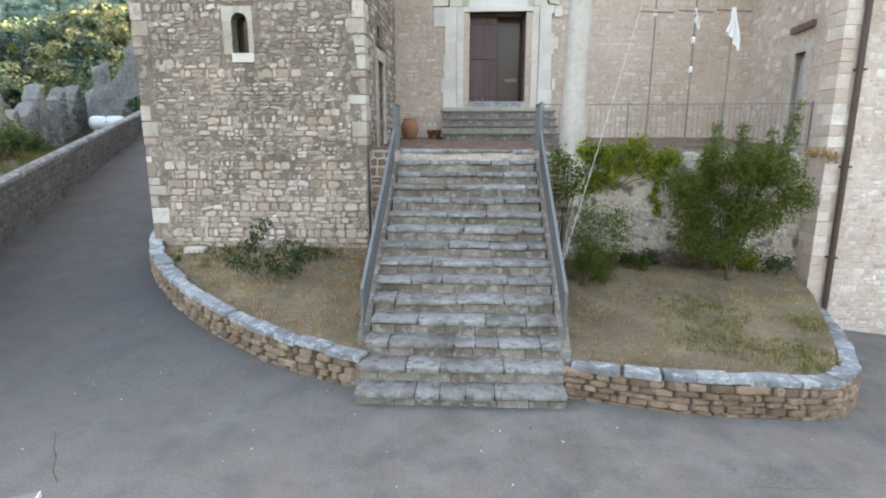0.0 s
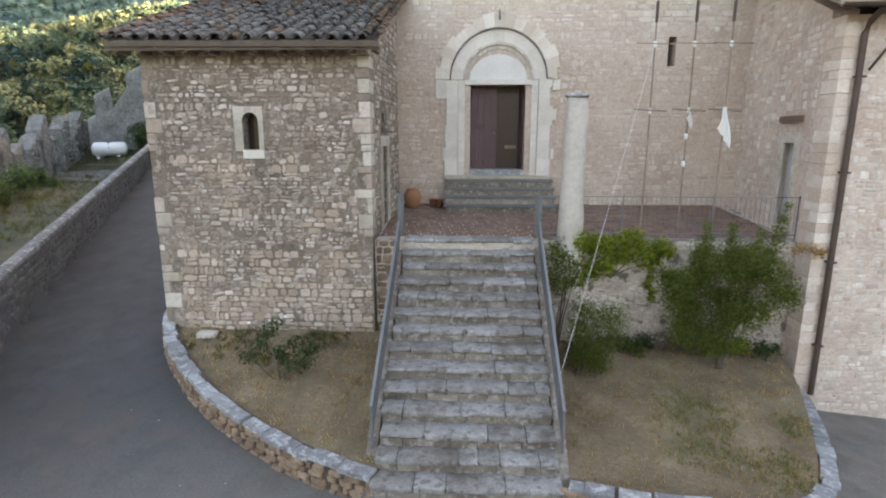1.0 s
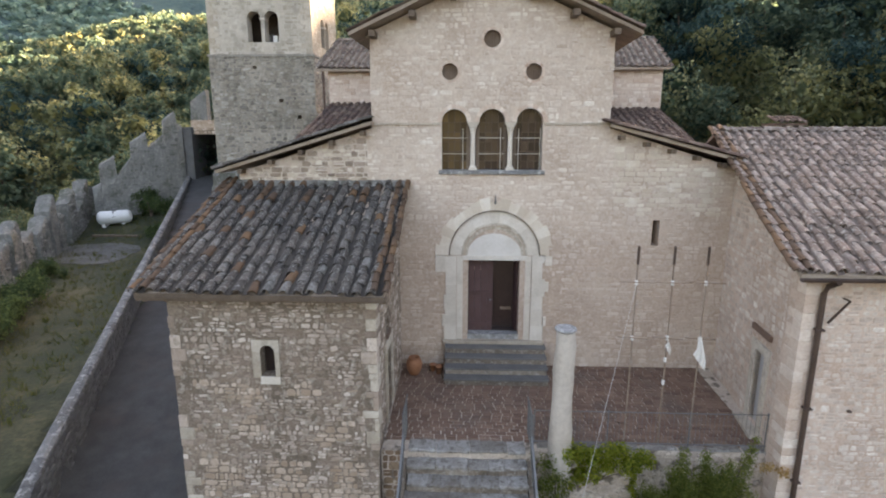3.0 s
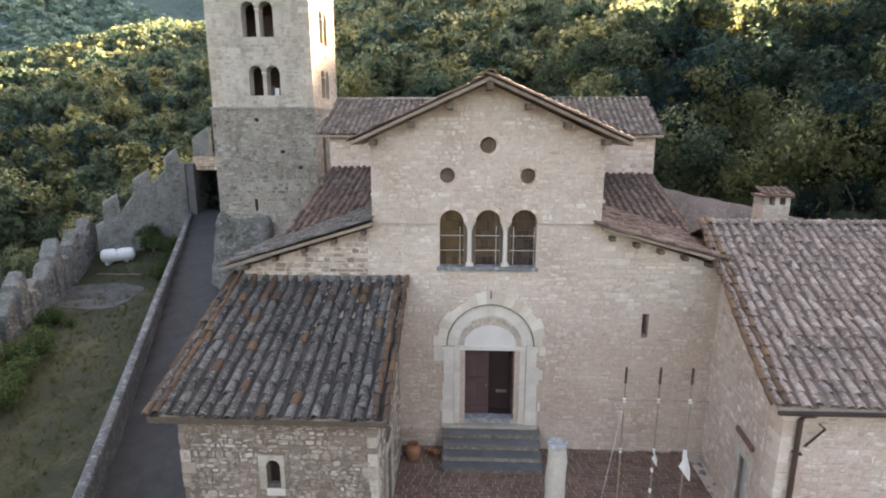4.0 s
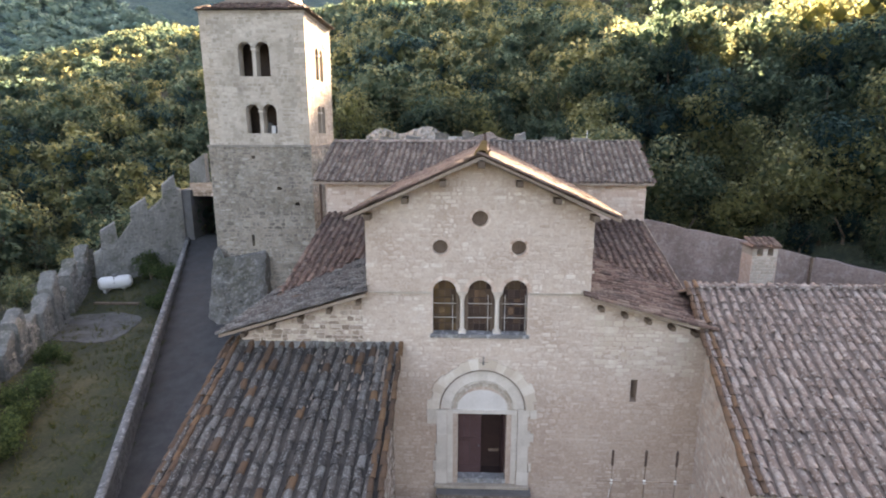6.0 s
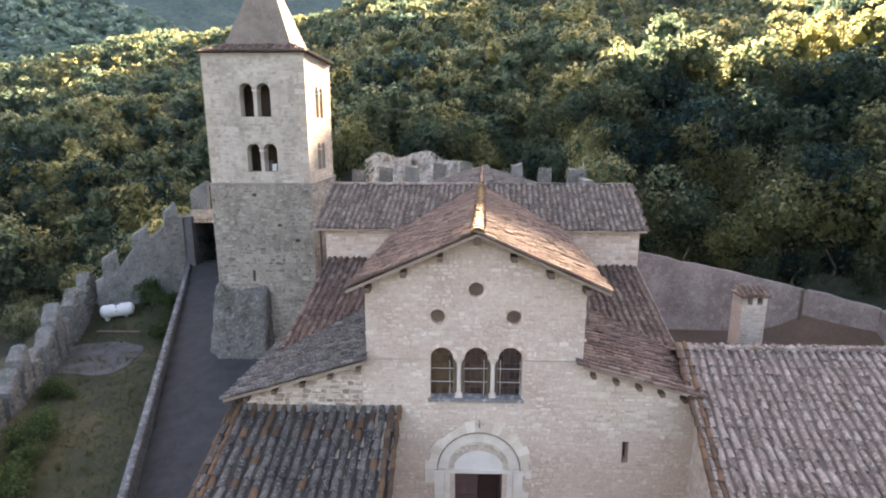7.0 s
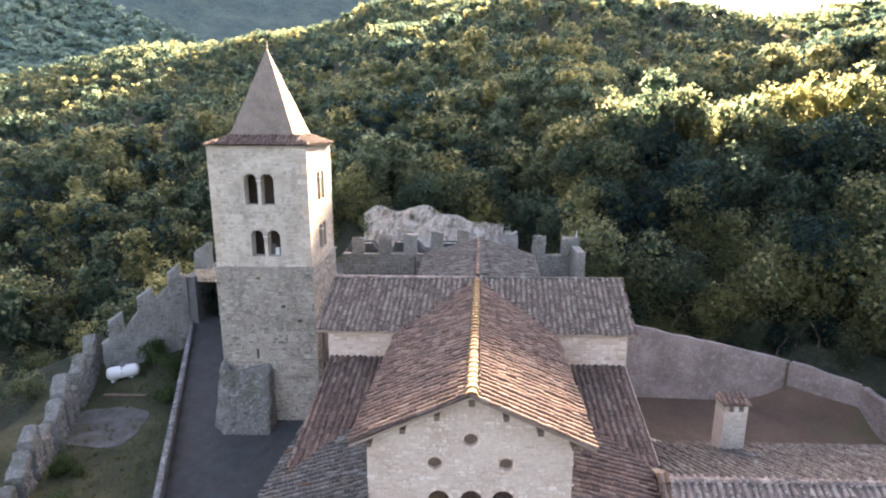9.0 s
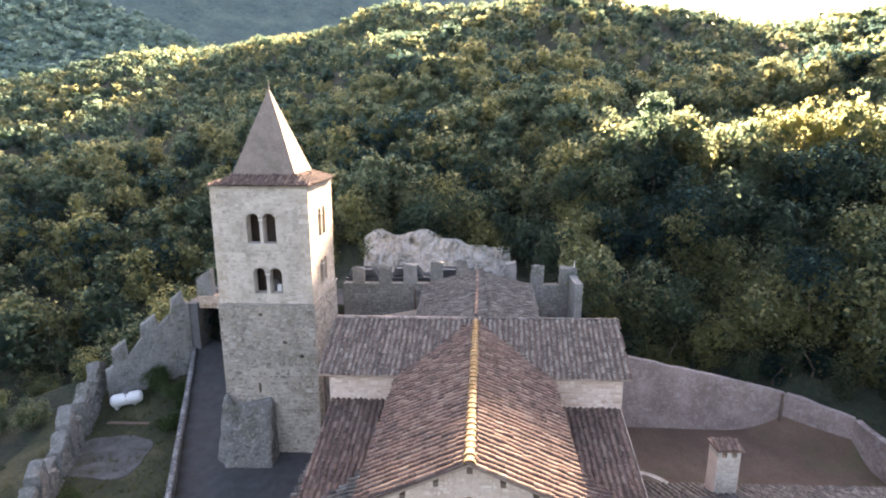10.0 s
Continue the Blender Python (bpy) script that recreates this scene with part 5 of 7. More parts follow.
        a.box((xa, AY - .02 - random.uniform(0, .012), z + .006), (xb, AY + (.5 if i % 2 else .3), z + h - .006))
        part("quoin", bevelled(a, .03), M["quoin" if random.random() < .6 else "rubble"], annex, "pale corner stone")
    z += h
    i += 1
# window surround
aw = tagged(new("window"), "small arched window in a pale stone surround"); aw.parent = annex
for x0, x1, z0, z1 in ((-5.25, -5.06, 5.42, 6.1), (-4.71, -4.60, 5.42, 6.1)):
    a = Acc(); a.box((x0, AY - .03, z0), (x1, AY + .2, z1)); part("frame", bevelled(a, .012), M["quoin"], aw)
a = Acc(); a.box((-5.08, AY - .05, 5.26), (-4.60, AY + .25, 5.45)); part("sill", bevelled(a, .015), M["marble"], aw, "white stone sill")
head = [(-5.25 - AX0, 6.1)] + [(-4.885 - AX0 - .175 * math.cos(math.pi * k / 10), 6.08 + .175 * math.sin(math.pi * k / 10)) for k in range(11)] + [(-4.6 - AX0, 6.1), (-4.6 - AX0, 6.38), (-5.25 - AX0, 6.38)]
part("frame", wall_body(head, [], (AX0, AY - .03, 0), X, Z, BACK, .2), M["quoin"], aw)
a = Acc(); lo = arch(-5.06, -4.71, 5.46, 6.08, 10); a.add([(x, AY + .3, z) for x, z in lo], [tuple(range(len(lo)))])
part("pane", a, M["glass_dark"], aw)
# side walls, with the door to the landing
SD = [(1.5, 3.47), (2.35, 3.47), (2.35, 5.5), (1.5, 5.5)]
SW = [(1.65, 5.95), (2.05, 5.95), (2.05, 6.3), (1.65, 6.3)]
sw = part("side_wall", wall_body([(.55, .6), (4.8, .6), (4.8, 9.4), (.55, 7.75)], [SD, SW], (AX1, AY, 0), Y, Z, RIGHT, .5), M["mortar"], annex)
lay_stones(sw, M["rubble"], (AX1, AY, 0), Y, Z, RIGHT, [(.55, 3.6), (4.75, 3.6), (4.75, 9.2), (.55, 7.6)], [[(1.25, 3.3), (2.6, 3.3), (2.6, 5.8), (1.25, 5.8)], [(1.55, 5.85), (2.15, 5.85), (2.15, 6.4), (1.55, 6.4)]], (.12, .22), (.14, .36), .022, (.01, .025), .35, .3, 4, 100, (1, 5), "rubble_stone", 42, .15, .3)
a = Acc(); a.hexa([(AX0, AY + .55, .6), (AX0 + .5, AY + .55, .6), (AX0 + .5, FY, .6), (AX0, FY, .6), (AX0, AY + .55, 7.75), (AX0 + .5, AY + .55, 7.75), (AX0 + .5, FY, 9.4), (AX0, FY, 9.4)])
part("side_wall", a, M["rubble"], annex)
for y0, y1, z0, z1 in ((13.0, 13.2, 3.47, 5.55), (14.05, 14.25, 3.47, 5.55), (12.95, 14.3, 5.5, 5.75)):
    a = Acc(); a.box((AX1 - .1, y0, z0), (AX1 + .05, y1, z1)); part("door_frame", bevelled(a, .012), M["quoin"], annex, "pale stone door surround")
a = Acc(); a.box((AX1 - .02, 13.25, 5.82), (AX1 + .06, 13.85, 5.94)); part("lintel", a, M["brick"], annex)
dl = part("door", door_leaf(.85, 2.03), M["wood"], annex, "dark plank side door")
dl.matrix_local = pose(AX1 - .3, 13.2, 3.47, 0, 0, 90)
annex_roof = roof_plane("roof", (-7.62, 11.22, 7.66), (-1.98, 11.22, 7.62), (-1.98, 16.46, 9.60), (-7.56, 16.46, 9.60), "tile", annex, 300, None, 43, .5, .335, M["ochre_tile"])
for k in range(12):
    x = -7.45 + k * .49
    a = Acc(); a.box((x - .05, 11.27, 7.44), (x + .05, 11.75, 7.55)); part("rafter_end", a, M["wood"], annex)
a = Acc(); a.box((-7.65, 11.24, 7.47), (-1.95, 11.3, 7.54)); part("eave_board", a, M["wood"], annex)
a = Acc(); a.hexa([(-7.64, 11.19, 7.55), (-1.96, 11.19, 7.51), (-1.96, 11.217, 7.51), (-7.64, 11.217, 7.55), (-7.64, 11.19, 7.665), (-1.96, 11.19, 7.625), (-1.96, 11.217, 7.625), (-7.64, 11.217, 7.665)]); part("fascia", a, M["wood"], annex, "dark weathered eave fascia")
tiled_roof(annex_roof, M["ochre_tile"], (-2.22, 11.22, 7.70), (1, 0, 0), (0, .9377, .3473), .27, 5.55, keep=None, seed=44, name="verge_tile", valleys=False)
tiled_roof(annex_roof, M["ochre_tile"], (-7.66, 11.22, 7.72), (1, 0, 0), (0, .9377, .3473), .30, 5.55, keep=None, seed=45, name="verge_tile", valleys=False)
a = Acc(); a.hexa([(-7.5, 16.28, 9.56), (-1.95, 16.28, 9.56), (-1.95, 16.49, 9.56), (-7.5, 16.49, 9.56), (-7.5, 16.40, 9.66), (-1.95, 16.40, 9.66), (-1.95, 16.49, 9.74), (-7.5, 16.49, 9.74)])
part("mortar_flashing", a, M["buttress_stone"], annex_roof, "grey mortar strip against the church wall")

# ---- long house on the other side of the court ----
rhouse = thing("long_house", "long pale stone house with a wide barrel-tile roof", "house")
RX, RY = 7.3, 11.57
west_u = Vector((.62, 5.0, 0)).normalized()
rw = part("front_wall", wall_body([(0, -1.4), (16, -1.4), (16, 8.1), (0, 8.1)], [], (RX, RY, 0), X, Z, BACK, .6), M["facade_mortar"], rhouse)
lay_stones(rw, M["house_stone"], (RX, RY, 0), X, Z, BACK, [(.02, -1.3), (5.5, -1.3), (5.5, 8.0), (.02, 8.0)], [[(-.1, -2), (.42, -2), (.42, 9), (-.1, 9)]], (.07, .18), (.08, .34), .012, (.003, .016), .4, .35, 5, 300, (1.2, 2.8), "wall_stone", 51, .16, .34)
z, i = -1.2, 0
while z < 7.95:
    h = random.uniform(.16, .32)
    L = random.uniform(.2, .3) if i % 2 else random.uniform(.3, .5)
    a = Acc(); a.box((RX - .02, RY - .018 - random.uniform(0, .012), z + .003), (RX + L, RY + (.5 if i % 2 else .28), min(z + h, 8.0) - .003))
    part("quoin", bevelled(a, .012), M["ashlar"], rhouse, "pale corner stone")
    z += h; i += 1
wn = Vector((-west_u.y, west_u.x, 0))
WD = [(1.42, 3.6), (2.0, 3.6), (2.0, 5.6), (1.42, 5.6)]
ww = part("west_wall", wall_body([(.6, -1.2), (5.05, -1.2), (5.05, 10.2), (.6, 8.3)], [WD], (RX, RY, 0), west_u, Z, wn, .5), M["facade_mortar"], rhouse)
lay_stones(ww, M["house_stone"], (RX, RY, 0), west_u, Z, wn, [(.6, 3.6), (5.0, 3.6), (5.0, 10.0), (.6, 8.2)], [[(1.1, 3), (2.3, 3), (2.3, 6.35), (1.1, 6.35)]], (.13, .24), (.18, .46), .02, (.006, .015), .3, .25, 2, 60, (2, 5), "wall_stone", 52, .25, .25)


def on_west(p0, p1, z0, z1, out0, out1):
    b0, n0 = Vector((RX, RY, 0)), wn
    q = [b0 + west_u * p + n0 * o for p, o in ((p0, out1), (p1, out1), (p1, out0), (p0, out0))]
    a = Acc(); a.hexa([(c.x, c.y, z0) for c in q] + [(c.x, c.y, z1) for c in q])
    return a


for p0, p1, z0, z1 in ((1.2, 1.42, 3.5, 5.62), (2.0, 2.22, 3.5, 5.62), (1.15, 2.27, 5.6, 5.84)):
    part("door_frame", on_west(p0, p1, z0, z1, -.15, .05), M["quoin"], rhouse, "pale stone door surround")
part("lintel", on_west(1.2, 2.3, 6.08, 6.22, -.02, .08), M["brick"], rhouse, "strip of brick above the door")
part("door", on_west(1.43, 1.99, 3.6, 5.6, -.16, -.11), M["grey_door"], rhouse, "grey painted door")
part("door_step", on_west(1.1, 2.3, 3.44, 3.58, -.1, .3), M["quoin"], rhouse)
roof_r = roof_plane("roof", (6.85, 11.1, 8.27), (24.0, 11.1, 8.27), (24.9, 18.25, 11.2), (7.95, 18.25, 11.2), "tile_pale", rhouse, 300, None, 53, .05)
# Rear slope wears darker tile; its shade is put into the colour.
roof_plane("roof", (24.9, 25.2, 8.4), (8.6, 25.2, 8.4), (8.0, 18.25, 11.2), (24.9, 18.25, 11.2), "tile", rhouse, 0, None, 56)
tiled_roof(roof_r, M["ochre_tile"], (6.72, 11.08, 8.31), (1, 0, 0), (.1409, .9159, .3759), .27, 7.75, seed=57, name="verge_tile", valleys=False)
ridge_row(roof_r, (8.0, 18.2, 11.24), (24.8, 18.2, 11.24), "tile_pale", .14)
a = Acc(); a.box((8.7, 18.3, 2.0), (24, 25.0, 8.3)); a.box((8.0, 12.2, 2.0), (23.2, 18.4, 8.0))
part("rear_wall", a, M["facade_mortar"], rhouse)
# gutter, downpipe and iron brackets
a = Acc()
prof = [(math.cos(t) * .075, -math.sin(t) * .075) for t in np.linspace(0, math.pi, 7)]
a.add([(6.82, 11.02 + p, 8.2 + q) for p, q in prof] + [(24, 11.02 + p, 8.2 + q) for p, q in prof], [(i, i + 1, 8 + i, 7 + i) for i in range(6)])
part("gutter", a, M["rust"], rhouse, "brown metal gutter")
a = Acc(); a.tube([(7.62, 11.05, 8.12), (7.62, 11.35, 7.95), (7.62, 11.47, 7.75), (7.64, 11.47, 4.0), (7.66, 11.47, .05)], .062, 10)
part("downpipe", a, M["rust"], rhouse, "dark brown rainwater pipe")
for zz in (1.2, 3.1, 5.0, 6.9):
    a = Acc(); a.box((7.56, 11.39, zz), (7.73, 11.57, zz + .04)); part("pipe_clip", a, M["rust"], rhouse)
a = Acc(); a.tube([(7.85, 11.54, 7.05), (8.12, 11.35, 7.62)], .028, 6); a.tube([(8.12, 11.35, 7.62), (8.12, 11.56, 7.62)], .02, 6)
part("iron_bracket", a, M["rust"], rhouse, "slanting iron bracket")
for k in range(2):
    a = Acc(); a.box((8.6 + k * 1.6, 11.5, 4.9 - k * .6), (8.68 + k * 1.6, 11.57, 4.95 - k * .6)); part("wall_hook", a, M["rust"], rhouse)
# chimney
ch = tagged(new("chimney"), "pale brick chimney stack with a small tiled cap"); ch.parent = rhouse
a = Acc(); a.box((12.85, 23.6, 8.2), (13.95, 24.5, 11.1)); part("chimney_shaft", a, M["facade_mortar"], ch)
lay_stones(ch, M["quoin"], (12.85, 23.6, 0), X, Z, BACK, [(.01, 8.9), (1.09, 8.9), (1.09, 11.08), (.01, 11.08)], [], (.12, .16), (.2, .34), .012, (.008, .02), .06, .1, .5, 60, (0, 10), "chimney_brick", 54)
for x in (12.85, 13.3, 13.75):
    a = Acc(); a.box((x, 23.6, 11.1), (x + .2, 24.5, 11.45)); part("pier", a, M["quoin"], ch)
a = Acc(); a.box((12.75, 23.5, 11.45), (14.05, 24.6, 11.53)); cap = part("cap", a, M["tile_warm"], ch)
tiled_roof(cap, M["tile_warm"], (12.8, 23.45, 11.55), X, (0, .95, .31), 1.2, .62, seed=55)

# ---- terrace and landing ----
terrace = tagged(new("terrace"), "brick-paved church terrace on a rough stone retaining wall", "terrace", kind="structure")
TILT_T = .06                          # the terrace falls towards the stairs


def floor_z(y):
    return 3.40 + TILT_T * max(0, y - 12.15)


a = Acc()
for x0, x1, y0 in ((-2.26, 1.5, 11.93), (1.5, 7.75, 12.15)):
    a.hexa([(x0, y0, 0), (x1, y0, 0), (x1, 16.49, 0), (x0, 16.49, 0), (x0, y0, 3.40), (x1, y0, 3.40), (x1, 16.49, floor_z(16.49)), (x0, 16.49, floor_z(16.49))])
core = part("terrace_body", a, M["retain"], terrace)
lay_stones(core, M["brick"], (-2.26, 11.96, 3.392), X, (0, .9982, TILT_T), (0, -TILT_T, .9982), [(.02, .38), (9.6, .38), (9.6, 4.5), (.02, 4.5)], [], (.14, .15), (.27, .3), .012, (.022, .034), .06, 0, .5, 300, (4.5, 0), "brick", 61, 0, .03)
lay_stones(core, M["step"], (-2.26, 11.9, 3.40), X, Y, Z, [(3.9, .25), (9.6, .25), (9.6, .62), (3.9, .62)], [], (.34, .36), (.6, 1.0), .012, (.04, .05), .06, 0, .3, 50, (0, 0), "edge_slab", 62, 0, .03)
lay_stones(core, M["retain"], (1.5, 12.15, 0), X, Z, BACK, [(.0, .4), (5.85, .4), (5.85, 3.38), (0, 3.38)], [], (.1, .28), (.12, .42), .02, (.01, .08), .5, .35, 10, 280, (2.5, 2), "retaining_stone", 63, .12, .35)
lay_stones(core, M["bedstone"], (AX1 + .02, 11.93, 0), X, Z, BACK, [(0, 1.0), (.55, 1.0), (.55, 3.4), (0, 3.4)], [], (.12, .24), (.14, .36), .02, (.01, .03), .35, .3, 4, 40, (0, 2), "retaining_stone", 64)

# steps up to the portal
psteps = thing("portal_steps", "four dark stone slab steps before the church door", "steps")
foot = floor_z(15.1) + .02
for k in range(4):
    z1 = foot + (4.45 - foot) * (k + 1) / 4
    a = Acc(); a.box((-.78, 15.12 + .32 * k, foot - .1), (2.36, FY - .02 - .01 * k, z1 - .06)); part("riser", a, M["riser"], psteps)
    a = Acc(); a.box((-.82, 15.08 + .32 * k, z1 - .06), (2.40, FY - .03, z1)); part("tread", bevelled(a, .015), M["dark_step"], psteps, "grey slab tread")

# ---- main stairs ----
stairs = thing("staircase", "broad flight of worn grey stone steps up to the terrace", "staircase")
N, RISE, RUN, SY = 15, 3.45 / 15, .362, 6.83
rng = random.Random(7)
for k in range(N):
    y0, z1 = SY + RUN * k, RISE * (k + 1)
    step = new("step"); step.parent = stairs
    xa, xb = -1.58 + rng.uniform(-.03, .03) + (-.02 if k < 2 else .0), 1.36 + rng.uniform(-.03, .03) + (.03 if k < 2 else 0)
    x = xa
    while x < xb - .05:
        w = rng.uniform(.3, 1.15)
        if xb - (x + w) < .25:
            w = xb - x
        dy, dz = rng.uniform(-.025, .02), rng.uniform(-.012, .01)
        bm = bmesh.new()
        th = rng.uniform(.075, .11)
        a = Acc(); a.box((x + .006, y0 + dy, z1 - th), (x + w - .006, y0 + RUN + .1, z1 + dz))
        me = a.mesh("t"); bm.from_mesh(me); bpy.data.meshes.remove(me)
        bmesh.ops.subdivide_edges(bm, edges=[e for e in bm.edges if abs(e.verts[0].co.x - e.verts[1].co.x) > .1], cuts=8)
        bmesh.ops.bevel(bm, geom=[e for e in bm.edges if all(v.co.y < y0 + .1 for v in e.verts)], offset=.034, segments=2, profile=.5, affect="EDGES")
        for v in bm.verts:
            wear = noise.noise(Vector((v.co.x * 2.1, k * 3.1, 0))) * .02 + noise.noise(v.co * 7.3) * .012
            v.co.z += wear if v.co.z > z1 - .06 else noise.noise(v.co * 6) * .012
            v.co.y += noise.noise(v.co * 5.1 + Vector((3, 1, 4))) * .03 + noise.noise(v.co * 14) * .012
        part("step_block", bm, M["step"], step)
        x += w
    x = xa + .01
    while x < xb - .05:
        w = rng.uniform(.25, .6)
        if xb - .01 - (x + w) < .2:
            w = xb - .01 - x
        a = Acc(); a.box((x + .005, y0 + .05 + rng.uniform(-.012, .012), z1 - RISE - .02), (x + w - .005, y0 + .25, z1 - .09))
        part("riser_block", bevelled(a, .012), M["riser"], step)
        x += w
side = [(SY + RUN * N + .1, -.2), (SY + .1, -.2)]
for k in range(N):
    side += [(SY + RUN * k + .1, RISE * (k + 1) - .05), (SY + RUN * (k + 1) + .1, RISE * (k + 1) - .05)]
a = Acc()
a.add([(x, y, z) for x in (-1.56, 1.34) for y, z in side], [tuple(range(len(side)))[::-1], tuple(range(len(side), 2 * len(side)))] + [(i, (i + 1) % len(side), len(side) + (i + 1) % len(side), len(side) + i) for i in range(len(side))])
part("stair_core", a, M["riser"], stairs)


def cheek(x0, x1):
    """The low sloping stone edge beneath a railing."""
    a = Acc()
    y0, y1 = SY + .5, 11.95
    a.hexa([(x0, y0, -.2), (x1, y0, -.2), (x1, y1, -.2), (x0, y1, -.2), (x0, y0, .22), (x1, y0, .22), (x1, y1, 3.2), (x0, y1, 3.2)])
    return a


for x0, x1 in ((-1.78, -1.60), (1.38, 1.56)):
    part("cheek_wall", cheek(x0, x1), M["riser"], stairs)


# ---- iron railings ----
def railing(x, label):
    rail = thing("stair_railing", label, "railing", "iron stair railings")
    y0, y1 = 7.96, 11.9
    sl = RISE / RUN
    zt = lambda y: 1.40 + sl * (y - y0)
    a = Acc()
    for (ya, yb) in ((y0, y1),):
        a.hexa([(x - .025, ya, zt(ya) - .03), (x + .025, ya, zt(ya) - .03), (x + .025, yb, zt(yb) - .03), (x - .025, yb, zt(yb) - .03),
                (x - .025, ya, zt(ya)), (x + .025, ya, zt(ya)), (x + .025, yb, zt(yb)), (x - .025, yb, zt(yb))])
    part("handrail", a, M["iron"], rail, "flat grey handrail")
    a = Acc()
    a.hexa([(x - .012, y0, zt(y0) - .62), (x + .012, y0, zt(y0) - .62), (x + .012, y1, zt(y1) - .62), (x - .012, y1, zt(y1) - .62),
            (x - .012, y0, zt(y0) - .59), (x + .012, y0, zt(y0) - .59), (x + .012, y1, zt(y1) - .59), (x - .012, y1, zt(y1) - .59)])
    part("bottom_rail", a, M["iron"], rail)
    bar = Acc(); bar.box((-.01, -.015, -.66), (.01, .015, -.015))
    me = bar.mesh("baluster"); me.materials.append(M["iron"])
    n = 72
    for k in range(1, n):
        y = y0 + (y1 - y0) * k / n
        ob = new("baluster", me); ob.parent = rail; ob.location = (x, y, zt(y))
    for y, top in ((y0 + .02, zt(y0)), (y1, 4.45)):
        a = Acc(); a.box((x - .022, y - .022, (zt(y) - .85 if y < 9 else 3.4)), (x + .022, y + .022, top)); part("post", a, M["iron"], rail)
    a = Acc(); a.tube([(x, y1, 4.42), (x, y1 + 1.0, 4.42)], .018, 6); part("top_bar", a, M["iron"], rail)
    bar2 = Acc(); bar2.box((-.008, -.008, 0), (.008, .008, .95))
    me2 = bar2.mesh("baluster"); me2.materials.append(M["iron"])
    for k in range(1, 9):
        ob = new("baluster", me2); ob.parent = rail; ob.location = (x, y1 + k * .11, 3.46)


railing(-1.69, "grey iron railing beside the annex side of the stairs")
railing(1.48, "grey iron railing on the garden side of the stairs")
fence = thing("terrace_railing", "thin iron railing along the terrace edge", "railing")
a = Acc(); a.box((1.55, 12.205, 4.402), (7.3, 12.225, 4.42)); part("top_rail", a, M["iron"], fence)
a = Acc(); a.box((1.55, 12.2, 3.55), (7.3, 12.23, 3.575)); part("bottom_rail", a, M["iron"], fence)
bar = Acc(); bar.box((-.003, -.003, 0), (.003, .003, .86)); me = bar.mesh("baluster"); me.materials.append(M["iron"])
for k in range(52):
    ob = new("baluster", me); ob.parent = fence; ob.location = (1.6 + k * .11, 12.215, 3.55)
for x in (1.57, 3.4, 5.4, 7.27):
    a = Acc(); a.box((x - .011, 12.2, 3.43), (x + .011, 12.23, 4.46)); part("post", a, M["iron"], fence)

# white pillar at the terrace edge
pillar = thing("pillar", "round whitewashed stone column with a blue-grey top", "pillar")
a = Acc(); a.lathe([(.30, 2.2)] + [(.275 - .004 * k, 3.3 + .32 * k) for k in range(11)] + [(.23, 6.60), (0, 6.605)], (2.215, 12.11, 0), 22)
a.v = [np.array([list(Vector(p) + Vector((noise.noise(Vector(p) * 1.8), noise.noise(Vector(p) * 1.8 + Vector((5, 5, 5))), 0)) * .05 + Vector((noise.noise(Vector(p) * 6), noise.noise(Vector(p) * 6 + Vector((3, 3, 3))), 0)) * .02) for p in q]) for q in a.v]
part("shaft", a, M["plaster"], pillar, "", True)
a = Acc(); a.lathe([(0, 6.57), (.235, 6.57), (.262, 6.595), (.262, 6.63), (.235, 6.655), (0, 6.67)], (2.215, 12.11, 0), 22); part("cap_slab", a, M["coping"], pillar, "round blue-grey stone slab")

# three wooden crosses with cloths
CROSS_X = (3.88, 4.72, 5.50)
for k, x in enumerate(CROSS_X):
    cr = thing("wooden_cross", "tall thin wooden cross" + (" with a white cloth hung on it" if k else " standing at the terrace railing"), "cross", "three wooden crosses")
    a = Acc(); a.tube([(x, 12.4, 3.42), (x + .01, 12.4, 6), (x, 12.4, 8.55)], [.021, .02, .017], 8); part("post", a, M["pole_wood"], cr)
    a = Acc(); a.tube([(x - .36, 12.36, 6.34), (x + .36, 12.36, 6.30)], .022, 8); part("arm", a, M["pole_wood"], cr)
    a = Acc(); a.tube([(x - .4, 12.36, 7.72), (x + .45, 12.36, 7.70)], .012, 6); part("upper_rail", a, M["pole_wood"], cr)
    a = Acc(); a.lathe([(.02, 0), (.034, .01), (.034, .42), (.012, .45)], (x, 12.4, 8.14), 8); part("post_sleeve", a, M["rust"], cr, "dark metal sleeve on the post's top")
    if k:
        cl = bmesh.new()
        bmesh.ops.create_grid(cl, x_segments=10, y_segments=14, size=.5)
        w, h = (.05, .22) if k == 1 else (.13, .42)
        for v in cl.verts:
            u, t = v.co.x, v.co.y + .5
            fold = math.sin(u * 19) * .035 * (1.2 - t) + math.sin(u * 9 + t * 4) * .02
            v.co = Vector((x + u * w * 2 * (1.15 - .75 * t) + .03 * math.sin(t * 5), 12.31 + fold, 6.38 - h * 2 * (1 - t) * (.8 + .5 * u)))
        ob = part("cloth", cl, M["cloth"], cr, "draped white cloth", True)
    for z in ((6.3, 7.7), (5.15, 5.75, 6.32, 7.7), (6.3, 7.7))[k]:
        a = Acc(); a.lathe([(.024, -.07), (.04, -.045), (.034, 0), (.042, .03), (.024, .06)], (x, 12.4 if z < 6 else 12.39, z), 9); part("cloth_wrap", a, M["cloth"], cr, "strip of white cloth wound round the joint")

# terracotta jar and small pots
jar = thing("terracotta_jar", "large orange terracotta jar on the landing", "jar")
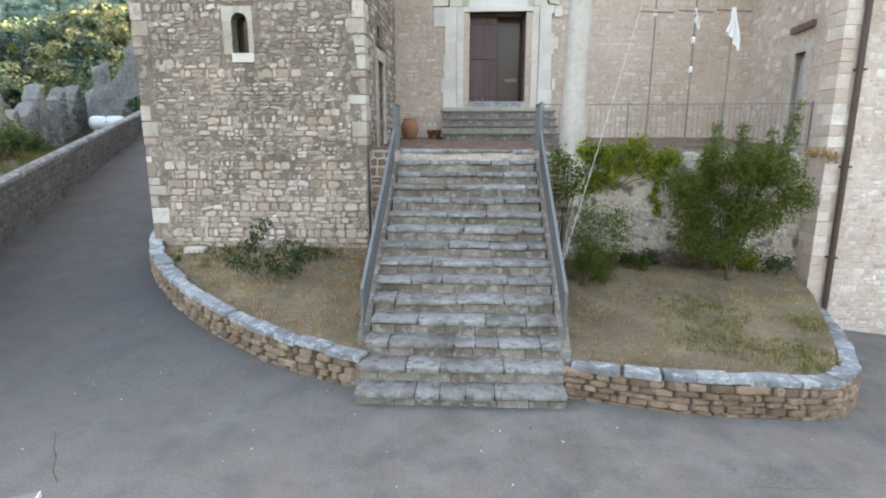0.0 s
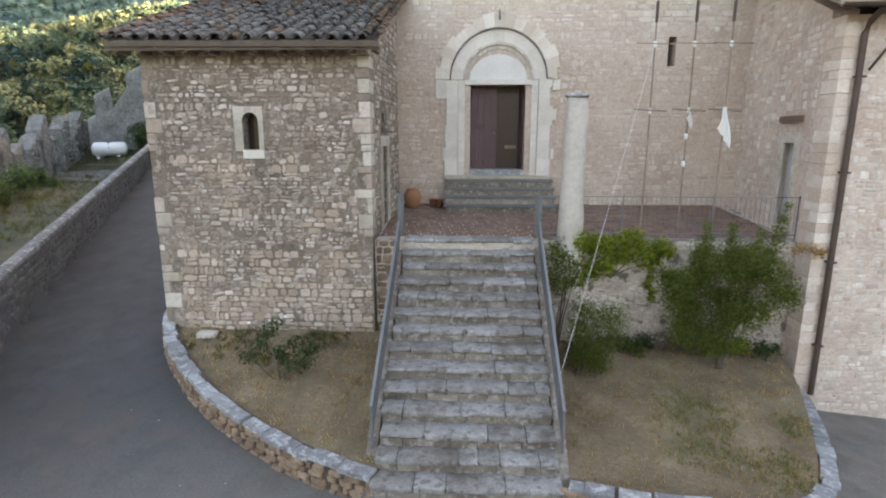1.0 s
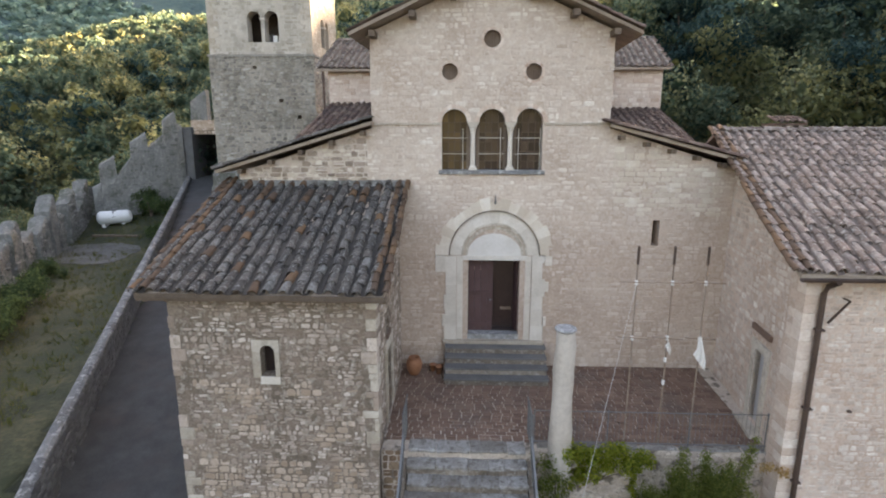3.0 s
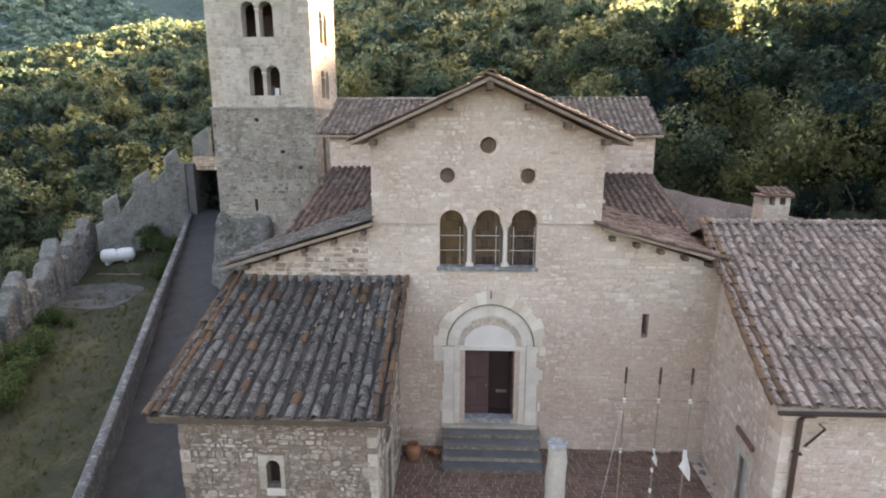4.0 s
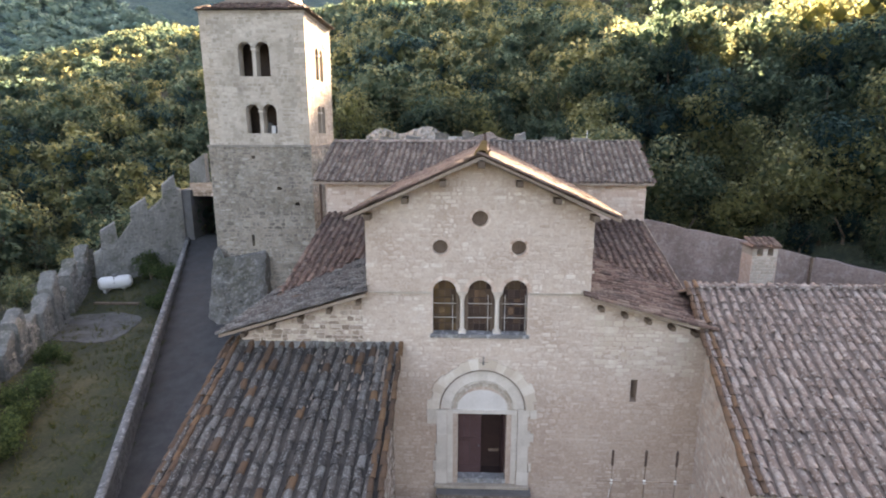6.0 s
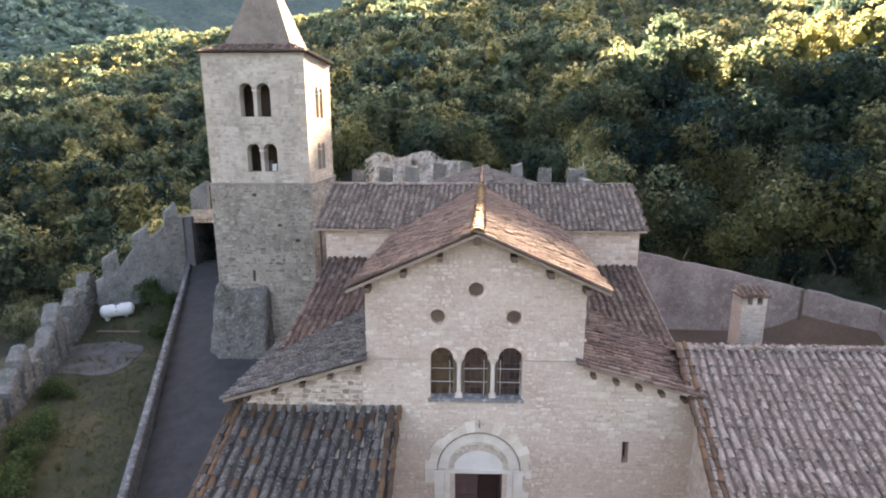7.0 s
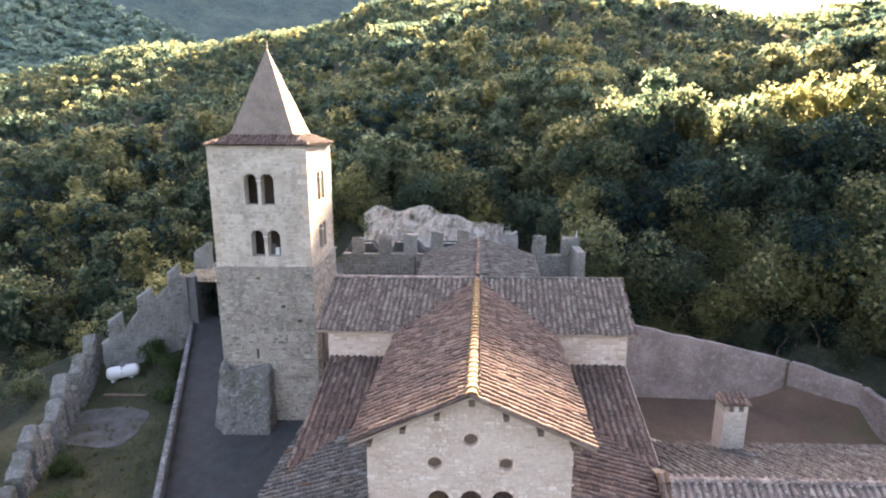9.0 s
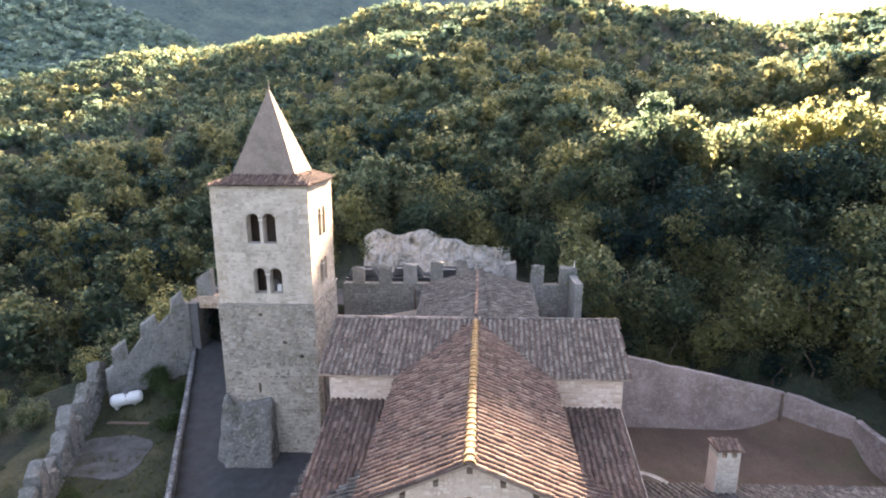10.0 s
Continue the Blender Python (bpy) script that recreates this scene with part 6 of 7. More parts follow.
a = Acc(); a.lathe([(r * .8, z * .8) for r, z in ((0, 0), (.19, 0), (.24, .1), (.31, .3), (.32, .45), (.27, .6), (.2, .66), (.23, .7), (.21, .72), (.17, .66), (.24, .45), (0, .2))], (-1.78, 15.75, floor_z(15.75) + .035), 24)
part("jar_body", a, M["terracotta"], jar, "", True)
for px, py, r, h in ((-1.2, 15.95, .10, .2), (-1.0, 15.8, .11, .22)):
    pot = thing("flower_pot", "small brown clay pot beside the portal steps", "flower pot", "small clay pots")
    a = Acc(); a.lathe([(0, 0), (r * .7, 0), (r, h), (r * 1.1, h), (r * 1.1, h + .04), (r * .9, h + .04), (r * .8, h - .03), (0, h - .03)], (px, py, floor_z(py) + .035), 16)
    part("pot_body", a, M["terracotta"], pot, "", True)
cable = thing("guy_wire", "pale guy wire from a wooden cross down to the railing", "wire")
a = Acc(); a.tube([(3.88, 12.37, 7.68), (2.7, 10.55, 4.62), (1.5, 8.68, 1.6)], .0042, 6); part("wire_strand", a, M["wire"], cable)


# ---- garden beds ----
def curve_pts(ctrl, step=.1):
    """A smooth line through ctrl, cut into even steps."""
    c = [Vector(p) for p in ctrl]
    c = [c[0] * 2 - c[1]] + c + [c[-1] * 2 - c[-2]]
    out = []
    for i in range(1, len(c) - 2):
        for k in range(90):
            t = k / 90
            p0, p1, p2, p3 = c[i - 1:i + 3]
            out.append(.5 * (2 * p1 + (p2 - p0) * t + (2 * p0 - 5 * p1 + 4 * p2 - p3) * t * t + (3 * p1 - p0 - 3 * p2 + p3) * t ** 3))
    out.append(c[-2])
    res, acc = [out[0]], 0
    for p, q in zip(out, out[1:]):
        acc += (q - p).length
        if acc >= step:
            res.append(q); acc = 0
    return res


def gz(x, y):
    return float(ground_z(x, y))


def bed(name, label, ctrl, back, high, seed):
    """A raised bed: a curved stone wall (outer line), coping slabs and a soil surface reaching back to the house."""
    b = thing(name, label, "garden bed", "raised garden beds")
    line = curve_pts([(*p, 0) for p in ctrl], .05)
    rngb = random.Random(seed)
    cen = Vector((sum(p[0] for p in back) / len(back), sum(p[1] for p in back) / len(back), 0))

    def inward(i):
        d = (line[min(i + 2, len(line) - 1)] - line[max(i - 2, 0)]).normalized()
        m = Vector((-d.y, d.x, 0))
        return m if m.dot(cen - line[i]) > 0 else -m
    core_a, ring = Acc(), []
    stops = list(range(0, len(line) - 4, 4)) + [len(line) - 1]
    for i in stops:
        p, m = line[i], inward(i)
        top = gz(p.x, p.y) + high(p.x) - .06
        a0, a1 = p + m * .05, p + m * .34
        ring += [(a0.x, a0.y, -.6), (a0.x, a0.y, top), (a1.x, a1.y, top), (a1.x, a1.y, -.6)]
    core_a.add(ring, [(4 * k + c, 4 * k + (c + 1) % 4, 4 * k + 4 + (c + 1) % 4, 4 * k + 4 + c) for k in range(len(stops) - 1) for c in range(4)] + [(3, 2, 1, 0), tuple(4 * len(stops) - 4 + c for c in range(4))])
    wallp = part("bed_wall", core_a, M["joint"], b)
    shapes = [stone_shape(random.Random(60 + k), .38) for k in range(14)]
    meshes = {}
    total = len(line) * .05
    zrow = 0.0
    while zrow < .52:
        h = rngb.uniform(.07, .15)
        s = rngb.uniform(-.2, 0)
        while s < total - .1:
            w = rngb.uniform(.09, .30)
            i = min(max(int((s + w / 2) / .05), 0), len(line) - 1)
            p, m = line[i], inward(i)
            g = gz(p.x, p.y)
            hh = min(h, high(p.x) - .06 - zrow)
            if hh > .04:
                k = rngb.randrange(14)
                if k not in meshes:
                    me = bpy.data.meshes.new("bed_stone"); me.from_pydata(shapes[k][0], [], shapes[k][1]); me.materials.append(M["bedstone"]); meshes[k] = me
                ob = new("bed_stone", meshes[k]); ob.parent = wallp
                n = -m
                u = Vector((n.y * -1, n.x, 0))
                mm = Matrix([[*u, 0], [0, 0, 1, 0], [*n, 0], [0, 0, 0, 1]]).transposed()
                ob.matrix_local = Matrix.Translation(p + m * .05 + Vector((0, 0, g + zrow + hh / 2))) @ mm @ Matrix.Diagonal((w - .004, hh - .004, rngb.uniform(.04, .07), 1))
            s += w
        zrow += h
    # coping
    s = 0
    while s < total - .12:
        w = rngb.uniform(.18, .5)
        i0, i1 = int(s / .05), min(int((s + w) / .05), len(line) - 1)
        if i1 - i0 < 2:
            break
        a = Acc()
        dz, o0, o1 = rngb.uniform(-.03, .02), rngb.uniform(-.03, .035), rngb.uniform(-.10, .0)
        im = (i0 + i1) // 2
        ring = []
        for off in (o0, .31 + o1):
            ring.append([line[i] + inward(i) * off for i in (i0, im, i1)])
        q = [ring[0][0], ring[0][1], ring[0][2], ring[1][2], ring[1][1], ring[1][0]]
        zs = [gz(line[j].x, line[j].y) + high(line[j].x) + dz for j, c in zip((i0, im, i1, i1, im, i0), q)]
        vv = [(c.x, c.y, zc - .075) for c, zc in zip(q, zs)] + [(c.x, c.y, zc) for c, zc in zip(q, zs)]
        sh = Vector((sum(c.x for c in q) / 6, sum(c.y for c in q) / 6, 0))
        vv += [(sh.x + (c.x - sh.x) * .95, sh.y + (c.y - sh.y) * .95, zc + .012) for c, zc in zip(q, zs)]
        a.add(vv, [tuple(range(6))[::-1]] + [(r * 6 + i, r * 6 + (i + 1) % 6, (r + 1) * 6 + (i + 1) % 6, (r + 1) * 6 + i) for r in range(2) for i in range(6)] + [tuple(12 + i for i in range(6))])
        part("coping_slab", a, M["coping"], wallp)
        s += w + .012
    # soil
    bm = bmesh.new()
    inner = [line[i] + inward(i) * .3 for i in range(0, len(line), 5)]
    loop = [(c.x, c.y) for c in inner] + back
    vs = [bm.verts.new((x, y, 0)) for x, y in loop]
    for i in range(len(vs)):
        bm.edges.new((vs[i], vs[(i + 1) % len(vs)]))
    bmesh.ops.triangle_fill(bm, use_beauty=True, edges=bm.edges[:])
    for _ in range(4):
        bmesh.ops.subdivide_edges(bm, edges=[e for e in bm.edges if e.calc_length() > .3], cuts=1, use_grid_fill=True)
        bmesh.ops.triangulate(bm, faces=bm.faces[:])
    for v in bm.verts:
        v.co.z = soil_z(v.co.x, v.co.y)
    part("soil", bm, M["soil"], b, "dry brown earth with thin grass", True)
    return b, loop


def soil_z(x, y):
    base = np.interp(y, [6.5, 7.3, 9, 11.7], [.40, .45, .78, 1.28]) if x < 0 else np.interp(y, [6.5, 7.2, 9, 12.1], [.38, .42, .58, .95])
    drop = 0 if x < 0 else -.06 * max(0, x - 4.5)
    return float(base) + drop + .05 * noise.noise(Vector((x * 1.4, y * 1.4, 2))) + .02 * noise.noise(Vector((x * 6, y * 6, 5)))


LB = [(-1.62, 7.28), (-2.95, 7.75), (-3.9, 8.25), (-5.0, 9.0), (-6.0, 9.9), (-6.95, 11.0), (-7.5, 12.0), (-7.62, 12.6)]
RB = [(1.45, 7.2), (2.4, 6.92), (3.3, 6.78), (4.2, 6.78), (5.0, 6.98), (5.65, 7.5), (6.2, 8.4), (6.75, 9.6), (7.25, 11.0), (7.35, 11.55)]
_, loop_l = bed("garden_bed", "raised dry-grass bed behind a curved stone wall", LB, [(-7.2, 11.75), (-2.3, 11.75), (-1.75, 11.75), (-1.75, 8.0)], lambda x: .55, 71)
_, loop_r = bed("garden_bed", "raised bed with bushes behind a curved stone wall", RB, [(7.3, 12.2), (1.55, 12.2), (1.55, 8.0)], lambda x: .55 + .02 * max(0, x - 3), 72)
a = Acc(); a.box((-6.35, 11.25, 1.1), (-5.9, 11.5, 1.32))
blkst = thing("loose_block", "loose pale stone block lying against the annex wall", "stone block")
part("block", bevelled(a, .04), M["quoin"], blkst)


# ---- planting ----
def leaf_cloud(centres, count, size, rng, tint=None, squash=1.0, fold=.25, slim=.55):
    """Many folded leaves scattered through balls (x, y, z, r)."""
    acc = Acc()
    v, f = [], []
    w = np.array([c[3] ** 2 for c in centres])
    w = w / w.sum()
    for k, c in enumerate(centres):
        m = max(3, int(count * w[k]))
        d = rng.normal(size=(m, 3)); d /= np.linalg.norm(d, axis=1)[:, None]
        r = c[3] * (.25 + 1.05 * rng.random(m) ** .8)
        p = np.array(c[:3]) + d * r[:, None] * np.array((1, 1, squash))
        n = d + rng.normal(size=(m, 3)) * .6 + np.array((0, 0, .35)); n /= np.linalg.norm(n, axis=1)[:, None]
        t = np.cross(n, rng.normal(size=(m, 3))); t /= np.linalg.norm(t, axis=1)[:, None]
        b = np.cross(n, t)
        s = size * (.6 + .8 * rng.random(m))[:, None]
        q = np.stack([p - t * s, p - b * s * slim + n * s * fold, p + t * s, p + b * s * slim + n * s * fold], 1)
        v.append(q.reshape(-1, 3))
    allv = np.concatenate(v)
    acc.add(allv, [(i, i + 1, i + 2, i + 3) for i in range(0, len(allv), 4)], tint)
    return acc


def shrub(name, label, category, base, balls, leaves, size, mat, seed, stems=5, stem_r=.02, slim=.55):
    rg = np.random.default_rng(seed)
    s = thing(name, label, category)
    bx, by, bz = base
    for k in range(stems):
        c = balls[int(rg.integers(len(balls)))]
        mid = (bx + (c[0] - bx) * .4 + rg.normal() * .05, by + (c[1] - by) * .4, bz + (c[2] - bz) * .55)
        a = Acc(); a.tube([(bx + rg.normal() * .04, by + rg.normal() * .03, bz - .05), mid, (c[0], c[1], c[2])], [stem_r, stem_r * .7, stem_r * .3], 6)
        part("stem", a, M["bark"], s)
    part("leaves", leaf_cloud(balls, leaves, size, rg, slim=slim), M[mat], s)
    return s


rg0 = np.random.default_rng(3)
ww0 = np.random.default_rng(33)
shrub("wall_weed", "small brownish weed growing on the terrace corner beside the pipe", "weed", (7.3, 11.75, 3.3), [(7.2 + .16 * ww0.normal(), 11.55 + .06 * ww0.normal(), 3.32 + .1 * ww0.random(), .09 + .05 * ww0.random()) for _ in range(6)], 300, .032, "straw", 34, 3, .01)
big = []
for _ in range(58):
    t = rg0.random()
    wide = 1.3 * math.sin(math.pi * min(.98, .12 + .72 * t)) ** .8
    big.append((5.35 - .45 * (1 - t) ** 2 + wide * rg0.uniform(-1, 1), 11.05 + .35 * rg0.uniform(-1, 1), 1.45 + 1.9 * t, .17 + .17 * rg0.random()))
big += [(6.15 + .05 * k, 11.2, 2.9 + .24 * k, .24 - .025 * k) for k in range(7)] + [(4.85 + .02 * k, 11.3, 2.9 + .25 * k, .24 - .03 * k) for k in range(5)] + [(5.5 - .02 * k, 11.25, 3.0 + .22 * k, .24 - .03 * k) for k in range(5)] + [(5.8 + .03 * k, 11.1, 3.0 + .2 * k, .22 - .03 * k) for k in range(5)]
shrub("bush", "large feathery green bush against the terrace wall", "bush", (5.4, 11.1, .8), big, 36000, .042, "bush", 5, 9, .025, .24)
small = [(2.5 + rg0.normal() * .26, 10.7 + rg0.normal() * .2, .95 + rg0.random() * 1.35, .2 + rg0.random() * .12) for _ in range(12)]
shrub("bush", "small dense green bush beside the stairs", "bush", (2.25, 10.6, .7), small, 9000, .03, "bush", 6, 5, .02, .25)
tall = [(1.95 + rg0.normal() * .16, 11.4 + rg0.normal() * .15, 2.6 + rg0.random() * 1.1, .16 + rg0.random() * .1) for _ in range(8)]
shrub("bush", "thin green sprigs growing beside the white pillar", "bush", (1.9, 11.5, .9), tall, 1200, .035, "bush", 16, 5)
iv = [(2.5 + .13 * k + rg0.normal() * .05, 12.0 + rg0.normal() * .05, 3.25 + .22 * rg0.normal(), .16 + .1 * rg0.random()) for k in range(15)]
iv += [(4.1 + rg0.normal() * .06, 12.02, 3.1 - .17 * k, .09) for k in range(7)] + [(2.6 + rg0.normal() * .2, 12.02, 3.0 - .12 * k, .14) for k in range(5)]
shrub("ivy", "yellow-green ivy hanging over the terrace edge", "ivy", (3.2, 12.05, 2.6), iv, 5200, .04, "ivy", 7, 4, .015)
rose = [(-3.9 + .35 * rg0.normal(), 9.9 + .25 * rg0.normal(), 1.15 + .55 * rg0.random(), .14 + .08 * rg0.random()) for _ in range(9)] + [(-4.15, 9.95, 1.9, .2), (-4.3, 10.0, 1.6, .18), (-3.95, 9.9, 2.05, .16)]
shrub("rose_shrub", "thin rose shrub with pale blossoms in the dry bed", "shrub", (-3.85, 9.8, .85), rose, 800, .042, "shrub", 8, 6, .022)
blo = Acc()
for k in range(2):
    p = (-4.05 + .22 * rg0.normal(), 9.85 + .12 * rg0.normal(), 1.9 + .16 * rg0.normal())
    blo.lathe([(0, 0), (.03, .01), (.045, .035), (.02, .05), (0, .04)], p, 6)
rb = thing("rose_blossoms", "pale rose blossoms on the thin shrub", "flowers", kind="stuff")
part("blossom_heads", blo, M["cloth"], rb)


def tufts(name, label, loop, count, hgt, mat, seed, zf, spots=None):
    rg = np.random.default_rng(seed)
    xs, ys = [p[0] for p in loop], [p[1] for p in loop]
    acc = Acc()
    v = []
    while len(v) < count * 3:
        x, y = rg.uniform(min(xs), max(xs)), rg.uniform(min(ys), max(ys))
        if not inside(loop, x, y):
            continue
        if spots is not None:
            if not any((x - sx) ** 2 + (y - sy) ** 2 < sr * sr * rg.random() for sx, sy, sr in spots):
                continue
        elif noise.noise(Vector((x * 1.1, y * 1.1, 8))) < rg.uniform(-.5, .25):
            continue
        z = zf(x, y)
        for _ in range(7):
            t, h = rg.uniform(0, 6.28), hgt * rg.uniform(.4, 1.2)
            px, py = x + rg.normal() * .05, y + rg.normal() * .05
            lean = rg.normal(size=2) * h * .5
            wd = .006 + .006 * rg.random()
            v += [(px - wd * math.cos(t), py - wd * math.sin(t), z - .01), (px + wd * math.cos(t), py + wd * math.sin(t), z - .01), (px + lean[0], py + lean[1], z + h)]
    acc.add(v, [(i, i + 1, i + 2) for i in range(0, len(v), 3)])
    g = part(name, acc, M[mat])
    return tagged(g, label, "grass", kind="stuff")


for k, (bx, by, r, h) in enumerate(((-20.5, 17.5, 1.5, 2.0), (-22.6, 20.0, 1.8, 2.5), (-24.6, 22.8, 1.6, 2.2), (-22.4, 24.4, 1.1, 1.3), (-20.4, 20.4, 1.1, 1.4), (-17.4, 12.4, 1.3, 1.7), (-21.0, 22.5, .9, 1.0), (-25.8, 25.0, 1.2, 1.5), (-18.6, 14.6, 1.3, 1.6), (-23.0, 40.6, 1.1, 1.8), (-25.6, 41.8, 1.0, 2.0), (-22.4, 37.5, .8, 1.1), (-24.8, 29.5, .8, .8))):
    rk = np.random.default_rng(200 + k)
    z0 = gz(bx, by)
    balls = [(bx + rk.normal() * r * .45, by + rk.normal() * r * .45, z0 + h * (.25 + .7 * rk.random()), r * rk.uniform(.3, .5)) for _ in range(11)]
    shrub("bush", "dark green bush on the rough grass below the lane", "bush", (bx, by, z0), balls, int(1700 * r * r + 800), .075, "shrub", 210 + k, 5, .04)


tufts("dry_grass", "thin dry straw-coloured grass in the bed below the annex", loop_l, 5200, .06, "straw", 81, soil_z)
tufts("dry_grass", "thin dry straw-coloured grass in the bed with bushes", loop_r, 5600, .06, "straw", 82, soil_z)
for k, (bx, by, nm) in enumerate(((3.9, 11.75, "shrub"), (4.7, 11.85, "bark"), (5.6, 11.8, "shrub"), (6.3, 11.7, "ivy"), (3.2, 11.8, "bark"), (4.35, 11.8, "bark"), (5.15, 11.75, "bark"), (5.95, 11.75, "bush"), (6.6, 11.6, "shrub"), (3.5, 11.6, "bush"))):
    rk = np.random.default_rng(300 + k)
    balls = [(bx + .22 * rk.normal(), by + .08 * rk.normal(), soil_z(bx, by) + .1 + .22 * rk.random(), .1 + .08 * rk.random()) for _ in range(5)]
    shrub("low_plant", "low " + ("withered brown" if nm == "bark" else "green") + " plant at the foot of the terrace wall", "plant", (bx, by, soil_z(bx, by)), balls, 500, .035, nm, 310 + k, 3, .012)
tufts("green_grass", "green grass patches in the raised beds", loop_r, 4200, .06, "bed_grass", 83, soil_z, [(5.0, 7.85, .75), (5.15, 7.95, .5), (5.0, 7.8, .45), (3.9, 8.4, .8), (4.2, 9.6, .9), (6.0, 9.2, .5)])
tufts("green_grass", "green weeds along the foot of the annex wall", loop_l, 1300, .13, "grass", 84, soil_z, [(-5.4, 11.2, .8), (-3.4, 11.3, .6), (-6.6, 11.0, .5), (-4.5, 10.6, .5)])
tufts("weeds", "green weeds on the lawn beside the lane wall", [(-31, 8), (-11.5, 8), (-23.5, 44), (-31, 40)], 26000, .3, "grass", 85, lambda x, y: gz(x, y) + .05 if x < float(wall_x(y)) - .3 else -5)

# ---- lane wall ----
lane_wall = thing("lane_wall", "low grey stone wall with a pale rounded top along the lane", "wall")


def wall_top(y):
    return 2.6 + .15 * (y - 12.3) if y > 12.3 else max(.55, 2.6 - .22 * (12.3 - y))


lu = Vector((-.373, 1, 0)).normalized()
ln_ = Vector((lu.y, -lu.x, 0))
a = Acc()
ys = np.arange(-26, 45.6, 1.0)
for y0, y1 in zip(ys, ys[1:]):
    q = []
    for y, o in ((y0, -.17), (y1, -.17), (y1, .17), (y0, .17)):
        q.append(Vector((float(wall_x(y)), y, 0)) + ln_ * o)
    a.hexa([(c.x, c.y, gz(c.x, c.y) - 2.5) for c in q] + [(c.x, c.y, wall_top(y) - .1) for c, y in zip(q, (y0, y1, y1, y0))])
lw = part("wall_core", a, M["lane_wall"], lane_wall)
o0 = Vector((float(wall_x(8)), 8, 0)) + ln_ * .17
slope_u = (lu + Vector((0, 0, .15 * lu.y))).normalized()
lay_stones(lw, M["lane_wall"], (o0.x, o0.y, wall_top(12.3) - .15 * 4.3), slope_u, Z, ln_, [(0, -2.0), (38, -2.6), (38, -.08), (0, -.08)], [], (.13, .24), (.18, .5), .02, (.01, .04), .35, .25, 4, 300, (6, -.6), "lane_stone", 91, .05, .2)
y = -26.0
while y < 45:
    L = random.uniform(.5, .95)
    ring = []
    for yy in (y, y + L - .02):
        cpt = Vector((float(wall_x(yy)), yy, wall_top(yy) - .1))
        ring += [cpt + ln_ * o + Vector((0, 0, h)) for o, h in ((-.18, -.02), (.18, -.02), (.16, .06), (.07, .11), (-.07, .11), (-.16, .06))]
    a = Acc(); a.add([tuple(c) for c in ring], [(0, 1, 7, 6), (1, 2, 8, 7), (2, 3, 9, 8), (3, 4, 10, 9), (4, 5, 11, 10), (5, 0, 6, 11), (5, 4, 3, 2, 1, 0), (6, 7, 8, 9, 10, 11)])
    part("coping_stone", a, M["lane_coping"], lane_wall)
    y += L


# ---- ruined and battlemented walls ----
def ruin(name, label, p, q, base, tops, thick, seed, material="ruin", parts=60, cat="ruined wall", grp="", lean=.5, shift=False, prof=None, rough=1.0):
    """A thick worn wall from p to q; tops: heights of its broken blocks along it, each with a slanting, rounded top."""
    w = thing(name, label, cat, grp)
    p, q = Vector((*p, 0)), Vector((*q, 0))
    L = (q - p).length
    u = (q - p) / L
    n = Vector((u.y, -u.x, 0))
    if n.dot(p) > 0:
        n = -n
    if shift:
        p, q = p + n * thick, q + n * thick
    rngr = random.Random(seed)
    if prof is None:
        cuts = [0.0] + [L * (i + rngr.uniform(-.22, .22)) / len(tops) for i in range(1, len(tops))] + [L]
        prof = []
        for i, h in enumerate(tops):
            sl = lean + rngr.uniform(-.5, .5)
            gap = rngr.uniform(.25, .6)
            prof += [(cuts[i], h - sl / 2), (cuts[i + 1] - gap - .06, h + sl / 2), (cuts[i + 1] - gap, h - rngr.uniform(1.3, 2.4)), (cuts[i + 1] - .05, h - rngr.uniform(1.4, 2.2))]
    us, zs = [c[0] for c in prof], [c[1] for c in prof]

    def top(a):
        return float(np.interp(a, us, zs))
    stations = []
    for a0, a1 in zip(us, us[1:]):
        m = max(1, int((a1 - a0) / .2))
        stations += [a0 + (a1 - a0) * k / m for k in range(m)]
    stations.append(us[-1])
    body, k = Acc(), 0
    rows = 12
    v = []
    for s, a in enumerate(stations):
        h = top(a) + .06 * noise.noise(Vector((a * 2.1, seed, 0)))
        e = min(1.0, min(a - us[0], us[-1] - a) / .25)
        sec = [(0, base + (h - .25 - base) * i / rows) for i in range(rows + 1)] + [(-.02, h - .06), (-.09, h), (-thick * .5, h + .04), (-thick + .1, h - .04), (-thick + .03, h - .1), (-thick, h - .2), (-thick, base)]
        for o, z in sec:
            c = p + u * a + n * o
            d = .2 * rough * noise.noise(Vector((c.x * 1.1, c.y * 1.1, z * 1.3))) + .11 * rough * noise.noise(Vector((c.x * 4.5, c.y * 4.5, z * 4.5)))
            v.append(c + n * (d - .08 * (1 - e)) + Vector((0, 0, z + d * .6)))
        k = len(sec)
    f = [(s * k + i, (s + 1) * k + i, (s + 1) * k + i + 1, s * k + i + 1) for s in range(len(stations) - 1) for i in range(k - 1)]
    f += [tuple(range(k - 1, -1, -1)), tuple((len(stations) - 1) * k + i for i in range(k))]
    body.add([tuple(c) for c in v], f)
    b = part("wall_body", body, M[material], w)
    loop = [(us[0] + .1, base), (us[-1] - .1, base)] + [(min(max(a, us[0] + .1), us[-1] - .1), top(a) - .2) for a in reversed(stations)]
    lay_stones(b, M[material], p, u, Z, n, loop, [], (.18, .38), (.25, .7), .03, (.05 * rough, .11 * rough), .5, .25, 6, parts, (L / 2, max(tops)), "wall_stone", seed, .22 if rough > .9 else .5, .3)
    return w


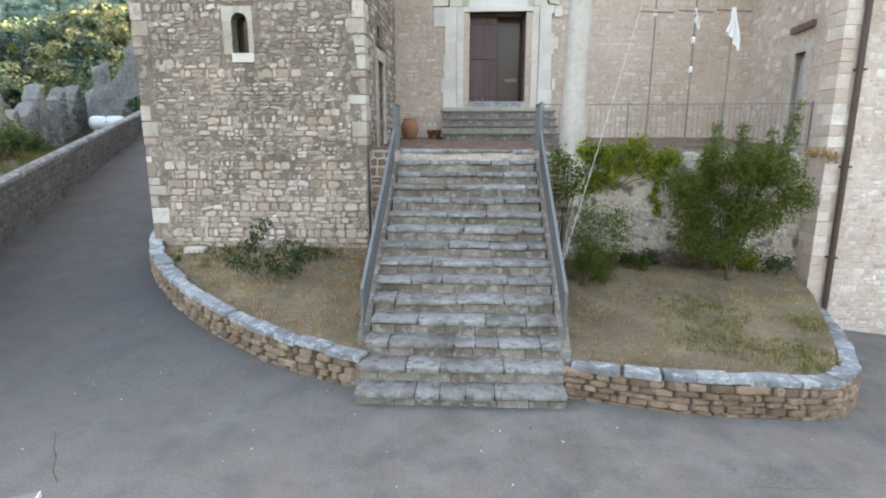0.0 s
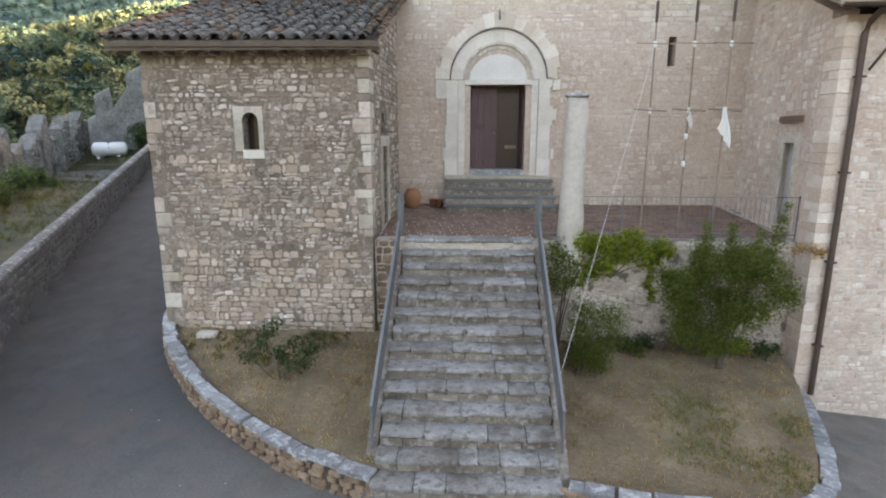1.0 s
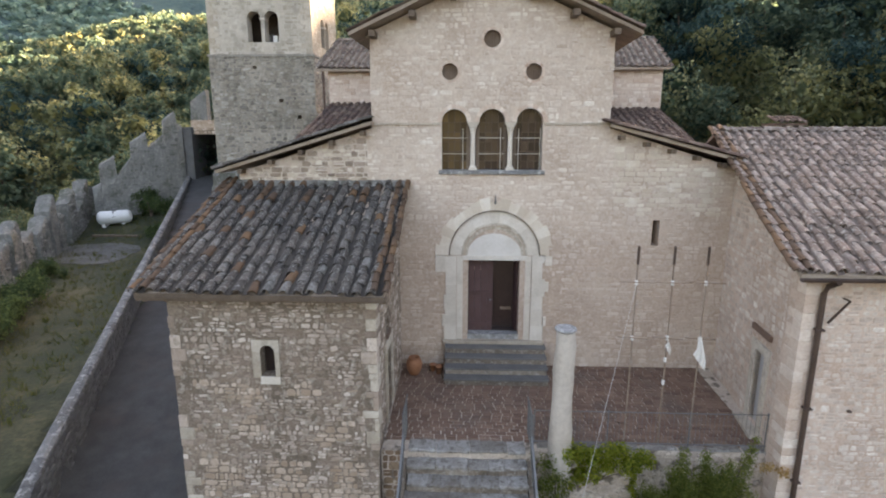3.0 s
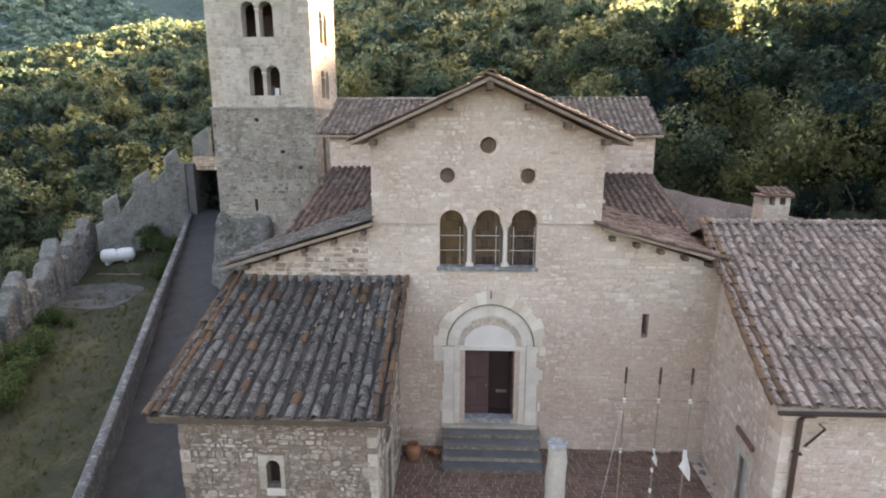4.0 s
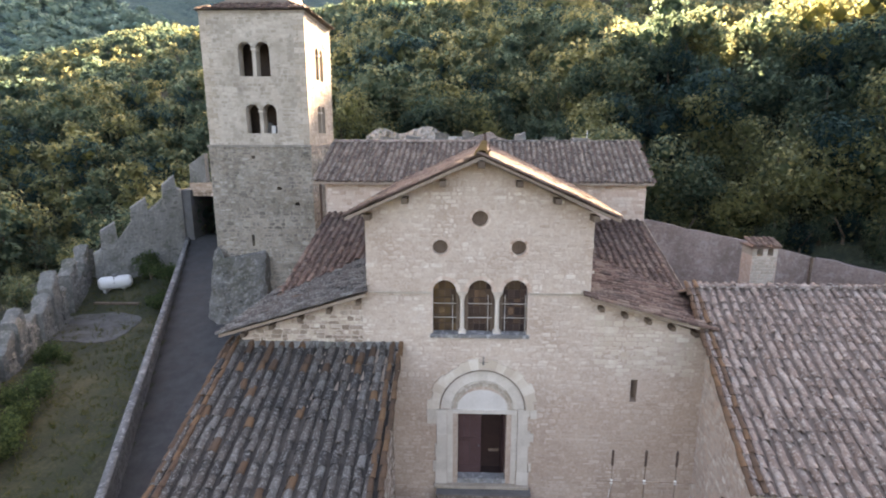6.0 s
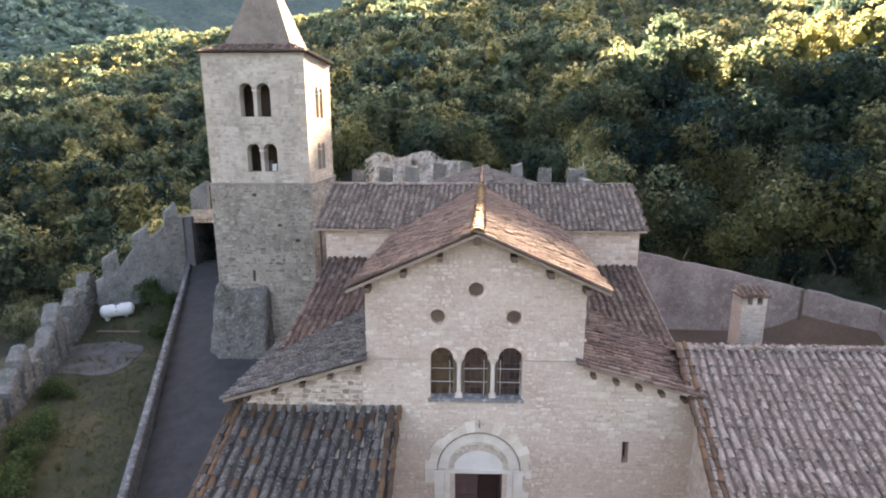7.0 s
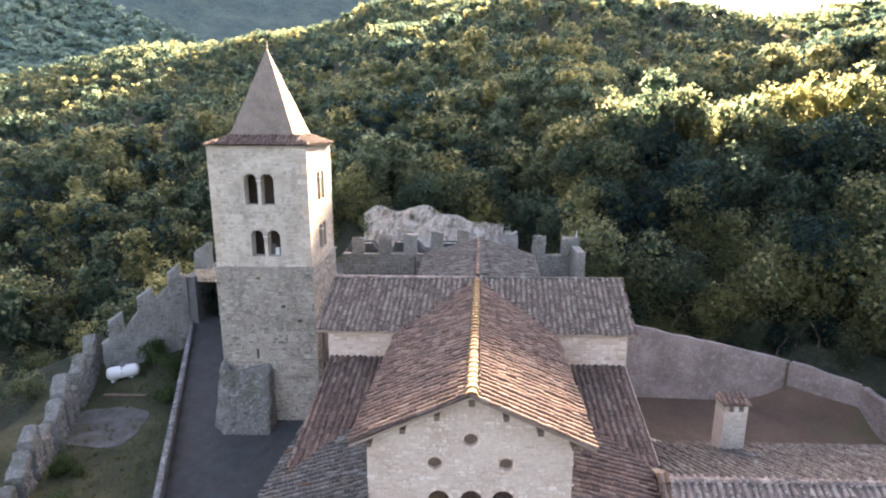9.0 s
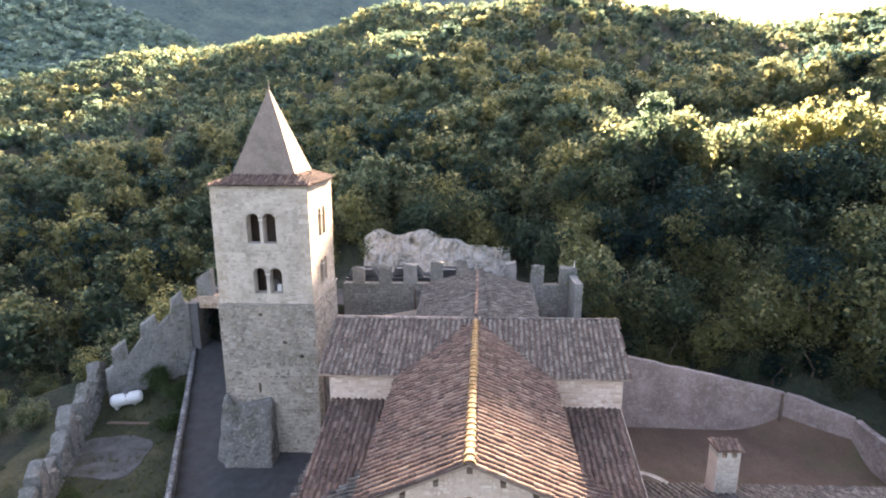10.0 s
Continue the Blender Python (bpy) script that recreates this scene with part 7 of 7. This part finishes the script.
ruin("ruined_wall", "ruined battlemented stone wall stepping up to the gateway", (-28.2, 41.3), (-21.9, 45.9), 2, [12], .7, 101,
     prof=[(-1.3, 6.9), (-.72, 7.2), (-.66, 8.65), (.42, 9.3), (.5, 7.8), (1.58, 9.15), (1.64, 10.35), (2.78, 11.1), (2.88, 10.0), (4.06, 10.95), (4.12, 12.1), (5.06, 12.8), (5.16, 11.85), (5.5, 11.7)], rough=.4)
ruin("ruined_wall", "broken grey stone wall corner behind the tank", (-31.6, 42.4), (-28.4, 41.2), 1.5, [6.7, 5.6, 6.9], .8, 102)
for lab, p0, p1, tops, sd in (("crumbling grey wall stump at the lawn's edge", (-29.4, 36.6), (-31.2, 41.3), [6.6, 5.6, 6.9], 103),
                              ("broken grey wall stump with a slanting top", (-28.1, 32.0), (-29.3, 36.1), [5.3, 6.5, 5.5], 104),
                              ("low broken grey wall stump along the lawn", (-26.2, 26.6), (-27.8, 31.5), [4.8, 5.8, 5.0], 105),
                              ("low grey heap of an old wall beside the grass", (-24.6, 21.5), (-26.0, 26.2), [3.8, 4.6, 4.2], 108)):
    ruin("ruined_wall", lab, p0, p1, 1.5, tops, .9, sd, grp="ruined walls by the lawn", lean=.75, shift=True, rough=.8)
gate = thing("gateway", "narrow dark stone gateway at the top of the lane", "gate")
# Left jamb wears the darker lane stone; its shade is in the colour.
a = Acc(); a.box((-24.1, 44.75, 5), (-23.1, 50, 11.55)); part("jamb", bevelled(a, .05), M["lane_wall"], gate)
a = Acc(); a.box((-20.4, 45.3, 5), (-16.0, 50, 12.1)); part("jamb", bevelled(a, .05), M["ruin"], gate)
# Unseen slab added overhead so that the passage stays dark.
a = Acc(); a.box((-23.1, 45.3, 10.95), (-20.4, 50, 11.3)); part("passage_roof", a, M["wood"], gate)
a = Acc(); a.box((-23.3, 45.2, 11.3), (-16.0, 46.0, 12.1)); part("lintel", a, M["beige"], gate)
lay_stones(gate, M["beige"], (-23.3, 45.2, 0), X, Z, BACK, [(0, 10.95), (7.2, 10.95), (7.2, 12.15), (0, 12.15)], [], (.2, .36), (.3, .6), .02, (.02, .06), .3, .1, 3, 40, (1, 11), "lintel_stone", 106)
a = Acc(); a.hexa([(-23.3, 45.3, 12.1), (-21.85, 45.3, 12.1), (-21.85, 46, 12.1), (-23.3, 46, 12.1), (-23.25, 45.3, 13.65), (-21.85, 45.3, 14.6), (-21.85, 46, 14.6), (-23.25, 46, 13.65)])
part("merlon", bevelled(a, .06), M["ruin"], gate)

cren = thing("battlement_wall", "grey battlemented wall behind the chancel", "wall")
a = Acc(); a.box((-9.2, 41.6, 4), (9.6, 42.2, 14.5)); cb = part("wall_body", a, M["ruin"], cren)
lay_stones(cb, M["ruin"], (-9.2, 41.6, 0), X, Z, BACK, [(0, 11.5), (18.8, 11.5), (18.8, 14.5), (0, 14.5)], [], (.18, .34), (.25, .6), .02, (.01, .03), .3, .2, 3, 100, (9, 14), "wall_stone", 107)
for x0, w, t in ((-8.4, .9, 15.75), (-6.3, 1.0, 16.0), (-4.3, 1.1, 16.1), (-2.1, 1.0, 16.3), (.0, .9, 16.4), (3.9, .9, 16.3), (6.0, 1.0, 16.05), (8.3, 1.3, 15.95)):
    bm = bmesh.new()
    bmesh.ops.create_cube(bm, size=1)
    bmesh.ops.subdivide_edges(bm, edges=bm.edges[:], cuts=4, use_grid_fill=True)
    for v in bm.verts:
        p = Vector((x0 + w / 2 + v.co.x * w, 41.9 + v.co.y * .6, 14.5 + (v.co.z + .5) * (t - 14.5)))
        wear = max(0, v.co.z) * 2
        v.co = p + Vector((noise.noise(p * 1.7), noise.noise(p * 1.7 + Vector((7, 0, 0))), 1.3 * noise.noise(p * 1.3 + Vector((0, 9, 0))))) * (.05 + .12 * wear)
    part("merlon", bm, M["ruin"], cren)
a = Acc(); a.box((9.0, 39.2, 6), (9.6, 42.2, 15.3)); part("return_wall", a, M["ruin"], cren)
a = Acc(); a.tube([(9.4, 41.7, 15.7), (9.4, 41.7, 16.5)], .03, 6); part("post", a, M["tank"], cren)

# garden walls behind the long house
gw = thing("garden_wall", "tall pale rendered garden wall with an uneven top", "wall")


def leaning(p, q, z0, t0, t1, th=.45):
    p, q = Vector((*p, 0)), Vector((*q, 0))
    u = (q - p).normalized()
    n = Vector((-u.y, u.x, 0)) * th
    loop = []
    bm = Acc()
    m = 14
    for k in range(m):
        a0, a1 = p.lerp(q, k / m), p.lerp(q, (k + 1) / m)
        h0, h1 = t0 + (t1 - t0) * k / m + .12 * noise.noise(a0 * .9), t0 + (t1 - t0) * (k + 1) / m + .12 * noise.noise(a1 * .9)
        bm.hexa([(c.x, c.y, z0) for c in (a0, a1, a1 + n, a0 + n)] + [(c.x, c.y, h) for c, h in zip((a0, a1, a1 + n, a0 + n), (h0, h1, h1, h0))])
    return bm


part("wall_run", leaning((9.2, 36.6), (23.9, 36.1), 4, 11.3, 8.2), M["garden_wall"], gw)
part("wall_run", leaning((23.9, 36.1), (27.0, 33.5), 4, 8.2, 7.6), M["garden_wall"], gw)
part("wall_run", leaning((27.0, 33.5), (27.2, 24.0), 4, 7.6, 7.2), M["garden_wall"], gw)
pole = thing("garden_post", "dark upright post against the garden wall", "post")
a = Acc(); a.tube([(23.6, 35.95, 4.7), (23.6, 35.95, 8.2)], .09, 8); part("pole", a, M["wood"], pole)
kerb = thing("curved_kerb", "curved pale kerb round a planting bed in the walled garden", "kerb")
kl = [(11.4 + 2.3 * math.cos(t), 28.2 + 2.6 * math.sin(t)) for t in np.linspace(-.2, 2.6, 22)]
for (x0, y0), (x1, y1) in zip(kl, kl[1:]):
    a = Acc()
    d = Vector((x1 - x0, y1 - y0, 0)).normalized(); n = Vector((-d.y, d.x, 0)) * .35
    a.hexa([(x0, y0, 4.9), (x1, y1, 4.9), (x1 + n.x, y1 + n.y, 4.9), (x0 + n.x, y0 + n.y, 4.9), (x0, y0, 5.35), (x1, y1, 5.35), (x1 + n.x, y1 + n.y, 5.35), (x0 + n.x, y0 + n.y, 5.35)])
    part("kerb_stone", a, M["quoin"], kerb)

# gas tank
tank = thing("gas_tank", "white cylindrical gas tank on short legs", "tank")
ta, tb = Vector((-28.55, 39.6, 4.65)), Vector((-26.5, 40.75, 4.7))
d = (tb - ta).normalized()
a = Acc(); a.tube([ta - d * .02, ta + d * .08, ta + d * .25, tb - d * .25, tb - d * .08, tb + d * .02], [.18, .4, .52, .52, .4, .18], 20); part("tank_body", a, M["tank"], tank, "", True)
mid = (ta + tb) / 2
a = Acc(); a.lathe([(0, .22), (.2, .2), (.22, 0), (.2, 0)], (mid.x, mid.y, mid.z + .45), 14); part("dome", a, M["iron"], tank, "grey valve cover")
a = Acc(); a.tube([(mid.x - .5, mid.y - .75, mid.z + .05), (mid.x - .1, mid.y - .6, mid.z - .1), (mid.x + .25, mid.y - .42, mid.z + .1), (mid.x + .1, mid.y - .3, mid.z + .45)], .035, 6); part("hose", a, M["rubber"], tank, "dark gas hose")
for t in (.22, .78):
    c = ta.lerp(tb, t)
    a = Acc(); a.box((c.x - .12, c.y - .3, gz(c.x, c.y)), (c.x + .12, c.y + .3, c.z - .35)); part("leg", a, M["tank"], tank)
slab = thing("tank_slab", "worn grey concrete slab with boards beside the tank", "slab")
a, rim = Acc(), []
for k in range(48):
    t = 2 * math.pi * k / 48
    c, d = math.cos(t), math.sin(t)
    q = (abs(c) ** 4 + abs(d) ** 4) ** -.25 * (1 + .16 * noise.noise(Vector((c * 1.6, d * 1.6, 3))))
    x, y = -25.6 + 2.7 * c * q - .35 * d * q, 34.6 + 2.3 * d * q
    rim.append((x, y, gz(x, y) + .085))
a.add(rim + [(x, y, z - .2) for x, y, z in rim], [tuple(range(48))] + [(k, 48 + k, 48 + (k + 1) % 48, (k + 1) % 48) for k in range(48)])
part("slab_top", a, surface("worn_concrete", [(.055, .057, .054), (.085, .087, .084), (.125, .127, .122)], 1.0, 9, .95, .4, 0, grime=((.04, .042, .022), .95, .8)), slab)
a = Acc(); a.box((-28.0, 38.0, 3.25), (-24.6, 38.35, 3.65)); part("plank", a, M["wood"], slab)

# ---- parked car behind the battlements ----
car = thing("parked_car", "dark parked car behind the battlement wall", "car", "parked cars")
a = Acc(); a.box((-11.6, 46.8, 12.75), (-7.6, 48.5, 13.5)); part("body", bevelled(a, .12), M["paint"], car)
a = Acc(); a.hexa([(-11.3, 46.9, 13.5), (-8.4, 46.9, 13.5), (-8.4, 48.4, 13.5), (-11.3, 48.4, 13.5), (-11.1, 47.05, 14.25), (-9.0, 47.05, 14.25), (-9.0, 48.25, 14.25), (-11.1, 48.25, 14.25)]); part("cabin", bevelled(a, .08), M["paint"], car)
a = Acc(); a.add([(-10.95, 46.87, 13.62), (-9.0, 46.87, 13.62), (-9.2, 46.97, 14.12), (-10.9, 46.97, 14.12)], [(0, 1, 2, 3)]); part("side_window", a, M["car_glass"], car)
a = Acc(); a.tube([(-10.9, 47.0, 14.27), (-9.1, 47.0, 14.27)], .03, 6); part("roof_rail", a, M["tank"], car)
for x in (-10.9, -8.4):
    for y in (46.85, 48.4):
        a = Acc(); a.tube([(x, y - .1, 12.65), (x, y + .1, 12.65)], .34, 16); part("wheel", a, M["rubber"], car)

for dx, dy in ((5.4, .5), (9.0, .2)):
    copy_thing(car, Matrix.Translation((dx, dy, 0)))
car.location.x += 1.4

# pebbles on the court
rp = np.random.default_rng(4)
peb = Acc()
for _ in range(110):
    x, y = rp.uniform(-7, 8), rp.uniform(3.0, 9.5)
    if inside(loop_l, x, y) or inside(loop_r, x, y) or (-1.7 < x < 1.5 and y > 6.6):
        continue
    r = rp.uniform(.006, .016)
    peb.lathe([(0, 0), (r, .15 * r), (r * .8, r * .7), (0, r)], (x, y, gz(x, y) + .034), 6)
tagged(part("pebbles", peb, M["quoin"]), "small pale pebbles scattered over the court", "pebbles", kind="stuff")
# twigs and leaf litter, and two old seams in the paving
lay = Acc()
for _ in range(150):
    x, y = rp.uniform(-6.5, 6.5), rp.uniform(3.2, 7.6)
    if inside(loop_l, x, y) or inside(loop_r, x, y) or (-1.7 < x < 1.5 and y > 6.6) or y > 10.2 - .8 * abs(x):
        continue
    t, L = rp.uniform(0, 6.28), rp.uniform(.012, .05)
    z = gz(x, y) + .038
    c, d = math.cos(t) * L, math.sin(t) * L
    w = rp.uniform(.15, .5)
    lay.add([(x - c, y - d, z), (x + d * w, y - c * w, z + .006), (x + c, y + d, z + .012), (x - d * w, y + c * w, z + .005)], [(0, 1, 2, 3)])
tagged(part("leaf_litter", lay, M["bark"]), "dry brown leaves and twigs on the court", "leaf litter", kind="stuff")
road = bpy.data.objects["road"]
for p0, p1, wide in (((-5.3, 5.95), (-4.5, 4.95), .012), ((.5, 6.05), (1.9, 5.88), .004), ((2.9, 5.25), (3.9, 5.3), .004)):
    a, pts = Acc(), []
    for k in range(31):
        t = k / 30
        x, y = p0[0] + (p1[0] - p0[0]) * t, p0[1] + (p1[1] - p0[1]) * t
        o, h = .06 * noise.noise(Vector((x * 2.3, y * 2.3, 1))), wide * (.5 + abs(noise.noise(Vector((x * 5, y * 5, 6)))))
        nx, ny = (p1[1] - p0[1]), -(p1[0] - p0[0])
        q = math.hypot(nx, ny)
        pts += [(x + nx / q * (o - h), y + ny / q * (o - h), gz(x, y) + .04), (x + nx / q * (o + h), y + ny / q * (o + h), gz(x, y) + .04)]
    a.add(pts, [(2 * k, 2 * k + 1, 2 * k + 3, 2 * k + 2) for k in range(30)])
    part("paving_seam", a, M["joint"], road)
board = thing("dark_board", "flat dark board with a white edge lying on the court", "board")
a = Acc(); a.hexa([(-5.55, 4.05, .04), (-4.42, 4.57, .04), (-4.48, 4.72, .04), (-5.6, 4.2, .04), (-5.55, 4.05, .10), (-4.42, 4.57, .10), (-4.48, 4.72, .10), (-5.6, 4.2, .10)]); part("panel", a, M["iron"], board)
a = Acc(); a.hexa([(-4.42, 4.57, .04), (-4.405, 4.575, .04), (-4.465, 4.725, .04), (-4.48, 4.72, .04), (-4.42, 4.57, .105), (-4.405, 4.575, .105), (-4.465, 4.725, .105), (-4.48, 4.72, .105)]); part("edge_strip", a, M["tank"], board, "white edge strip")

# ---- rock face and woods ----
bm = bmesh.new()
bmesh.ops.create_grid(bm, x_segments=130, y_segments=44, size=.5)
for v in bm.verts:
    u, t = v.co.x + .5, v.co.y + .5
    x = -9.5 + 15 * u
    top = 16.3 + .5 * math.sin(u * 5 + .6) + .9 * noise.noise(Vector((u * 6, 1, 0))) - 2.6 * abs(u - .42) ** 1.5
    z = 12.0 + (top - 12.0) * t
    p = Vector((x, 52.6 + 1.6 * t - 1.0 * math.sin(u * 3.1), z))
    crack = abs(noise.noise(Vector((p.x * 1.1, 7, p.z * .45)))) ** .5
    v.co = p + Vector((0, -1, .1)) * (.55 * crack + .45 * noise.noise(p * .6) + .3 * noise.noise(Vector((p.x * 2.6, p.y * 3, p.z * 1.0))) + .16 * noise.noise(p * 5))
tagged(part("rock_face", bm, M["rock"]), "bare pale rock face below the woods", "rock")


OCT = np.array([(1, 0, 0), (-1, 0, 0), (0, 1, 0), (0, -1, 0), (0, 0, 1), (0, 0, -1)], float)
OCT_F = np.array([(0, 2, 4), (2, 1, 4), (1, 3, 4), (3, 0, 4), (2, 0, 5), (1, 2, 5), (3, 1, 5), (0, 3, 5)])


def crown(rg, leaves, size, lumps, core=.46):
    """A crown about 1 wide and 1 high: dense boughs hidden under many leaves. Returns the leaves' corners, and the boughs' points and faces."""
    cs = []
    for _ in range(lumps):
        d = rg.normal(size=3); d /= np.linalg.norm(d)
        rr = .33 * rg.random() ** .3
        cs.append((d[0] * rr, d[1] * rr, .52 + d[2] * rr * 1.15, .11 + .10 * rg.random()))
    v, bv, bf = [], [], []
    per = leaves // lumps
    for c in cs:
        d = rg.normal(size=(per, 3)); d[:, 2] += .35; d /= np.linalg.norm(d, axis=1)[:, None]
        p = np.array(c[:3]) + d * (c[3] * (.8 + .4 * rg.random(per)))[:, None]
        n = d + rg.normal(size=(per, 3)) * .34; n /= np.linalg.norm(n, axis=1)[:, None]
        t = np.cross(n, rg.normal(size=(per, 3))); t /= np.linalg.norm(t, axis=1)[:, None]
        b = np.cross(n, t)
        s = size * (.5 + .9 * rg.random(per))[:, None]
        v.append(np.stack([p - t * s, p + t * s - n * s * .15, p + b * s * 1.35], 1).reshape(-1, 3))
        bf.append(OCT_F + 6 * len(bv))
        bv.append(np.array(c[:3]) + OCT * (c[3] * core * 1.15 * (.7 + .5 * rg.random(6)))[:, None])
    return np.concatenate(v), np.concatenate(bv), np.concatenate(bf)


def wood(name, label, spots, variants, seed, trunks, mat="leaf"):
    """One mesh of many crowns (and one of trunks) at spots (x, y, z, width, height)."""
    rg = np.random.default_rng(seed)
    vs, bs, fs, tv, tb, acc_t, nb = [], [], [], [], [], Acc(), 0
    for x, y, z, w, h in spots:
        q, bq, bf = variants[int(rg.integers(len(variants)))]
        a = rg.uniform(0, 6.283)
        c, s = math.cos(a), math.sin(a)
        lift = .02 * h
        for src, out in ((q, vs), (bq, bs)):
            out.append(np.stack([x + (src[:, 0] * c - src[:, 1] * s) * w, y + (src[:, 0] * s + src[:, 1] * c) * w, z + lift + src[:, 2] * h * .92], 1))
        fs.append(bf + nb); nb += len(bq)
        g = .5 + .5 * noise.noise(Vector((x * .03, y * .03, 4)))
        tone = (.62 * rg.random() + .38 * g) * .96
        tv.append(np.full(len(q), tone)); tb.append(np.full(len(bq), tone * .8))
        if trunks:
            k = 5
            px, py = x + rg.normal() * .3, y + rg.normal() * .3
            ring = [(x + r * math.cos(6.283 * j / k), y + r * math.sin(6.283 * j / k), zz) for r, zz in ((.16, z - .5), (.10, z + h * .35)) for j in range(k)]
            ring += [(px + .04 * math.cos(6.283 * j / k), py + .04 * math.sin(6.283 * j / k), z + h * .75) for j in range(k)]
            acc_t.add(ring, [(i * k + j, i * k + (j + 1) % k, (i + 1) * k + (j + 1) % k, (i + 1) * k + j) for i in range(2) for j in range(k)])
    leaf_v, bough_v, bough_f = np.concatenate(vs), np.concatenate(bs), np.concatenate(fs)
    n, m = len(leaf_v) // 3, len(bough_f)
    allv = np.concatenate([leaf_v, bough_v])
    me = bpy.data.meshes.new(name)
    me.vertices.add(len(allv)); me.vertices.foreach_set("co", allv.astype(np.float32).ravel())
    me.loops.add(n * 3 + m * 3)
    me.loops.foreach_set("vertex_index", np.concatenate([np.arange(n * 3), (bough_f + n * 3).ravel()]).astype(np.int32))
    me.polygons.add(n + m)
    me.polygons.foreach_set("loop_start", np.arange(0, (n + m) * 3, 3).astype(np.int32))
    me.polygons.foreach_set("use_smooth", np.concatenate([np.zeros(n, bool), np.ones(m, bool)]))
    me.attributes.new("plant", "FLOAT", "POINT").data.foreach_set("value", np.concatenate(tv + tb).astype(np.float32))
    me.update(calc_edges=True)
    me.validate()
    w = thing(name, label, "woods", kind="stuff")
    part("crowns", me, M[mat], w)
    if trunks:
        part("trunks", acc_t, M["bark"], w)


def scatter(r0, r1, a0, a1, gap, seed, keep):
    """Places about gap apart in a ring sector, jittered."""
    rg = np.random.default_rng(seed)
    out, r = [], r0
    while r < r1:
        da = math.degrees(gap / r)
        a = a0 + rg.uniform(0, da)
        while a < a1:
            rr, aa = r + rg.uniform(-.45, .45) * gap, math.radians(a + rg.uniform(-.4, .4) * da)
            x, y = rr * math.sin(aa), rr * math.cos(aa)
            if keep(x, y, rr, math.degrees(aa)):
                out.append((x, y, rr, math.degrees(aa)))
            a += da
        r += gap * .9
    return out


def wooded(x, y, r, a):
    dist, top, foot = ridge(a)[:3]
    if r < foot + .5 or (y < 55 and -15 < x < 10):
        return False
    return r < dist + 16


rgw = np.random.default_rng(17)
near = scatter(45, 115, -50, -12, 4.4, 1, wooded) + scatter(45, 118, -12, 50, 3.6, 6, wooded)
near += scatter(34, 62, -62, -40, 4.0, 4, lambda x, y, r, a: x < -33.5)
near += [(x, y, math.hypot(x, y), 0) for x, y in ((13.4, 41.2), (-8.5, 55.2), (-5.5, 55.6), (-2.5, 55.3), (.5, 55.8), (3.2, 55.4), (6.0, 55.2), (8.2, 53.0), (9.5, 49.5), (11.2, 46.0), (11.0, 42.6),  (16.8, 40.8), (20.2, 40.6), (23.6, 40.4), (27, 39.6), (30.2, 37.6), (31.6, 34.0), (32, 30), (31.8, 26), (-33.5, 44.5), (-30, 45.5), (-26.5, 47.5), (-23, 49.5), (-34, 38), (-33.5, 33), (-32.0, 28))]
FINE_V = [crown(rgw, 2600, .021, 18, .34) for _ in range(5)]
NEAR_V = [crown(rgw, 1050, .031, 15) for _ in range(7)]
MID_V = [crown(rgw, 150, .063, 5) for _ in range(7)]
FAR_V = [crown(rgw, 36, .13, 3) for _ in range(5)]
spots, fine = [], []
for k in range(16):
    x = 11.5 + 1.25 * k
    y = 38.4 + .5 * math.sin(k * 2.3) - max(0, x - 24.5) * .62
    fine.append((x, y, gz(x, y) - .6, rgw.uniform(2.2, 2.9), rgw.uniform(2.6, 4.2)))
for x, y, r, a in scatter(40, 66, 10, 50, 2.7, 8, lambda x, y, r, a: y > 38.2 - max(0, x - 24.5) * .62 + 1 and x > 10):
    spots.append((x, y, gz(x, y) - .4, rgw.uniform(2.4, 3.6), rgw.uniform(2.0, 3.4)))
for x, y, r, a in near:
    h = (rgw.uniform(2.6, 4.4) if r < 62 else rgw.uniform(4.5, 8.0)) if a < -25 or x < -30 else rgw.uniform(5.0, 8.6)
    (fine if r < 61 else spots).append((x, y, gz(x, y) - (.9 if r < 61 else .1 * h), h * rgw.uniform(.8, 1.08), h))
wood("forest_edge", "leafy dark green trees at the edge of the woods", fine, FINE_V, 24, True)
wood("near_woods", "dense green holm-oak woods rising behind the abbey", spots, NEAR_V, 21, True)
mid = scatter(115, 400, -52, -12, 5.3, 2, wooded) + scatter(115, 290, -12, 52, 4.9, 5, wooded)
spots = []
for x, y, r, a in mid:
    h = rgw.uniform(4.2, 7.6) * (1.3 if rgw.random() < .08 else 1)
    spots.append((x, y, gz(x, y) - .2 * h, h * rgw.uniform(.8, 1.15), h))
wood("hillside_woods", "green woods covering the hillsides", spots, MID_V, 22, False)
# scattered trees on the far range
spots = []
for k in range(3600):
    deg = rgw.uniform(-50, 2)
    u = rgw.uniform(.2, float(np.interp(deg, [-50, -33, -20, -8, 2], [.66, .6, .36, .3, .3])) + .05 * noise.noise(Vector((deg * .3, 0, 0))))
    t = math.radians(deg)
    elev = float(np.interp(deg, [-75, -45, -32, -20, -8, 2, 30], [16, 16.5, 16, 15.5, 15, 13, 8]))
    d = 760 + 740 * u
    z = 20 + math.tan(math.radians(elev)) * 1500 * u ** 1.15 - 25 * (1 - u)
    h = rgw.uniform(14, 25)
    spots.append((d * math.sin(t), d * math.cos(t), z - 6, h * 1.3, h))
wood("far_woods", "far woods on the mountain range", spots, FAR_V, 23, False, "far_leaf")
